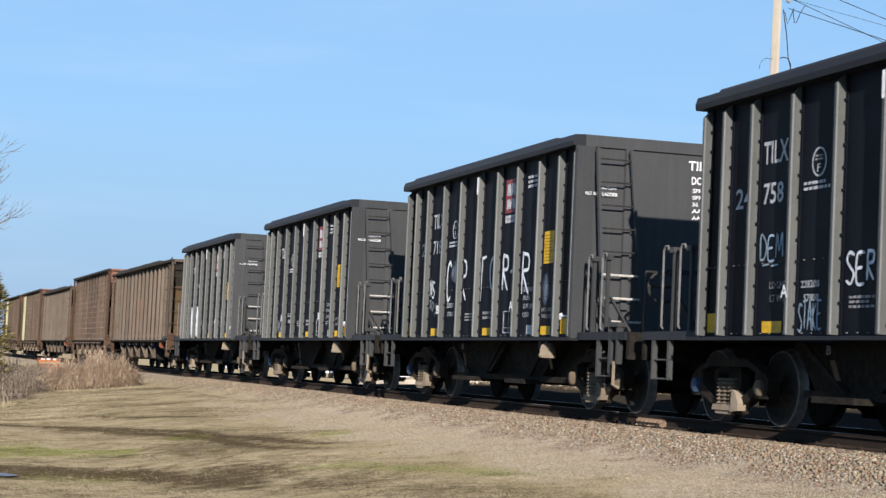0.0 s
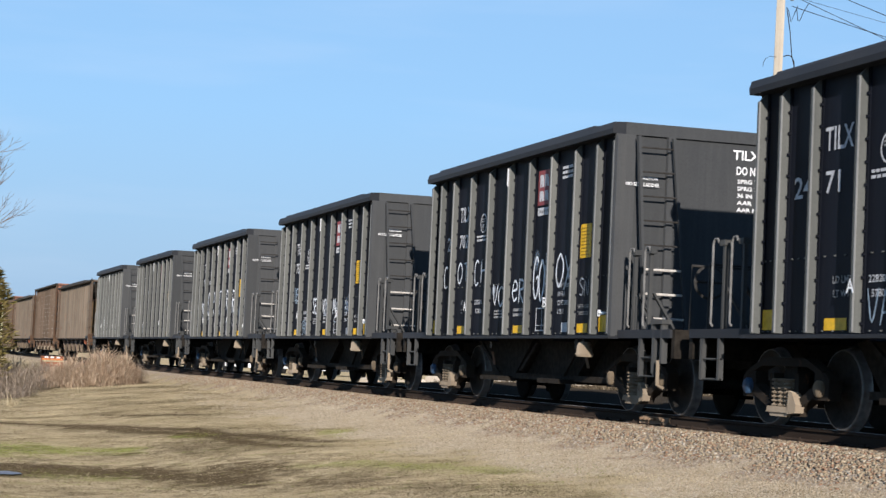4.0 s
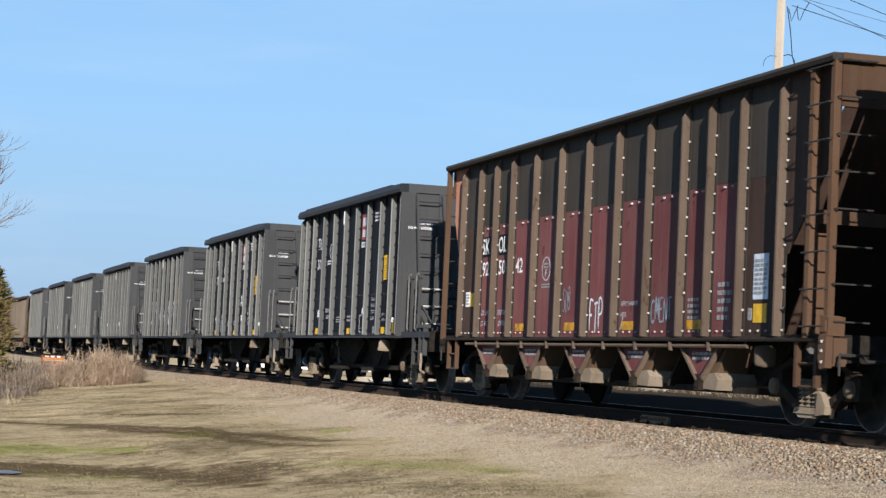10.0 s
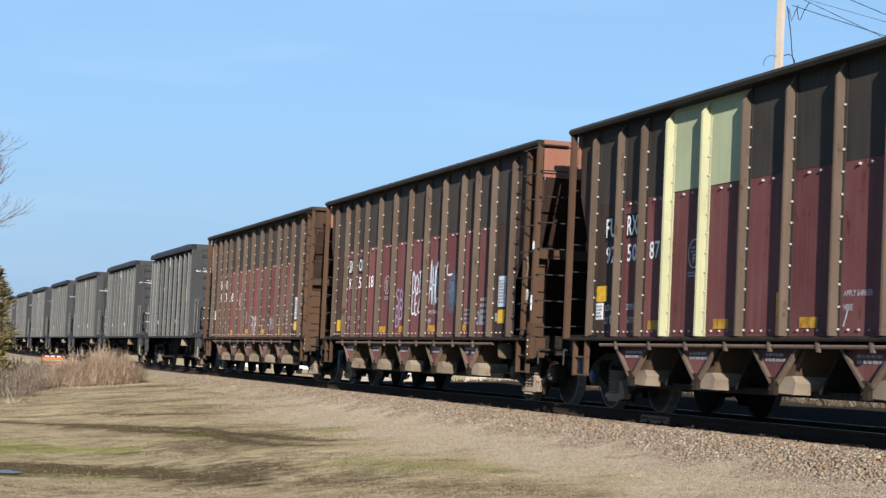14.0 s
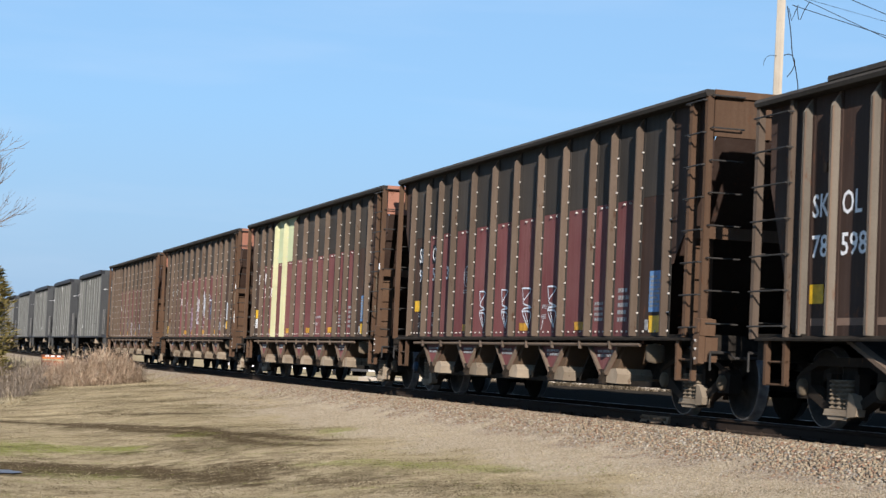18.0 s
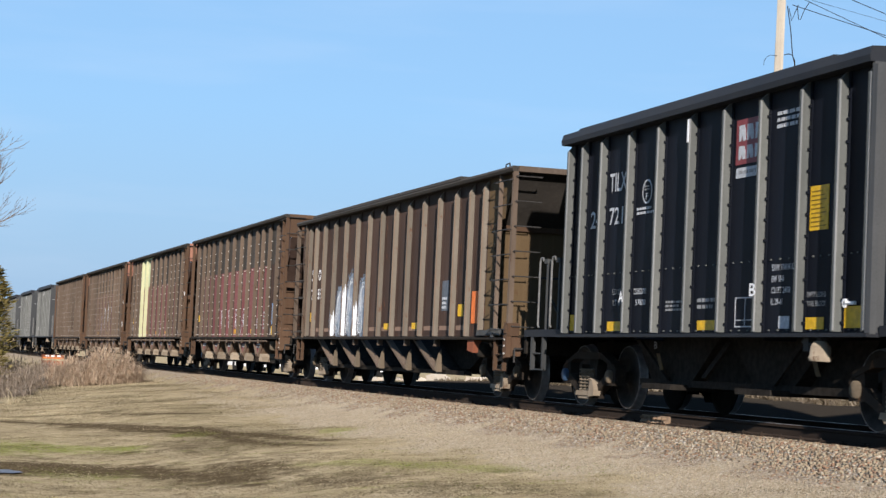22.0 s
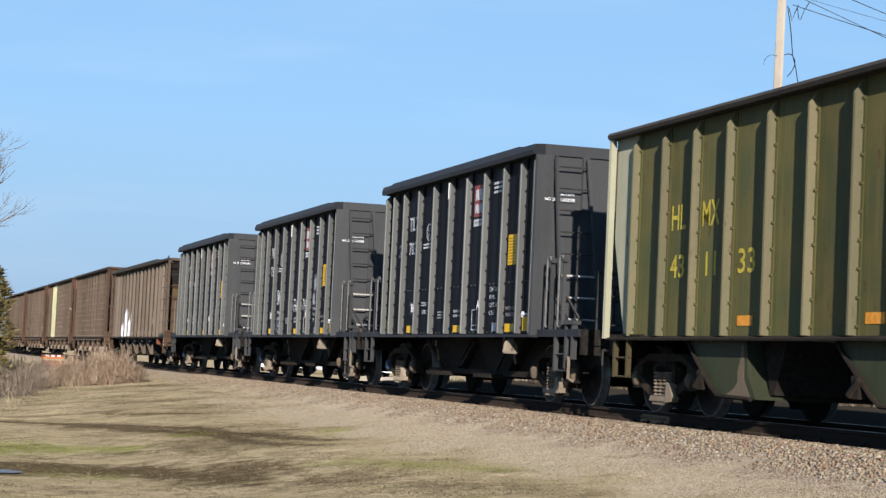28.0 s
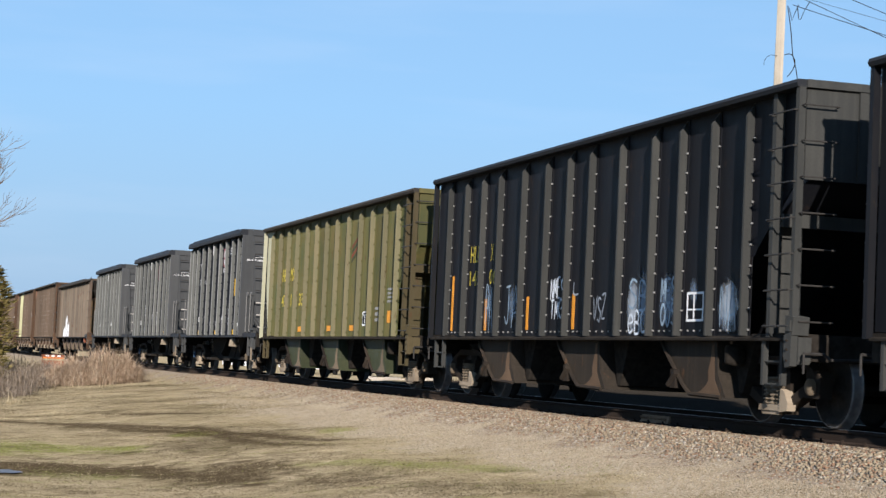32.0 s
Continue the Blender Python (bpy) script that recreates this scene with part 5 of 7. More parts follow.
sprayed(A[4], "J", 5.62, 6.30, 1.36, 1.50, SPRAY_DIM, 0.03)
haze(A[4], 6.55, 7.35, 1.45, 1.95, SPRAY_MIST)
for text, a, b, z0, z1 in (("C", 0.76, 1.00, 1.87, 2.27), ("R", 1.04, 1.30, 2.00, 2.30), ("O", 1.56, 1.86, 1.94, 2.31), ("T", 1.90, 2.24, 1.97, 2.30), ("C", 2.53, 2.78, 1.88, 2.31), ("H", 2.86, 3.22, 1.92, 2.32)):
    sprayed(A[5], text, a, b, z0, z1, SPRAY, 0.032)
sprayed(A[5], "VO", 3.55, 4.18, 1.55, 1.88, SPRAY, 0.036)
haze(A[5], 3.50, 3.72, 1.70, 1.90)
sprayed(A[5], "eR", 4.54, 5.16, 1.58, 1.97, SPRAY, 0.036)
sprayed(A[5], "GOD", 5.54, 6.34, 1.62, 2.26, SPRAY, 0.042)
haze(A[5], 5.50, 5.80, 2.0, 2.4, SPRAY_MIST)
sprayed(A[5], "OX", 6.55, 7.26, 1.75, 2.25, SPRAY, 0.042)
sprayed(A[5], "SN", 7.55, 7.95, 1.62, 1.86, SPRAY_DIM, 0.02)
sprayed(A[6], "VA", 2.56, 3.10, 1.15, 1.50, SPRAY_BLUE, 0.026)
sprayed(A[6], "AK", 5.60, 6.05, 1.85, 2.15, SPRAY, 0.04)
sprayed(A[14], "SIM", 2.55, 3.12, 1.84, 2.18, SPRAY, 0.038)
haze(A[14], 2.52, 2.85, 1.80, 2.20)
sprayed(A[14], "VeS", 2.56, 3.08, 1.14, 1.46, SPRAY_BLUE, 0.026)
sprayed(A[14], "FHC", 4.56, 5.14, 1.61, 1.90, SPRAY, 0.032)
sprayed(A[14], "THC", 5.54, 6.12, 1.62, 1.90, SPRAY, 0.032)
haze(A[14], 6.58, 7.00, 2.02, 2.50)
haze(A[14], 6.54, 6.85, 1.70, 2.12)
haze(A[14], 6.95, 7.30, 1.72, 2.10, SPRAY_MIST)
sprayed(B8, "FTP", 6.88, 7.40, 1.10, 1.52, SPRAY, 0.036, -1.437)
sprayed(B8, "CMENT", 9.12, 9.80, 1.22, 1.52, SPRAY_DIM, 0.028, -1.437)
sprayed(B8, "SOB", 5.78, 6.10, 1.40, 1.72, SPRAY_DIM, 0.02, -1.437)
sprayed(B9, "SB", 5.76, 6.34, 1.58, 1.92, SPRAY_LILAC, 0.045, -1.437)
sprayed(B9, "BP", 5.80, 6.30, 1.20, 1.58, SPRAY_LILAC, 0.045, -1.437)
sprayed(B9, "DOT", 6.90, 7.56, 1.85, 2.22, SPRAY, 0.045, -1.437)
sprayed(B9, "LEZ", 6.92, 7.54, 1.46, 1.84, SPRAY, 0.045, -1.437)
sprayed(B9, "AHC", 8.06, 8.66, 1.62, 2.34, SPRAY, 0.042, -1.437)
haze(B9, 8.02, 8.70, 1.50, 2.45, SPRAY_MIST, -1.4315)
haze(B9, 9.10, 9.95, 1.35, 2.30, SPRAY_MIST, -1.4315)
sprayed(B9, "L", 9.12, 9.56, 2.12, 2.31, SPRAY, 0.035, -1.437)
sprayed(B9, "ON", 10.98, 11.30, 1.22, 1.44, SPRAY_DIM, 0.04, -1.437)
for o, w in ((4.90, 0.44), (6.06, 0.44), (7.08, 0.58), (8.26, 0.52)):
    sprayed(B11, "z", o, o + w, 1.16, 1.78, SPRAY, 0.024, -1.437, 0)
for k, (a, b, h) in enumerate(((3.74, 4.56, 1.98), (4.74, 5.56, 2.24), (5.76, 6.56, 2.12))):
    haze(C12, a - 0.06, b + 0.06, 0.99, h + 0.30, SPRAY_SOFT, -1.4315)
    haze(C12, a - 0.10, b + 0.06, 0.99, h + 0.14, SPRAY_FULL, -1.4335)
    s = Shape()
    for j, lift in enumerate((0.0, -0.07)):
        q = 0.05 * j
        ribbon(s, [(a + q, 1.06), (a - 0.01 + q, 1.4), (a + 0.10 + q, h - 0.28 + lift), ((a + b) / 2 - 0.12, h + lift), ((a + b) / 2 + 0.12, h - 0.04 + lift), (b - 0.12 - q, h - 0.35), (b - 0.03 - q, 1.45), (b - 0.05 - q, 1.06)], 0.020, -1.450 - 0.002 * j)
    part("spray_outline", s, WHITE, C12, "white spray-paint outline")
    for j, text in enumerate((("SAG", "KeS"), ("OMO", "RIS"), ("NAM", "EKS"))[k]):
        sprayed(C12, text, a + 0.06, b - 0.06, 1.10 + 0.40 * (1 - j), 1.46 + 0.42 * (1 - j), WHITE, 0.020, -1.446)
    # the paint runs over the face of the rib beside it
    rib = (3.60, 4.60, 5.62)[k]
    top = h - (0.25, -0.05, 0.20)[k]
    part("sprayed_rib_edge", Shape().box(-1.542, -1.5365, -rib + 0.001, -rib + 0.054, 1.03, top), SPRAY_SOFT, C12, "white spray paint along a rib")
    out = [(-1.440, 1.04), (-1.534, 1.04), (-1.534, top - 0.42), (-1.512, top - 0.22), (-1.494, top - 0.40), (-1.468, top - 0.12), (-1.440, top - 0.30)]
    film = Shape().add([(p, -rib - d, q) for d in (0.0035, 0.0015) for p, q in out], [tuple(range(7)), tuple(range(13, 6, -1))])
    part("sprayed_rib_side", film, SPRAY, C12, "white spray paint on a rib's side")
for text, a, b, z0, z1, m in (("PA", 2.86, 3.26, 1.10, 1.80, SPRAY_BLUE), ("JA", 3.86, 4.58, 1.18, 1.80, SPRAY_BLUE), ("NMES", 6.02, 6.60, 1.58, 1.88, SPRAY), ("TMG", 6.05, 6.58, 1.28, 1.56, SPRAY), ("VSZ", 7.82, 8.30, 1.25, 1.58, SPRAY_DIM), ("L", 6.98, 7.25, 1.62, 1.80, SPRAY_DIM)):
    sprayed(E17, text, a, b, z0, z1, m, 0.030, -1.437)
for a, b, z0, z1, m in ((9.05, 9.48, 1.02, 1.84, SPRAY_SOFT), (9.35, 9.92, 1.00, 1.95, SPRAY_MIST), (10.14, 10.78, 1.12, 1.85, SPRAY_MIST), (11.95, 12.40, 1.05, 1.60, SPRAY_MIST), (2.80, 3.20, 1.2, 1.9, SPRAY_MIST), (4.0, 4.5, 1.2, 1.85, SPRAY_MIST), (11.1, 11.4, 1.4, 1.75, SPRAY_MIST)):
    haze(E17, a, b, z0, z1, m, -1.4315)
sprayed(E17, "SB", 9.12, 9.80, 1.38, 1.76, SPRAY_BLUE, 0.035, -1.437)
sprayed(E17, "eBC", 9.12, 9.80, 1.06, 1.36, SPRAY, 0.035, -1.437)
sprayed(E17, "MES", 10.22, 10.72, 1.46, 1.76, SPRAY_BLUE, 0.035, -1.437)
sprayed(E17, "OOS", 10.24, 10.72, 1.16, 1.44, SPRAY_BLUE, 0.035, -1.437)
sprayed(E17, "NA", 12.02, 12.50, 1.10, 1.60, SPRAY_BLUE, 0.03, -1.437)
haze(E17, 11.98, 12.55, 1.05, 1.75, SPRAY_SOFT, -1.4330)
# the end of the car before last of the black ones carries a large outline
s = Shape()
for stroke in ([(-0.52, 2.62), (-0.34, 3.06), (-0.26, 3.12), (0.02, 3.08), (0.05, 3.04), (0.02, 2.42)], [(-0.52, 2.18), (-0.12, 2.24), (-0.12, 2.46)], [(-0.12, 2.24), (0.16, 2.26), (0.16, 2.48)],
               [(0.02, 2.92), (0.10, 3.0), (0.30, 3.04), (0.32, 2.98)], [(0.32, 2.98), (0.32, 2.62), (0.52, 2.26), (0.48, 2.20)], [(0.32, 2.96), (0.52, 2.98), (0.74, 2.84), (0.76, 2.68), (0.62, 2.54), (0.46, 2.54)],
               [(0.44, 2.84), (0.46, 2.66)], [(0.38, 2.75), (0.54, 2.75)], [(0.46, 2.54), (0.86, 2.58), (1.02, 2.40), (0.94, 2.14)], [(0.76, 2.94), (1.00, 2.96), (1.16, 2.86)], [(0.80, 2.62), (0.98, 2.72), (1.14, 2.54), (0.96, 2.46)], [(0.74, 2.02), (0.98, 1.98), (1.16, 2.04)]):
    ribbon(s, stroke, 0.035, 0.0)
s.v = [(-p[1], -A_LEN + 0.042, p[2]) for p in s.v]
part("spray_tag", s, SPRAY, A[6], "white outlined spray-paint tag")
s = Shape()
for stroke in ([(0.0, 2.75), (0.25, 2.78), (0.15, 2.55)], [(0.3, 2.6), (0.42, 2.75), (0.34, 2.58), (0.5, 2.62)], [(0.6, 2.9), (0.62, 2.6)], [(0.3, 2.45), (0.5, 2.50), (0.4, 2.35)]):
    ribbon(s, stroke, 0.025, 0.0)
s.v = [(-p[1], -A_LEN + 0.042, p[2]) for p in s.v]
part("spray_tag", s, SPRAY, A[4], "small white spray-paint tag")
for car, o0, o1 in ((B10, 3.45, 4.55), (B10, 4.55, 5.68), (Bm3, 1.78, 2.60), (Bm4, 1.78, 2.60)):
    plate(car, "repaint_panel", o0 + 0.01, o1 - 0.01, 1.03 if car is not B10 else 2.884, 3.96, -1.43, PALE_YELLOW_SHADE, "repainted pale yellow panel in a shaded greenish tone")
rb = rib_mesh(1.02, 3.957, 0.111, 0.066, PALE_YELLOW, 0.16, -1.431, 0)
for o in (3.45, 4.55):
    part("repaint_rib", rb, None, B10, "pale yellow repainted rib", (0, -o - 0.005, 0))
for car in (Bm3, Bm4):
    for o in (1.78, 2.60):
        part("repaint_rib", rb, None, car, "pale yellow repainted rib", (0, -o - 0.005, 0))
plate(B10, "reflector_strip", 6.50, 6.58, 1.03, 1.52, -1.43, ORANGE_STRIP, "orange vertical strip")
# lettering of the other cars
f = -1.43
side_text(C12, "SK", 1.18, 2.31, 0.38, 0.26, f, WHITE)
side_text(C12, "OL", 1.84, 2.31, 0.42, 0.26, f, WHITE)
side_text(C12, "78", 1.19, 1.87, 0.36, 0.25, f, WHITE)
side_text(C12, "598", 1.84, 1.87, 0.55, 0.25, f, WHITE)
plate(C12, "reflector", 1.16, 1.48, 1.37, 1.58, f, YELLOW, "yellow reflective plate")
plate(C12, "side_label", 11.82, 12.22, 1.48, 2.02, f, PALE_TAG, "dull blue-grey label plate")
lines(C12, 11.86, 12.20, 1.50, 1.74, f - 0.006, GREY_TEXT, 3, 70)
plate(C12, "orange_patch", 13.62, 14.04, 1.24, 1.79, f - 0.004, ORANGE_TAG, "orange painted patch")
plate(C12, "yellow_plate", 12.82, 13.12, 1.37, 1.58, f, YELLOW, "yellow reflective plate")
for o in (7.85, 9.90):
    plate(C12, "reflector", o, o + 0.42, 1.16, 1.28, f, YELLOW, "yellow reflective plate")
for car in (C12, C0, Cm2):
    plate(car, "sill_stripe", 1.2, 13.5, 1.13, 1.21, f + 0.003, LEDGE, "flat pink strip painted as the sunlit sill ledge")
side_text(D16, "HL", 1.92, 2.38, 0.44, 0.32, f, YELLOW_TEXT)
side_text(D16, "MX", 2.86, 2.38, 0.50, 0.32, f, YELLOW_TEXT)
side_text(D16, "43", 1.92, 1.76, 0.44, 0.30, f, YELLOW_TEXT)
side_text(D16, "11", 3.00, 1.76, 0.30, 0.30, f, YELLOW_TEXT)
side_text(D16, "33", 3.92, 1.76, 0.46, 0.30, f, YELLOW_TEXT)
lg = plate(D16, "logo_bars", 8.94, 9.58, 2.58, 3.18, f + 0.003, OLIVE, "worn red and black striped sign")
for k, z in enumerate((2.60, 2.70, 2.80, 2.90)):
    part("logo_bar", Shape().sheet((f - 0.007, -9.00, z), (f - 0.007, -9.50, z + 0.18), (f - 0.007, -9.50, z + 0.25), (f - 0.007, -9.00, z + 0.07), 0.004), (GREEN_DARK, SIGN_RED, GREEN_DARK, SIGN_RED)[k], lg)
for o in (3.95, 6.98, 9.08):
    plate(D16, "reflector", o, o + 0.40, 1.14, 1.26, f, ORANGE_STRIP, "orange reflective plate")
plate(D16, "reflector", 12.15, 12.55, 1.29, 1.53, f, ORANGE_STRIP, "orange reflective plate")
dp = plate(D16, "data_plate", 10.18, 10.60, 1.24, 1.54, f, WHITE, "small white plate with dark figures")
for a, b2, z0, z1 in ((10.22, 10.36, 1.28, 1.46), (10.41, 10.56, 1.28, 1.46), (10.26, 10.52, 1.475, 1.515)):
    part("plate_figure", Shape().box(f - 0.011, f - 0.0075, -a, -b2, z0, z1), NIGHT_PANEL, dp)
lines(D16, 11.2, 11.8, 1.3, 1.65, f, DIM_TEXT, 3, 60)
lines(D16, 12.12, 12.75, 1.68, 2.0, f, DIM_TEXT, 4, 61)
plate(E17, "top_label", 0.16, 0.70, 3.42, 3.56, f - 0.012, YELLOW, "yellow strip near the top corner")
for o in (0.91, 2.82, 4.93, 6.96):
    plate(E17, "reflector_strip", o, o + 0.10, 1.12, 1.64 if o > 1.5 else 2.08, f, ORANGE_STRIP, "orange vertical reflective strip")
side_text(E17, "HLM", 1.92, 2.28, 0.62, 0.28, f, YELLOW_DIM)
side_text(E17, "X", 3.02, 2.28, 0.16, 0.28, f, YELLOW_DIM)
side_text(E17, "145", 1.92, 1.88, 0.60, 0.26, f, YELLOW_DIM)
side_text(E17, "064", 3.00, 1.88, 0.52, 0.26, f, YELLOW_DIM)
b = Shape()
for q in ((11.05, 11.55, 1.54, 1.57), (11.05, 11.55, 1.20, 1.23), (11.05, 11.55, 1.34, 1.36)):
    b.box(f - 0.006, f - 0.002, -q[0], -q[1], q[2], q[3])
for q in (11.05, 11.25, 11.52):
    b.box(f - 0.006, f - 0.002, -q, -q - 0.03, 1.2, 1.57)
part("stencil_box", b, WHITE, E17)
# patches of bare rust on the leading brown car
for o, z, h in ((5.0, 1.5, 1.0), (7.3, 1.3, 1.3), (8.0, 1.6, 0.9), (12.9, 1.2, 0.7)):
    plate(C0, "rust_patch", o, o + 0.7, z, z + h, f + (0.004 if o < 12 else 0.005), RUST_PATCH, "bare rust patch")


# ---------------------------------------------------------------- the ground
def ease(a, b, v):
    k = np.clip((v - a) / (b - a), 0, 1)
    return k * k * (3 - 2 * k)


def wave(x, y, seed, size):
    """Smooth value noise from sums of sines."""
    r = np.random.RandomState(seed)
    out = 0
    for i in range(7):
        th, k, ph = r.uniform(0, 6.28), (1 + 0.7 * i) / size, r.uniform(0, 6.28)
        out = out + np.sin((x * np.cos(th) + y * np.sin(th)) * k * 6.28 + ph) / (1 + 0.6 * i)
    return out / 2.6


def ground_height(x, y):
    d = np.abs(x)
    near = -0.17 - 0.30 * ease(1.35, 2.6, d) - 0.20 * ease(2.4, 5.0, d) - 0.33 * ease(4.5, 8.5, d)
    bank = 1 - ease(46, 74, y)
    far = -0.17 - 0.12 * ease(1.35, 2.2, d) + (0.42 * bank - 0.06 * (1 - bank)) * ease(2.5, 5.4, d) + 0.10 * bank * ease(6, 20, d)
    z = np.where(x < 0, near, far)
    rough = ease(2.0, 4.0, d)
    return z + rough * (0.008 * wave(x, y, 3, 3.2) + 0.035 * wave(x, y, 5, 11.0))


def grid_mesh(name, xs, ys, material, attrs=()):
    X, Y = np.meshgrid(xs, ys)
    Z = ground_height(X, Y)
    nx, ny = len(xs), len(ys)
    me = bpy.data.meshes.new(name)
    me.vertices.add(nx * ny)
    me.vertices.foreach_set("co", np.stack([X, Y, Z], -1).ravel())
    i = np.arange(ny - 1)[:, None] * nx + np.arange(nx - 1)[None, :]
    q = np.stack([i, i + 1, i + nx + 1, i + nx], -1).reshape(-1, 4)
    me.loops.add(q.size)
    me.loops.foreach_set("vertex_index", q.ravel())
    me.polygons.add(len(q))
    me.polygons.foreach_set("loop_start", np.arange(len(q)) * 4)
    me.polygons.foreach_set("use_smooth", np.ones(len(q), bool))
    me.update()
    for nm, fn in attrs:
        at = me.attributes.new(nm, "FLOAT", "POINT")
        at.data.foreach_set("value", fn(X, Y).ravel().astype(np.float32))
    me.materials.append(material)
    return me


def steps(*runs):
    out = []
    for a, b, n in runs:
        out += list(np.linspace(a, b, n, endpoint=False))
    return np.array(out + [runs[-1][1]])


def track_dist(x, y, pts):
    """Distance to a line of points."""
    best = np.full(np.shape(x), 1e9)
    for (ax, ay), (bx, by) in zip(pts, pts[1:]):
        dx, dy = bx - ax, by - ay
        k = np.clip(((x - ax) * dx + (y - ay) * dy) / (dx * dx + dy * dy), 0, 1)
        best = np.minimum(best, np.hypot(x - ax - k * dx, y - ay - k * dy))
    return best


RUTS = [[(-12.0, 39.0), (-8.6, 39.9), (-7.68, 40.7), (-6.74, 41.0), (-5.99, 38.0), (-5.06, 37.1)], [(-9.0, 38.0), (-8.02, 37.4), (-7.46, 36.5), (-6.48, 34.4), (-5.96, 32.5), (-5.70, 30.2), (-5.40, 28.5), (-5.13, 27.7), (-4.8, 27.3)],
        [(-7.5, 36.0), (-6.93, 34.7), (-6.32, 32.0), (-5.95, 29.8), (-5.86, 27.9), (-5.57, 26.4), (-5.2, 26.0)]]
# soft brown patches: centre, half sizes, strength
TRAMPLED = [(-6.5, 28.0, 0.9, 2.4, 0.62), (-6.75, 23.2, 1.0, 1.6, 0.85), (-6.1, 20.4, 1.0, 1.4, 0.72), (-5.4, 18.9, 0.8, 1.0, 0.55), (-5.3, 28.6, 0.7, 2.2, 0.6), (-7.2, 33.0, 1.0, 2.0, 0.35), (-5.9, 24.4, 0.6, 1.0, 0.5), (-4.2, 20.6, 0.5, 0.6, 0.4)]


def mud(x, y):
    v = 0 * x
    grain = 0.10 * wave(x, y, 9, 1.7) + 0.10 * wave(x, y, 10, 0.45)
    for r, wd in zip(RUTS, (0.12, 0.19, 0.15)):
        d = track_dist(x, y, r)
        v = np.maximum(v, (1.2 + 0.3 * wave(x, y, 51, 2.3)) * (1 - ease(0.3 * wd, 2.2 * wd, d + grain)))
        v = np.maximum(v, np.clip(0.50 + 0.25 * wave(x, y, 57, 1.3), 0, 0.8) * (1 - ease(0.1, 1.0, d + 0.25 * wave(x, y, 52, 0.9))))
    low = track_dist(x, y * 0.45, [(-13, 10.9), (-9.4, 10.85), (-8.56, 10.9), (-7.87, 10.8), (-7.45, 10.3), (-7.1, 9.9)])
    v = np.maximum(v, 1.0 * (1 - ease(0.18, 0.72, low + 0.12 * wave(x, y, 12, 2.2) + 0.20 * wave(x, y, 13, 0.6) + 0.14 * wave(x, y, 17, 0.22))))
    for cx, cy, rx, ry, k in TRAMPLED:
        v = np.maximum(v, k * (1 - ease(0.25, 1.15, np.hypot((x - cx) / rx, (y - cy) / ry) + 0.28 * wave(x, y, 14, 1.5) + 0.40 * wave(x, y, 16, 0.5) + 0.25 * wave(x, y, 18, 0.2))))
    v = np.maximum(v, np.clip(0.16 + 0.45 * wave(x, y, 58, 2.0) + 0.40 * wave(x, y, 59, 0.5), 0, 0.72) * (1 - ease(-5.4, -3.6, x)) * (1 - ease(30, 40, y)))
    # a band beyond the track takes the same dark colour
    v = np.maximum(v, 0.8 * ease(3.0, 5.0, x) * (1 - ease(12, 20, x)) * (1 - ease(46, 60, y)))
    return np.clip(v, 0, 1)


def green(x, y):
    v = 0.9 * (1 - ease(0.1, 1.25, track_dist(x, y * 0.45, [(-13, 12.9), (-9.36, 12.9), (-8.75, 12.95)]) + 0.35 * wave(x, y, 21, 1.6) + 0.3 * wave(x, y, 23, 0.5)))
    v = np.maximum(v, 0.85 * (1 - ease(0.15, 0.6, track_dist(x, y * 0.45, [(-8.2, 13.0), (-7.6, 12.75)]) + 0.18 * wave(x, y, 28, 1.1))))
    v = np.maximum(v, 1.0 * (1 - ease(0.15, 0.55, np.hypot(x + 6.15, (y - 30.6) * 0.42) + 0.12 * wave(x, y, 22, 1.2))))
    v = np.maximum(v, 0.7 * (1 - ease(0.1, 0.55, np.hypot(x + 4.1, (y - 29.2) * 0.35) + 0.2 * wave(x, y, 24, 1.4))))
    v = np.maximum(v, 0.62 * (1 - ease(0.15, 0.8, track_dist(x, y, [(-5.5, 22.5), (-4.9, 21.9), (-4.4, 21.2), (-3.6, 20.0)]) + 0.35 * wave(x, y, 25, 1.3))))
    v = np.maximum(v, 0.6 * (1 - ease(0.1, 0.6, track_dist(x, y * 0.45, [(-9.0, 10.5), (-8.2, 10.6)]) + 0.25 * wave(x, y, 27, 0.9))))
    v = np.maximum(v, np.clip(0.55 * wave(x, y, 65, 1.9) + 0.5 * wave(x, y, 66, 0.45) - 0.12, 0, 0.55) * (1 - ease(-4.6, -3.2, x)) * (1 - ease(28, 36, y)))
    return np.clip(v, 0, 1)


def gravel(x, y):
    d = np.abs(x) + 0.55 * wave(x, y, 31, 3.0) + 0.3 * wave(x, y, 33, 0.9)
    reach = 2.10 + 0.45 * ease(44, 16, y)
    return 1 - ease(0, 1, (d - reach * 0.75) / (reach * 0.45))


def dirt(x, y):
    d = x + 0.7 * wave(x, y, 61, 3.4) + 0.35 * wave(x, y, 62, 1.1)
    return ease(-4.7, -3.3, d) * (1 - ease(-1.0, -0.5, x)) * (1 - 0.7 * ease(36, 52, y))


# oil between the rails, then the train's shade painted across to the far side
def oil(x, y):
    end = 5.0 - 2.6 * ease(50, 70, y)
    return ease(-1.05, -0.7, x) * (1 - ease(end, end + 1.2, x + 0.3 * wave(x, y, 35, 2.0)))


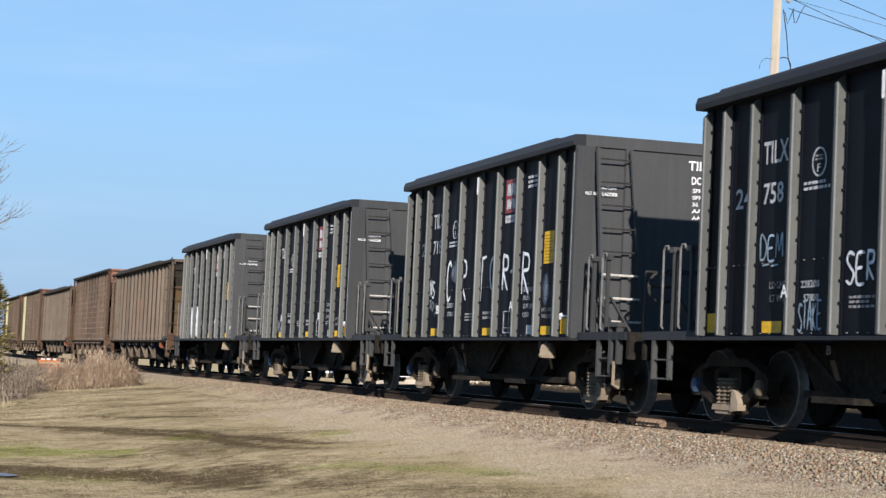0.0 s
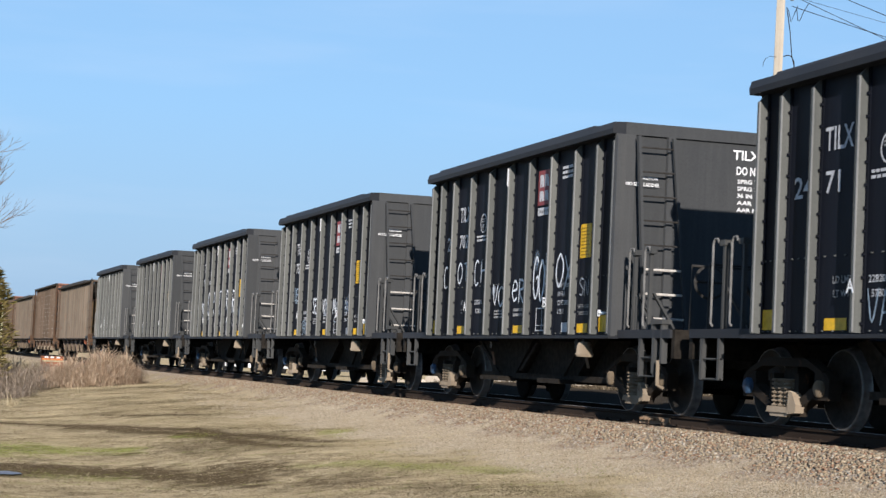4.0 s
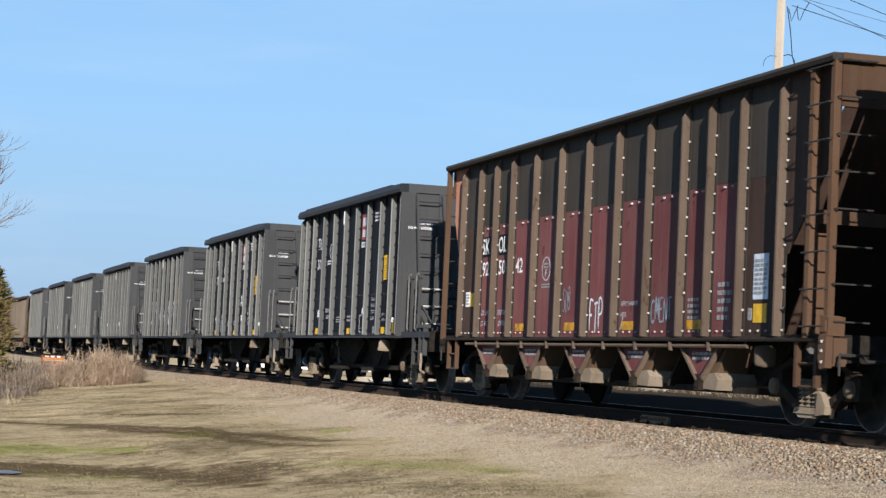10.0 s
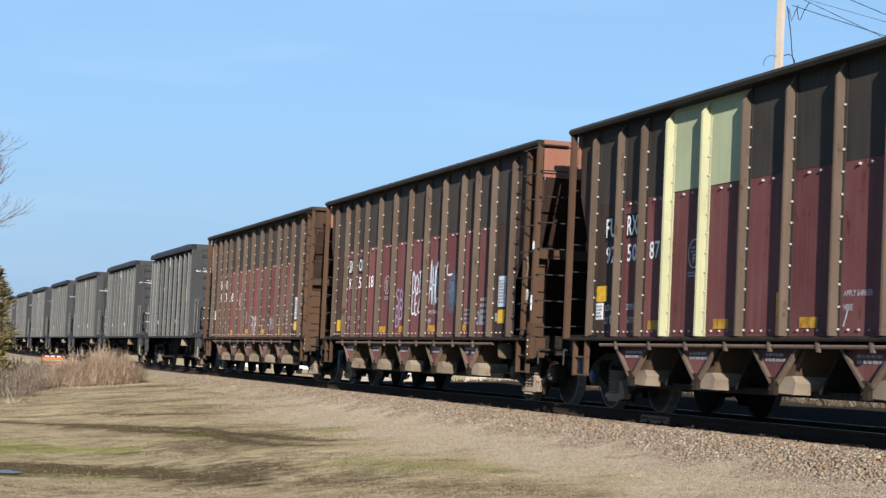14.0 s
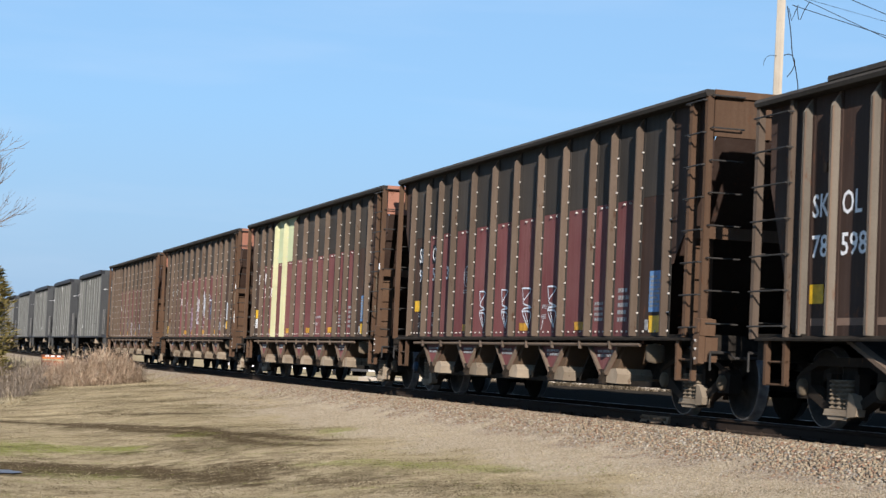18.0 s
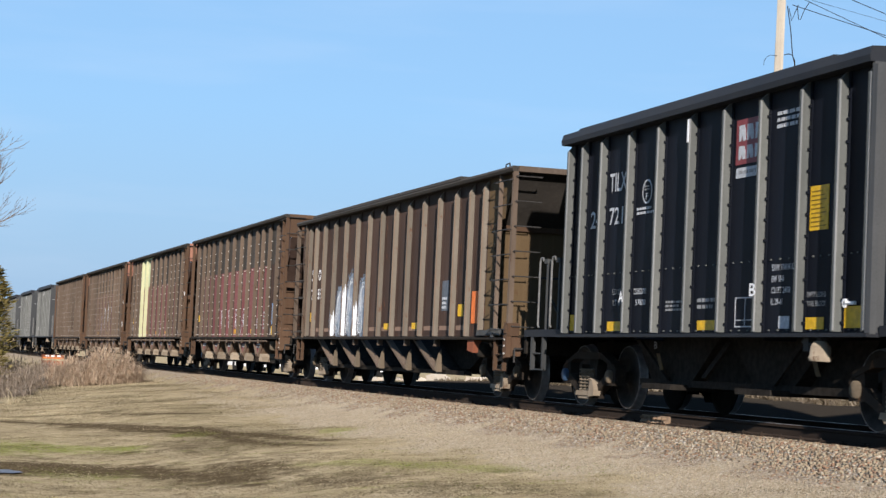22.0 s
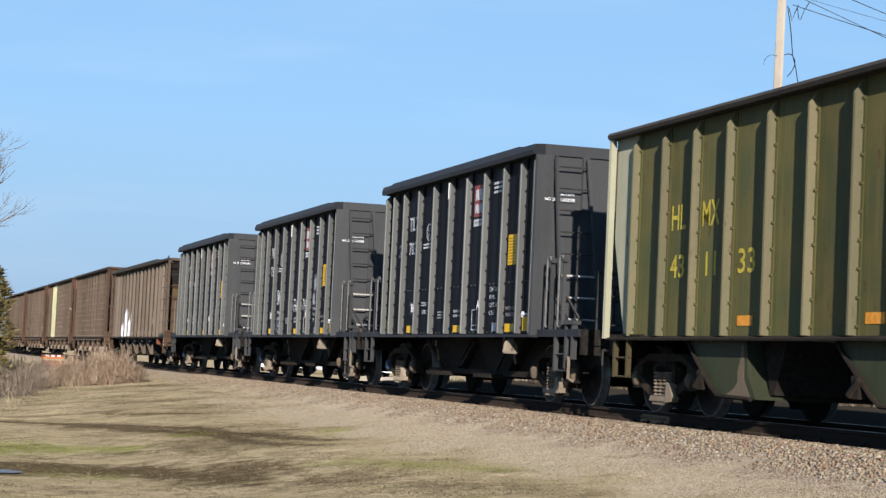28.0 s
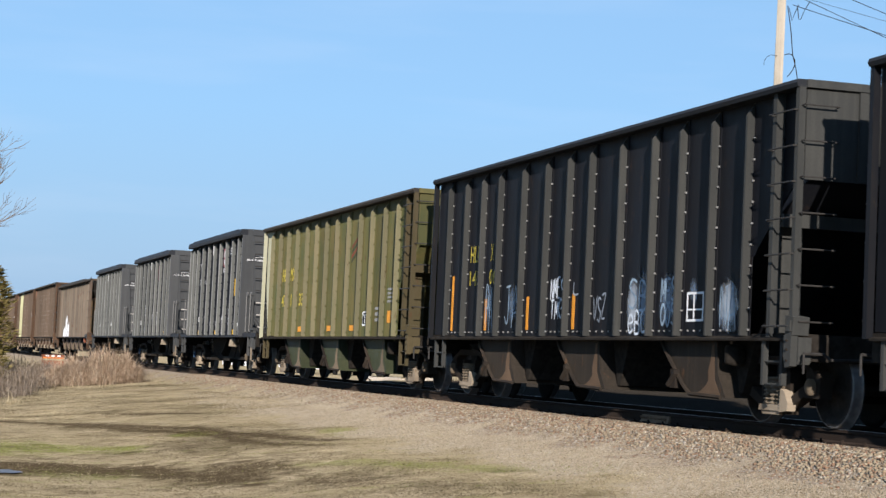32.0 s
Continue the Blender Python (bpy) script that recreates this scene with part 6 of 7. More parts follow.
m, nt, b = tree_of("dry_ground")
v = coords(nt, shift=False)
fine, mid, wide = noise_of(nt, v, 60, 6, 0.7), noise_of(nt, v, 4.5, 9, 0.80), noise_of(nt, v, 0.8, 5)
straw = ramp(nt, fine, [(0.25, (0.295, 0.240, 0.155)), (0.5, (0.405, 0.334, 0.214)), (0.78, (0.495, 0.420, 0.284))])
straw = mix(nt, ramp(nt, mid, [(0.42, (0, 0, 0)), (0.68, (0.70, 0.70, 0.70))]), straw, (0.220, 0.168, 0.098))
straw = mix(nt, ramp(nt, wide, [(0.4, (0, 0, 0)), (0.7, (0.6, 0.6, 0.6))]), straw, (0.26, 0.215, 0.115))


def attr(nt, name):
    n = nt.nodes.new("ShaderNodeAttribute")
    n.attribute_name = name
    return n.outputs["Fac"]


def patchy(nt, fac, fine):
    """Breaks the rim of a soil patch up with grain."""
    ad = nt.nodes.new("ShaderNodeMath")
    ad.operation = "MULTIPLY_ADD"
    nt.links.new(fine, ad.inputs[0])
    ad.inputs[1].default_value = 1.5
    nt.links.new(fac, ad.inputs[2])
    half = nt.nodes.new("ShaderNodeMath")
    half.operation = "MULTIPLY"
    half.inputs[1].default_value = 0.5
    nt.links.new(ad.outputs[0], half.inputs[0])
    return ramp(nt, half.outputs[0], [(0.46, (0, 0, 0)), (0.80, (0.9, 0.9, 0.9))])


gr = ramp(nt, fine, [(0.3, (0.150, 0.180, 0.038)), (0.7, (0.260, 0.265, 0.085))])
col = mix(nt, patchy(nt, attr(nt, "green"), mid), straw, gr)
col = mix(nt, patchy(nt, attr(nt, "mud"), mid), col, ramp(nt, fine, [(0.3, (0.036, 0.026, 0.015)), (0.7, (0.100, 0.072, 0.042))]))
vor = nt.nodes.new("ShaderNodeTexVoronoi")
vor.inputs["Scale"].default_value = 38
nt.links.new(v, vor.inputs["Vector"])
sepc = nt.nodes.new("ShaderNodeSeparateColor")
nt.links.new(vor.outputs["Color"], sepc.inputs[0])
soil = ramp(nt, sepc.outputs[1], [(0.0, (0.30, 0.242, 0.170)), (0.5, (0.40, 0.335, 0.242)), (0.9, (0.47, 0.400, 0.298)), (1.0, (0.58, 0.52, 0.43))])
col = mix(nt, patchy(nt, attr(nt, "dirt"), mid), col, soil)
stones = ramp(nt, sepc.outputs[0], [(0.0, (0.15, 0.122, 0.090)), (0.3, (0.25, 0.178, 0.130)), (0.55, (0.24, 0.202, 0.155)), (0.8, (0.33, 0.275, 0.205)), (1.0, (0.44, 0.40, 0.34))])
col = mix(nt, patchy(nt, attr(nt, "gravel"), mid), col, stones)
# near-black tone for oil and the train's shade together
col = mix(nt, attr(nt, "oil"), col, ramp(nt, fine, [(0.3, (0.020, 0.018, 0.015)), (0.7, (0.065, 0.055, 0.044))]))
nt.links.new(col, b.inputs["Base Color"])
b.inputs["Roughness"].default_value, b.inputs["Specular IOR Level"].default_value = 0.95, 0.0
b.inputs["Diffuse Roughness"].default_value = 0.5
bump(nt, b, fine, 0.5, 0.02)
GROUND = m
xs = steps((-400, -40, 10), (-40, -14, 12), (-14, 6, 160), (6, 40, 30), (40, 900, 16))
ys = steps((-300, 0, 10), (0, 14, 14), (14, 70, 330), (70, 140, 90), (140, 400, 30), (400, 4500, 12))
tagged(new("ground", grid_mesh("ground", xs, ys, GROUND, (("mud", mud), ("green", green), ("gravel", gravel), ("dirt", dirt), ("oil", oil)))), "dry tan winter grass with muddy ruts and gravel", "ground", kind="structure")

# ---------------------------------------------------------------- track
JOINT_RUST = paint("dusty_joint_iron", (0.20, 0.135, 0.09), (0.33, 0.26, 0.19), 0.85, 0.7, False)
JOINT_WOOD = paint("bleached_tie_timber", (0.30, 0.235, 0.165), (0.18, 0.135, 0.095), 0.9, 0.7, False)
track = tagged(new("track", None), "railway track on pale ballast with dark ties", "railway track", kind="structure")
prof = [(-0.07, -0.165), (0.07, -0.165), (0.07, -0.150), (0.012, -0.132), (0.012, -0.045), (0.036, -0.034), (0.036, -0.006), (0.024, 0.0), (-0.024, 0.0), (-0.036, -0.006), (-0.036, -0.034), (-0.012, -0.045), (-0.012, -0.132), (-0.07, -0.150)]
for x in (-0.7535, 0.7535):
    part("rail", Shape().run(-120, 420, [(x + p[0], p[1]) for p in prof]), RUST_STEEL, track, "rusty steel rail")
    part("rail_head", Shape().run(-120, 420, [(x - 0.026, 0.0), (x + 0.026, 0.0), (x + 0.024, 0.003), (x - 0.024, 0.003)]), TREAD, track, "polished running surface")
tie = Shape().box(-1.30, 1.30, -0.115, 0.115, -0.34, -0.17).mesh("tie", plain("creosoted_timber", (0.045, 0.034, 0.026), 0.9, 0, 0.5, 6))
rt = random.Random(4)
for i in range(260):
    ob = part("tie", tie, None, track, "", (rt.uniform(-0.04, 0.04), 8 + i * 0.5 + rt.uniform(-0.02, 0.02), rt.uniform(0.0, 0.015)))
    ob.rotation_euler = (0, 0, rt.uniform(-0.01, 0.01))
jb = part("joint_bar", Shape().run(23.86, 24.80, [(-0.835, -0.150), (-0.772, -0.150), (-0.766, -0.046), (-0.796, -0.046), (-0.806, -0.110)]), JOINT_RUST, track, "dusty rail joint bar with bolts")
for k in range(6):
    part("bolt", Shape().bar((-0.80, 23.96 + 0.148 * k, -0.082), (-0.86, 23.96 + 0.148 * k, -0.082), 0.022, 6), JOINT_RUST, jb)
part("tie", Shape().box(-1.52, -0.85, 24.0, 24.24, -0.33, -0.165).box(-1.50, -0.86, 24.46, 24.70, -0.33, -0.170), JOINT_WOOD, track, "bleached tie ends beside the joint")
plate_me = Shape().box(-0.13, 0.13, -0.09, 0.09, -0.172, -0.150).bar((0.1, 0.06, -0.15), (0.1, 0.06, -0.125), 0.015).bar((-0.1, -0.06, -0.15), (-0.1, -0.06, -0.125), 0.015).mesh("tie_plate", RUST_STEEL)
for i in range(110):
    part("tie_plate", plate_me, None, track, "", (-0.7535, 12 + i * 0.5, 0.012))


# ---------------------------------------------------------------- loose stones, grass and weeds
def scatter(name, label, category, pts, make, material):
    """One joined mesh of many small pieces: make(rng, n) gives their corners about 0 and their faces."""
    verts, faces = make
    n, k = len(pts["p"]), len(verts[0])
    kind = pts["kind"]
    base = np.array(verts)[kind]
    c, s = np.cos(pts["turn"])[:, None], np.sin(pts["turn"])[:, None]
    sc = pts["size"][:, None, :]
    b0 = base * sc
    out = np.stack([b0[..., 0] * c - b0[..., 1] * s, b0[..., 0] * s + b0[..., 1] * c, b0[..., 2]], -1) + pts["p"][:, None, :]
    me = bpy.data.meshes.new(name)
    me.vertices.add(n * k)
    me.vertices.foreach_set("co", out.ravel())
    fc = np.array(faces)
    q = (fc[None] + (np.arange(n) * k)[:, None, None]).reshape(-1, fc.shape[1])
    me.loops.add(q.size)
    me.loops.foreach_set("vertex_index", q.ravel())
    me.polygons.add(len(q))
    me.polygons.foreach_set("loop_start", np.arange(len(q)) * fc.shape[1])
    me.update()
    me.materials.append(material)
    return tagged(new(name, me), label, category, kind="stuff")


def island_tint(name, stops, rough=0.9, speck=(0.20, 0.16, 0.13), drift=0.0):
    m, nt, b = tree_of(name)
    g = nt.nodes.new("ShaderNodeNewGeometry")
    c = ramp(nt, g.outputs["Random Per Island"], stops)
    n = noise_of(nt, coords(nt, shift=False), 70, 3)
    nt.links.new(mix(nt, ramp(nt, n, [(0.35, (0, 0, 0)), (0.75, (0.4, 0.4, 0.4))]), c, speck), b.inputs["Base Color"])
    if drift:
        # broad patches of older and fresher growth
        vec = coords(nt, shift=False)
        last = b.inputs["Base Color"].links[0].from_socket
        for size, k in ((0.45, 1.0), (2.3, 0.8)):
            lo, hi = 1 - drift * k, 1 + 0.7 * drift * k
            last = mix(nt, 1.0, last, ramp(nt, noise_of(nt, vec, size, 4), [(0.36, (lo, lo * 0.98, lo * 0.92)), (0.66, (hi, hi, hi))]), "MULTIPLY")
        nt.links.new(last, b.inputs["Base Color"])
    b.inputs["Roughness"].default_value, b.inputs["Specular IOR Level"].default_value = rough, 0.0
    return m


rng = np.random.RandomState(7)
# stones darkened for oil and for the shade under and behind the cars
OILY_SHADE = island_tint("oil_stained_stone", [(0.0, (0.014, 0.012, 0.010)), (0.6, (0.035, 0.030, 0.025)), (1.0, (0.09, 0.076, 0.062))], 0.9, (0.02, 0.017, 0.014))
# ballast stones: crushed rock with eight corners
stone_v = []
for k in range(10):
    r = np.random.RandomState(100 + k)
    stone_v.append(np.array([(x, y, z) for x in (-.5, .5) for y in (-.5, .5) for z in (-.5, .5)]) * r.uniform(0.55, 1.15, (8, 3)))
stone_f = [(0, 1, 3, 2), (4, 6, 7, 5), (0, 4, 5, 1), (2, 3, 7, 6), (0, 2, 6, 4), (1, 5, 7, 3)]


def place_on_ground(n, x0, x1, y0, y1, keep, power=1.0):
    x = rng.uniform(x0, x1, n)
    y = y0 + (y1 - y0) * rng.uniform(0, 1, n) ** power
    ok = rng.uniform(0, 1, n) < keep(x, y)
    x, y = x[ok], y[ok]
    return x, y, ground_height(x, y)


BALLAST = island_tint("crushed_stone", [(0.0, (0.13, 0.104, 0.078)), (0.16, (0.29, 0.165, 0.108)), (0.32, (0.23, 0.194, 0.142)), (0.5, (0.35, 0.262, 0.176)), (0.68, (0.32, 0.270, 0.188)), (0.88, (0.38, 0.322, 0.232)), (0.96, (0.50, 0.45, 0.37)), (1.0, (0.22, 0.21, 0.195))], 0.9, (0.21, 0.165, 0.115))
x, y, z = place_on_ground(105000, -4.4, -1.05, 13, 60, lambda x, y: gravel(x, y) ** 1.5 * (0.14 + 0.86 * ease(-2.6, -1.5, x)), 1.6)
sz = rng.uniform(0.5, 1.0, len(x)) ** 1.6 * 0.042 * (1 - 0.5 * ease(-1.9, -3.0, x))
scatter("ballast_stones", "pale crushed-stone ballast beside the rail", "gravel", dict(p=np.stack([x, y, z + 0.006], -1), turn=rng.uniform(0, 6.28, len(x)), kind=rng.randint(0, 10, len(x)), size=np.stack([sz, sz * rng.uniform(.7, 1.2, len(x)), sz * rng.uniform(.5, .9, len(x))], -1)), (stone_v, stone_f), BALLAST)
x, y, z = place_on_ground(60000, -5.6, -1.6, 14, 55, lambda x, y: dirt(x, y) * (1 - gravel(x, y)) * (0.35 + 0.65 * ease(-4.6, -3.0, x)), 1.5)
sz = rng.uniform(0.006, 0.018, len(x))
scatter("pebbles", "small pebbles and clods in the bare dirt", "pebbles", dict(p=np.stack([x, y, z + 0.003], -1), turn=rng.uniform(0, 6.28, len(x)), kind=rng.randint(0, 10, len(x)), size=np.stack([sz, sz, sz * .8], -1)), (stone_v, stone_f), island_tint("dirt_clods", [(0.0, (0.26, 0.208, 0.142)), (0.5, (0.36, 0.300, 0.215)), (1.0, (0.48, 0.42, 0.33))], 0.9, (0.29, 0.235, 0.165)))
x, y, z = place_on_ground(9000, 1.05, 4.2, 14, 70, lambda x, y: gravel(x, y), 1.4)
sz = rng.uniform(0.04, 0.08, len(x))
scatter("ballast_stones", "crushed-stone ballast on the shaded side", "gravel", dict(p=np.stack([x, y, z + 0.006], -1), turn=rng.uniform(0, 6.28, len(x)), kind=rng.randint(0, 10, len(x)), size=np.stack([sz, sz, sz * .7], -1)), (stone_v, stone_f), OILY_SHADE)
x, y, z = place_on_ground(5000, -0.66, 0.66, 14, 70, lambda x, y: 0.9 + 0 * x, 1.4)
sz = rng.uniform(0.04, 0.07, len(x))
scatter("ballast_stones", "dark crushed stone between the rails", "gravel", dict(p=np.stack([x, y, z + 0.012], -1), turn=rng.uniform(0, 6.28, len(x)), kind=rng.randint(0, 10, len(x)), size=np.stack([sz, sz, sz * .7], -1)), (stone_v, stone_f), OILY_SHADE)

# short dry turf: tufts of five bent blades
tuft_v = []
for k in range(8):
    r = np.random.RandomState(200 + k)
    vs = []
    for j in range(4):
        th, ln = r.uniform(0, 6.28), r.uniform(0.6, 1.1)
        dx, dy = np.cos(th), np.sin(th)
        wx, wy = -dy * 0.09, dx * 0.09
        ox, oy = r.uniform(-.3, .3, 2)
        vs += [(ox - wx, oy - wy, -0.05), (ox + wx, oy + wy, -0.05), (ox + dx * .6 * ln, oy + dy * .6 * ln, .85 * ln)]
    tuft_v.append(np.array(vs))
tuft_f = []
for j in range(4):
    tuft_f.append((3 * j, 3 * j + 1, 3 * j + 2))
STRAW = island_tint("dry_grass_blades", [(0.0, (0.22, 0.172, 0.108)), (0.3, (0.33, 0.272, 0.182)), (0.6, (0.40, 0.338, 0.230)), (0.9, (0.49, 0.415, 0.278)), (1.0, (0.32, 0.295, 0.145))], 0.9, (0.26, 0.208, 0.122), 0.50)
MUDDY = island_tint("muddy_grass_blades", [(0.0, (0.036, 0.028, 0.016)), (0.45, (0.085, 0.062, 0.036)), (0.75, (0.130, 0.105, 0.050)), (1.0, (0.24, 0.19, 0.12))], 0.9, (0.07, 0.052, 0.031), 0.35)
FRESH = island_tint("green_grass_blades", [(0.0, (0.12, 0.155, 0.028)), (0.5, (0.185, 0.210, 0.046)), (1.0, (0.29, 0.265, 0.10))], 0.9, (0.16, 0.17, 0.05))


FAR_STRAW = island_tint("grey_dead_grass", [(0.0, (0.08, 0.062, 0.042)), (0.5, (0.15, 0.118, 0.080)), (1.0, (0.26, 0.21, 0.15))], 0.9, (0.12, 0.095, 0.065))


def turf(name, label, n, keep, lo, hi, material, box, power):
    x, y, z = place_on_ground(n, *box, keep, power)
    sz = rng.uniform(lo, hi, len(x))
    scatter(name, label, "grass", dict(p=np.stack([x, y, z], -1), turn=rng.uniform(0, 6.28, len(x)), kind=rng.randint(0, 8, len(x)), size=np.stack([sz * 1.3, sz * 1.3, sz * rng.uniform(.45, .95, len(x))], -1)), (tuft_v, tuft_f), material)


turf("muddy_grass", "dark trampled grass in the muddy ruts", 110000, lambda x, y: (x > -11.6 + 0.055 * y) * np.clip(mud(x, y), 0.10 * (1 - gravel(x, y)), 1), 0.011, 0.024, MUDDY, (-13, -3.0, 18, 46), 1.1)
turf("dry_grass", "short dry tan winter grass", 620000, lambda x, y: (x > -11.6 + 0.055 * y) * (1 - 0.93 * gravel(x, y)) * (1 - 0.72 * dirt(x, y)) * (1 - 0.84 * mud(x, y)) * (1 - 0.7 * green(x, y)) * np.clip(0.75 + 0.4 * wave(x, y, 41, 1.3), 0.15, 1), 0.011, 0.024, STRAW, (-11, -1.6, 15, 75), 1.4)
turf("green_grass", "small green patches in the dry turf", 45000, lambda x, y: green(x, y), 0.012, 0.026, FRESH, (-13, -2.0, 18, 40), 1.2)
turf("mound_grass", "longer pale grass on the low bank", 110000, lambda x, y: (x > -11.6 + 0.055 * y) * np.clip(0.6 + wave(x, y, 43, 4.0), 0.2, 1) * (1 - 0.8 * gravel(x, y)), 0.022, 0.055, STRAW, (-10, -1.7, 38, 105), 1.0)
turf("far_grass", "dry grass beyond the track", 14000, lambda x, y: 0.8 + 0 * x, 0.08, 0.22, FAR_STRAW, (5.2, 26, 20, 56), 1.0)
# puddle
pd = Shape().add([(-9.68 + 0.26 * math.cos(i / 18 * 6.283) * (1 + 0.22 * math.sin(3 * i)), 23.35 + 0.34 * math.sin(i / 18 * 6.283) * (1 + 0.2 * math.cos(2 * i)), 0) for i in range(18)], [tuple(range(18))])
m, nt, b = tree_of("standing_water")
b.inputs["Base Color"].default_value, b.inputs["Roughness"].default_value = (0.26, 0.27, 0.28, 1), 0.55
b.inputs["Specular IOR Level"].default_value = 0.15
pz = float(ground_height(np.array([-9.55]), np.array([23.2]))[0]) + 0.022
tagged(part("puddle", pd, m, None, "", (0, 0, pz)), "small puddle of standing water in the mud", "puddle", kind="structure")


def blade(shape, base, lean, length, width, droop, rnd):
    """One long arching blade or stalk of four segments."""
    p, d = Vector(base), Vector((lean[0], lean[1], 1)).normalized()
    side = Vector((-d.y, d.x, 0)) if abs(d.x) + abs(d.y) > 1e-3 else Vector((1, 0, 0))
    side = (side.normalized() + Vector((rnd.uniform(-.4, .4), rnd.uniform(-.4, .4), 0))).normalized()
    vs = []
    for i in range(5):
        w = width * (1 - i / 4.3)
        vs += [p - side * w, p + side * w]
        p = p + d * (length / 4)
        d = (d + Vector((lean[0] * droop, lean[1] * droop, -0.42 * droop))).normalized()
    shape.add(vs, [(2 * i, 2 * i + 1, 2 * i + 3, 2 * i + 2) for i in range(4)])


def gz(x, y):
    return float(ground_height(np.array([float(x)]), np.array([float(y)]))[0])


def reed_clump(cx, cy, rx, ry, n, h, seed, material, label, name="reed_clump"):
    rnd = random.Random(seed)
    root = new(name, None)
    root.location = (cx, cy, gz(cx, cy))
    for half in range(3):
        s = Shape()
        for i in range(n // 3):
            th, r = rnd.uniform(0, 6.28), rnd.random() ** 0.6
            x, y = rx * r * math.cos(th), ry * r * math.sin(th)
            ln = h * rnd.uniform(0.45, 1.1) * (1 - 0.35 * r)
            lift = 0.0
            if h > 1.4:        # the tall reeds are a tangle of broken stalks
                lift, ln = rnd.random() * 0.48 * h * (1 - 0.7 * r), ln * 0.5
            blade(s, (x, y, gz(cx + x, cy + y) - gz(cx, cy) - 0.03 + lift), (math.cos(th) * rnd.uniform(0, .6) + rnd.uniform(-.55, .55), math.sin(th) * rnd.uniform(0, .6) + rnd.uniform(-.55, .55)), ln, rnd.uniform(0.005, 0.013), rnd.uniform(0.6, 2.6), rnd)
        part("foliage", s, material, root)
    return tagged(root, label, "weeds")


REED = island_tint("dead_reed", [(0.0, (0.27, 0.185, 0.125)), (0.4, (0.43, 0.315, 0.220)), (0.8, (0.56, 0.435, 0.315)), (1.0, (0.68, 0.56, 0.42))], 0.9, (0.40, 0.30, 0.21))
WEED = island_tint("dead_weed", [(0.0, (0.15, 0.115, 0.085)), (0.5, (0.25, 0.198, 0.150)), (1.0, (0.38, 0.315, 0.245))], 0.9, (0.20, 0.157, 0.118))
reed_clump(-4.25, 60.0, 1.25, 0.9, 4200, 2.2, 1, REED, "clump of dead arching reddish-tan reeds on the bank")
reed_clump(-3.50, 60.6, 0.60, 0.7, 1800, 1.9, 2, REED, "clump of dead arching reddish-tan reeds by the track")
reed_clump(-5.15, 60.6, 1.0, 0.7, 2400, 1.95, 3, REED, "low dead reeds at the clump's edge")
for k, (x, y, h, n) in enumerate(((-7.6, 55.0, 1.0, 260), (-6.8, 58.0, 1.2, 300), (-5.9, 62.0, 1.1, 300), (-7.0, 63.0, 1.4, 300), (-8.3, 60.0, 1.3, 260), (-5.2, 68.0, 1.2, 280), (-6.2, 70.0, 1.4, 280), (-8.6, 56.0, 1.0, 200))):
    reed_clump(x, y, 0.8, 1.2, int(n * 2.6), h * 1.35, 20 + k, WEED, "stand of grey-brown dead winter weeds", "weeds")
for k, (x, y, h) in enumerate(((-7.3, 60.5, 1.65), (-6.7, 62.5, 1.75), (-6.1, 64.0, 1.7), (-5.6, 66.0, 1.6), (-6.9, 66.0, 1.8))):
    reed_clump(x, y, 0.75, 0.8, 480, h, 70 + k, WEED, "stand of tall thin grey-brown weeds", "weeds")
PALE = island_tint("pale_stalks", [(0.0, (0.42, 0.34, 0.2)), (1.0, (0.62, 0.53, 0.36))])
reed_clump(-7.75, 48.5, 0.16, 0.2, 75, 1.0, 41, PALE, "small tuft of pale straw stalks", "grass_tuft")

# ---------------------------------------------------------------- orange box by the weeds
bx = new("equipment_box", None)
ORANGE = paint("weathered_orange", (0.34, 0.10, 0.045), (0.27, 0.135, 0.085), 0.7, 0.7)
BRIGHT_ORANGE = plain("orange_band", (0.62, 0.20, 0.045), 0.6, 0, 0.2)
part("body", Shape().box(-0.48, 0.48, -0.3, 0.3, 0.0, 0.50).box(-0.44, 0.44, -0.33, -0.3, 0.05, 0.30), ORANGE, bx)
part("lid", Shape().box(-0.51, 0.51, -0.33, 0.33, 0.50, 0.62), ORANGE, bx)
part("band", Shape().box(-0.49, 0.49, -0.335, -0.331, 0.44, 0.50), BRIGHT_ORANGE, bx, "bright orange band")
part("stripe", Shape().box(-0.48, 0.48, -0.336, -0.331, 0.36, 0.42), PALE_YELLOW, bx, "pale yellow stripe")
for x in (-0.36, -0.10, 0.18):
    part("sticker", Shape().box(x, x + 0.16, -0.337, -0.333, 0.53, 0.60), WHITE, bx, "white sticker")
bx.location, bx.scale = (-4.70, 72.0, gz(-4.75, 72.5) + 0.36), (0.80, 0.80, 0.80)
for sx in (-0.4, 0.4):
    part("leg", Shape().box(sx - 0.04, sx + 0.04, -0.05, 0.05, -0.60, 0.0), ORANGE, bx)
reed_clump(-4.45, 71.0, 0.5, 0.35, 260, 0.75, 61, REED, "low dead reeds before the orange box")
reed_clump(-5.0, 70.8, 0.4, 0.3, 120, 0.6, 62, WEED, "thin grey weeds before the orange box", "weeds")
tagged(bx, "weathered orange equipment box with pale stripe in weeds", "box")

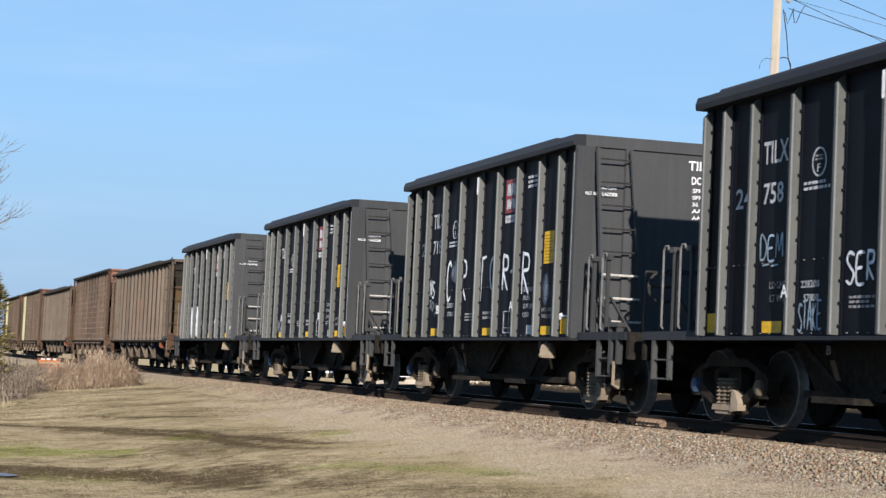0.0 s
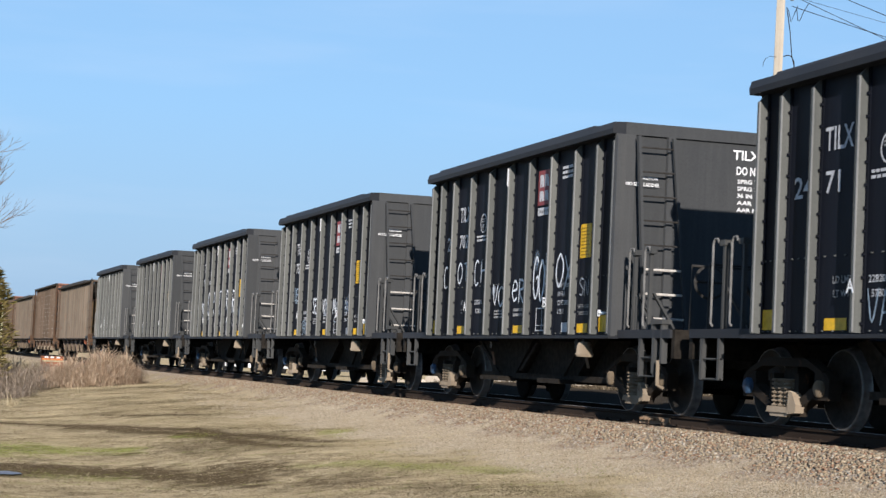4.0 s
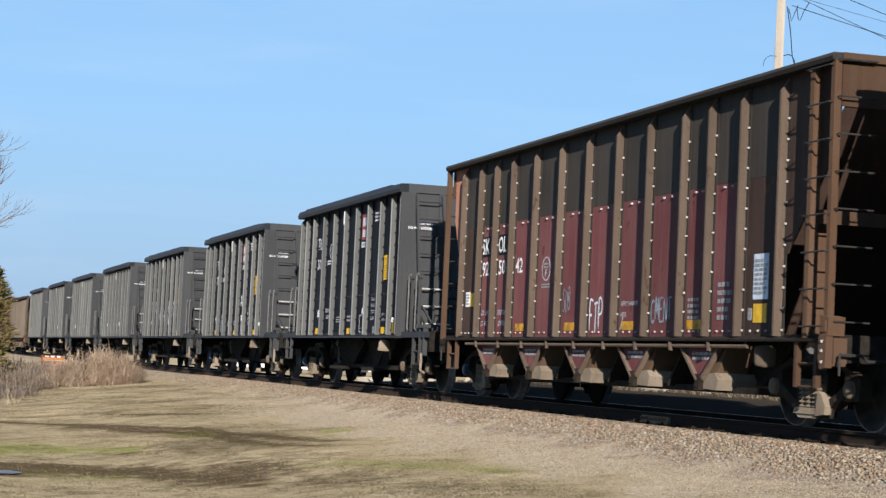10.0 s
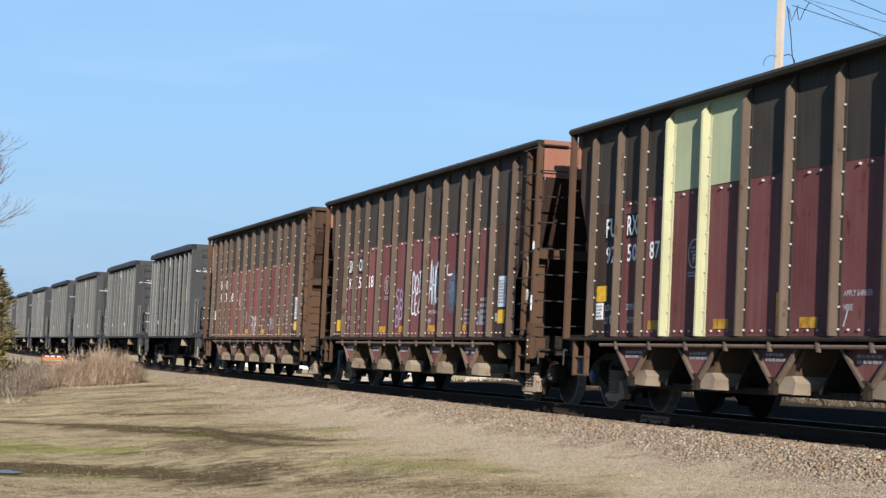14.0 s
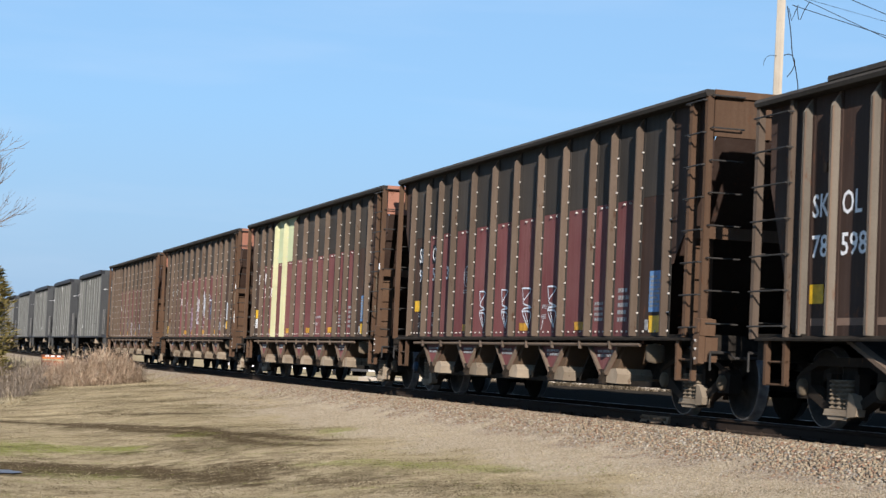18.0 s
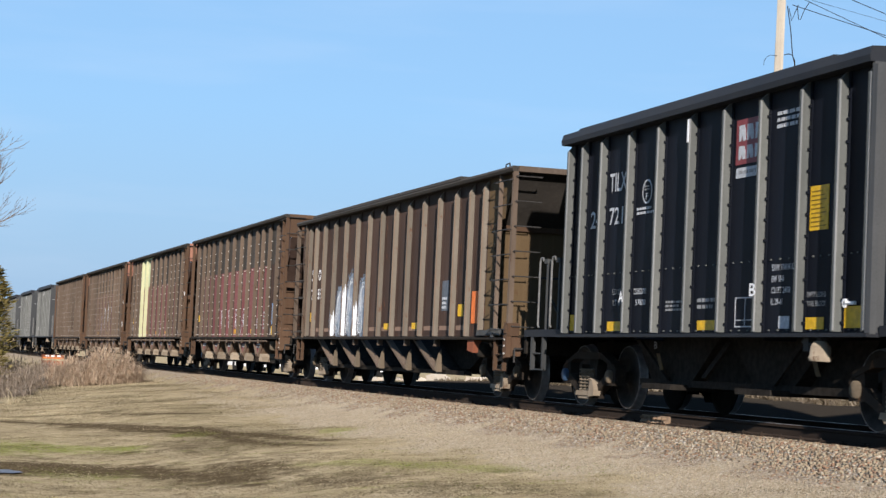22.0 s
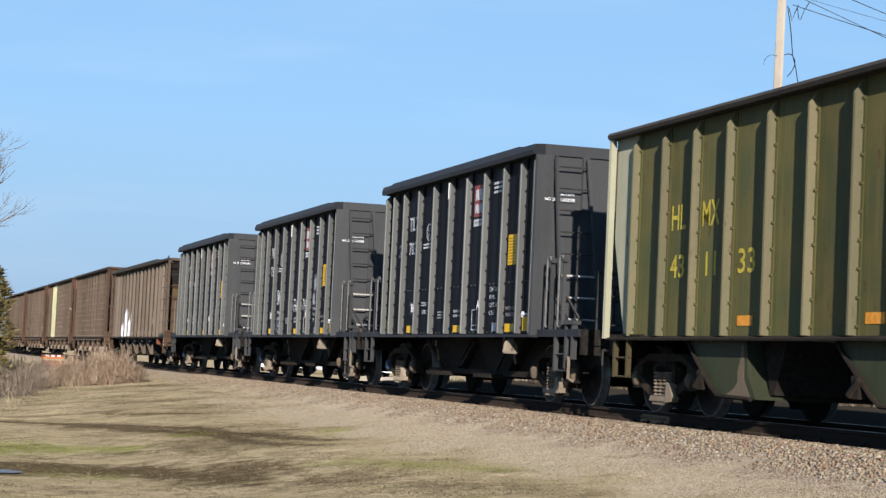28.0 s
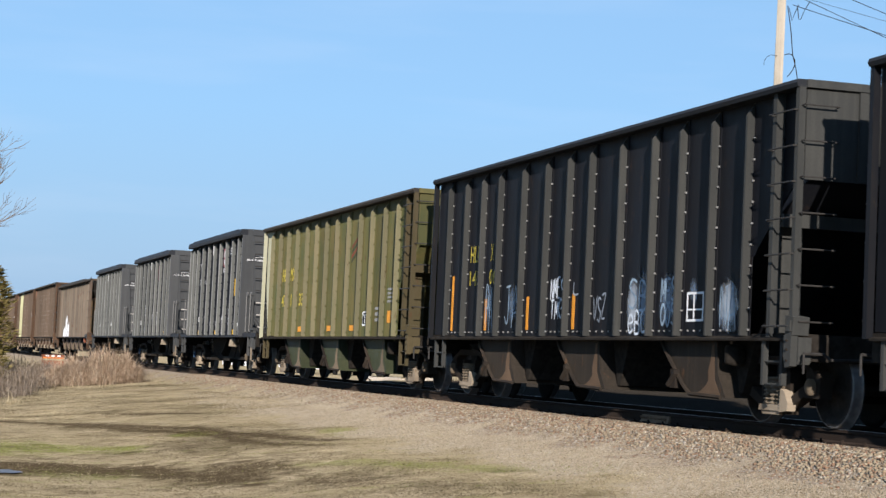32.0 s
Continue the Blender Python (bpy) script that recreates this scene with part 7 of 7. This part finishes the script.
# ---------------------------------------------------------------- utility pole and wires
PX, PY = 13.6, 49.8
pole = new("utility_pole", None)
pole.location = (PX, PY, gz(PX, PY))
WOOD = paint("weathered_pole_wood", (0.33, 0.295, 0.240), (0.43, 0.395, 0.335), 0.85, 0.7, True)
part("shaft", Shape().bar((-0.12, 0, -0.3), (0.05, 0, 13.5), 0.150, 16, 0.118), WOOD, pole, "tan weathered wooden shaft", None, True)
part("bracket", Shape().box(0.10, 0.30, -0.05, 0.05, 11.80, 11.92).box(0.22, 0.28, -0.04, 0.04, 11.66, 11.92), GRAB, pole)
part("insulator", Shape().lathe([(11.5, 0.05), (11.56, 0.08), (11.6, 0.05), (11.66, 0.08), (11.7, 0.0)], 10, "z", (0.38, 0, 0)), plain("porcelain", (0.3, 0.3, 0.3), 0.3), pole)
gp = gz(PX, PY)
LEADS = [("down_lead", 0.014, ((0.17, 11.41), (0.30, 10.7), (0.38, 10.0), (0.50, 9.6), (0.59, 9.15), (0.66, 8.0), (0.5, 6.5), (0.15, 5.0))),
         ("loop", 0.014, ((0.12, 9.96), (0.26, 10.01), (0.37, 9.98), (0.46, 9.84), (0.47, 9.72), (0.40, 9.55), (0.32, 9.43), (0.24, 9.34))),
         ("loop", 0.007, ((-0.12, 9.92), (-0.33, 9.92), (-0.46, 9.84), (-0.52, 9.72), (-0.53, 9.6))),
         ("loop", 0.011, ((0.22, 11.35), (0.32, 10.99), (0.42, 11.25), (0.52, 11.48))),
         ("loop", 0.011, ((0.48, 11.44), (0.54, 11.05), (0.60, 11.05), (0.72, 11.35), (0.88, 11.60)))]
for nm, r, q in LEADS:
    part(nm, Shape().rod([(u, -0.1, z - gp) for u, z in q], r), UNDER, pole)
tagged(pole, "tall tan wooden utility pole with brackets and leads", "utility pole")
QX, QY = 27.0, 36.0
copy_thing(pole, Matrix.Translation((QX, QY, gz(QX, QY))))
WIRES = [(11.48, 4.6, 0.06), (11.8, 2.27, 0.06), (11.78, 5.62, 0.06), (12.36, 3.64, 0.06)]
for k, (z0, z1, sag) in enumerate(WIRES):
    pts = []
    for i in range(15):
        u = i / 14
        pts.append((PX + 0.38 + (QX - PX) * u, PY + (QY - PY) * u, z0 + (z1 - z0) * u - sag * 4 * u * (1 - u)))
    tagged(part("overhead_wire", Shape().rod(pts, (0.011, 0.010, 0.006, 0.011)[k], 5), UNDER, None), "thin dark overhead wire strung between two poles", "wire", "overhead wires")


# ---------------------------------------------------------------- trees at the field's edge
def limb(s, p, d, r, ln, depth, rnd, tips, spread=0.75):
    q = p
    for k in range(3):
        n = q + d * (ln / 3)
        s.bar(q, n, r * (1 - k * 0.15), 6 if r > 0.03 else 4, r * (1 - (k + 1) * 0.15))
        q = n
        d = (d + Vector((rnd.uniform(-.22, .22), rnd.uniform(-.22, .22), rnd.uniform(-.08, .2)))).normalized()
        if depth and k:
            for j in range(2):
                e = (d + Vector((rnd.uniform(-spread, spread), rnd.uniform(-spread, spread), rnd.uniform(-.25, .5)))).normalized()
                limb(s, q, e, r * 0.58, ln * rnd.uniform(0.55, 0.75), depth - 1, rnd, tips, spread)
    tips.append(q)


BARK = paint("grey_bark", (0.13, 0.10, 0.08), (0.22, 0.18, 0.15), 0.9, 0.6, False)


def bare_tree(x, y, height, seed):
    """A leafless tree: an upright trunk and long boughs that reach out low over the field, with fine curved twigs."""
    rnd = random.Random(seed)
    t = new("bare_tree", None)
    t.location = (x, y, gz(x, y))
    part("trunk", Shape().rod([(0, 0, -0.2), (0.04, 0.05, height * 0.3), (-0.05, 0.1, height * 0.6), (0.05, 0.1, height * 0.95)], 0.11, 10), BARK, t)
    for k in range(9):
        s, tips = Shape(), []
        th = (0.15, -0.35, 0.3, 0.0, 2.2, 3.1, -2.0, -1.2, 1.3)[k]
        up = (0.18, 0.28, 0.45, 0.75, 0.4, 0.3, 0.5, 0.4, 0.6)[k]
        z = height * (0.60, 0.66, 0.72, 0.80, 0.62, 0.7, 0.66, 0.75, 0.8)[k]
        limb(s, Vector((0, 0.08, z)), Vector((math.cos(th), math.sin(th), up)).normalized(), 0.026, height * 0.17, 3, rnd, tips, 0.65)
        part("limb", s, BARK, t)
    return tagged(t, "leafless winter tree with fine grey branches", "tree")


def cedar(x, y, height, seed):
    rnd = random.Random(seed)
    t = new("cedar", None)
    t.location = (x, y, gz(x, y))
    part("trunk", Shape().bar((0, 0, -0.2), (0, 0, height * 0.95), 0.12, 8, 0.02), BARK, t)
    s = Shape()
    for i in range(2600):
        u = rnd.random() ** 0.8
        z = height * (0.06 + 0.94 * u)
        rad = height * 0.23 * (1 - u) ** 0.45 * (0.6 + 0.4 * min(1, u / 0.45)) * (0.4 + 0.65 * rnd.random()) * (1 + 0.28 * math.sin(17 * u + 2 * rnd.random()))
        th = rnd.uniform(0, 6.283)
        p = Vector((rad * math.cos(th), rad * math.sin(th), z))
        d = Vector((math.cos(th), math.sin(th), rnd.uniform(-.1, .8))).normalized()
        q = p + d * rnd.uniform(0.08, 0.30)
        w = Vector((-d.y, d.x, rnd.uniform(-.5, .5))) * 0.06
        s.add([p - w, p + w, q], [(0, 1, 2)])
    part("crown", s, island_tint("cedar_leaves", [(0.0, (0.13, 0.115, 0.035)), (0.5, (0.26, 0.215, 0.075)), (1.0, (0.42, 0.33, 0.15))], 0.9, (0.17, 0.14, 0.06)), t, "ragged dark green crown")
    return tagged(t, "small dark green cedar with ragged crown", "tree")


bare_tree(-9.62, 57.0, 7.6, 5)
cedar(-7.58, 62.0, 3.85, 6)
cedar(-8.3, 67.0, 3.4, 8)

# ---------------------------------------------------------------- beyond the track
m, nt, b = tree_of("far_woods")
nt.links.new(ramp(nt, noise_of(nt, coords(nt, shift=False), 0.4, 6), [(0.3, (0.05, 0.042, 0.032)), (0.7, (0.11, 0.09, 0.07))]), b.inputs["Base Color"])
b.inputs["Roughness"].default_value = 1.0
fw, rnd = Shape(), random.Random(12)
for i in range(420):
    x = -250 + i * 3.2 + rnd.uniform(-1.5, 1.5)
    y, h, wd = 520 + rnd.uniform(-25, 25), rnd.uniform(3, 6.5), rnd.uniform(1.5, 3.2)
    pts = [(x - wd, y, -1.5), (x + wd, y, -1.5), (x + wd * 0.8, y, h * 0.6), (x + wd * 0.2, y, h), (x - wd * 0.5, y, h * 0.8), (x - wd, y, h * 0.4)]
    fw.add(pts + [(p[0], p[1] + 2, p[2]) for p in pts], [(0, 1, 2, 3, 4, 5), (11, 10, 9, 8, 7, 6)] + [(k, k + 6, (k + 1) % 6 + 6, (k + 1) % 6) for k in range(6)])
tagged(new("far_woods", fw.mesh("far_woods", m)), "low far line of bare winter woods", "woods", kind="stuff")
rk = random.Random(9)
ROCK = paint("pale_limestone", (0.50, 0.45, 0.38), (0.38, 0.33, 0.27), 0.9, 0.6, False)
for i in range(26):
    s = Shape()
    r = np.random.RandomState(300 + i)
    s.add([tuple(np.array(p) * r.uniform(0.6, 1.1, 3)) for p in [(x, y, z) for x in (-.5, .5) for y in (-.5, .5) for z in (-.1, .7)]], stone_f)
    x, y = rk.uniform(6.5, 9.0), 36 + i * 1.5 + rk.uniform(-.6, .6)
    ob = part("rock", s, ROCK, None, "", (x, y, gz(x, y) - 0.02))
    ob.rotation_euler, ob.scale = (0, 0, rk.uniform(0, 6)), (rk.uniform(.4, .9), rk.uniform(.4, .9), rk.uniform(.3, .6))
    tagged(ob, "pale limestone rock lying in the dry grass", "rock", "rocks beyond the track")


# ---------------------------------------------------------------- cars parked beyond the track
CAR_WHITE = plain("white_car_paint", (0.78, 0.79, 0.80), 0.3, 0, 0.05)
CAR_BLUE = plain("blue_car_paint", (0.10, 0.20, 0.34), 0.3, 0, 0.1)
CAR_GLASS = plain("dark_car_glass", (0.02, 0.024, 0.03), 0.08, 0, 0.1)
CAR_TYRE = plain("tyre_rubber", (0.02, 0.02, 0.02), 0.8, 0, 0.2)
LAMP_RED = plain("tail_lamp", (0.35, 0.03, 0.03), 0.3, 0, 0.1)
CAR_TRIM = plain("dark_bumper_trim", (0.05, 0.05, 0.052), 0.6, 0, 0.2)


def parked_car(x, y, turn, lower, upper, label, tall=1.45):
    """A car seen from behind: lower body, cabin, glass, lamps, bumper and wheels."""
    c = new("parked_car", None)
    c.location, c.rotation_euler = (x, y, gz(x, y) - 0.02), (0, 0, radians(turn))
    belt = 0.62 * tall
    part("body", Shape().slab(-0.88, 0.88, [(-2.2, 0.30), (-2.25, 0.55), (-2.15, belt), (1.2, belt), (2.15, belt - 0.18), (2.25, 0.5), (2.2, 0.28)]), lower, c)
    part("cabin", Shape().slab(-0.74, 0.74, [(-2.0, belt), (-1.6, tall), (0.2, tall), (1.1, belt)]), upper, c)
    part("rear_window", Shape().sheet((-0.64, -1.98, belt + 0.05), (0.64, -1.98, belt + 0.05), (0.58, -1.66, tall - 0.08), (-0.58, -1.66, tall - 0.08), 0.03), CAR_GLASS, c)
    for sx in (-1, 1):
        part("side_window", Shape().slab(sx * 0.735, sx * 0.752, [(-1.75, belt + 0.05), (-1.5, tall - 0.09), (0.15, tall - 0.09), (0.85, belt + 0.05)]), CAR_GLASS, c)
        part("tail_lamp", Shape().box(sx * 0.60, sx * 0.86, -2.27, -2.20, belt - 0.28, belt - 0.10), LAMP_RED, c)
        for yy in (-1.4, 1.4):
            part("wheel", Shape().lathe([(sx * 0.70, 0.0), (sx * 0.70, 0.33), (sx * 0.89, 0.33), (sx * 0.90, 0.2), (sx * 0.88, 0.0)], 18, "x", (0, yy, 0.33)), CAR_TYRE, c)
    part("bumper", Shape().box(-0.86, 0.86, -2.34, -2.22, 0.28, 0.48), CAR_TRIM if lower is not CAR_WHITE else CAR_WHITE, c)
    part("number_plate", Shape().box(-0.16, 0.16, -2.285, -2.262, 0.55, 0.66), PALE_LABEL, c, "blank pale plate")
    return tagged(c, label, "car", "parked cars")


parked_car(15.7, 100.5, 8, CAR_WHITE, CAR_WHITE, "white car parked on the grass beyond the track")
parked_car(13.7, 101.0, -4, CAR_BLUE, CAR_WHITE, "blue and white car parked beyond the track")
parked_car(11.7, 102.0, 5, CAR_WHITE, CAR_WHITE, "white estate car parked beyond the track", 1.6)
parked_car(8.7, 104.0, 0, CAR_WHITE, CAR_WHITE, "white car parked farther along beyond the track")


# ---------------------------------------------------------------- what moves: the train and its turning wheels
def motions():
    for car, front in TRAIN:
        walk(car, [(t, pose(0, front + gone(t), 0)) for t in [i * 1.0 for i in range(33)]])
        for ws in car.children:
            if ws.name.startswith("wheelset"):
                p = ws.location.copy()
                walk(ws, [(t, pose(*p, -math.degrees(gone(t) / R_WHEEL))) for t in [i * 0.1 for i in range(321)]])


motions()
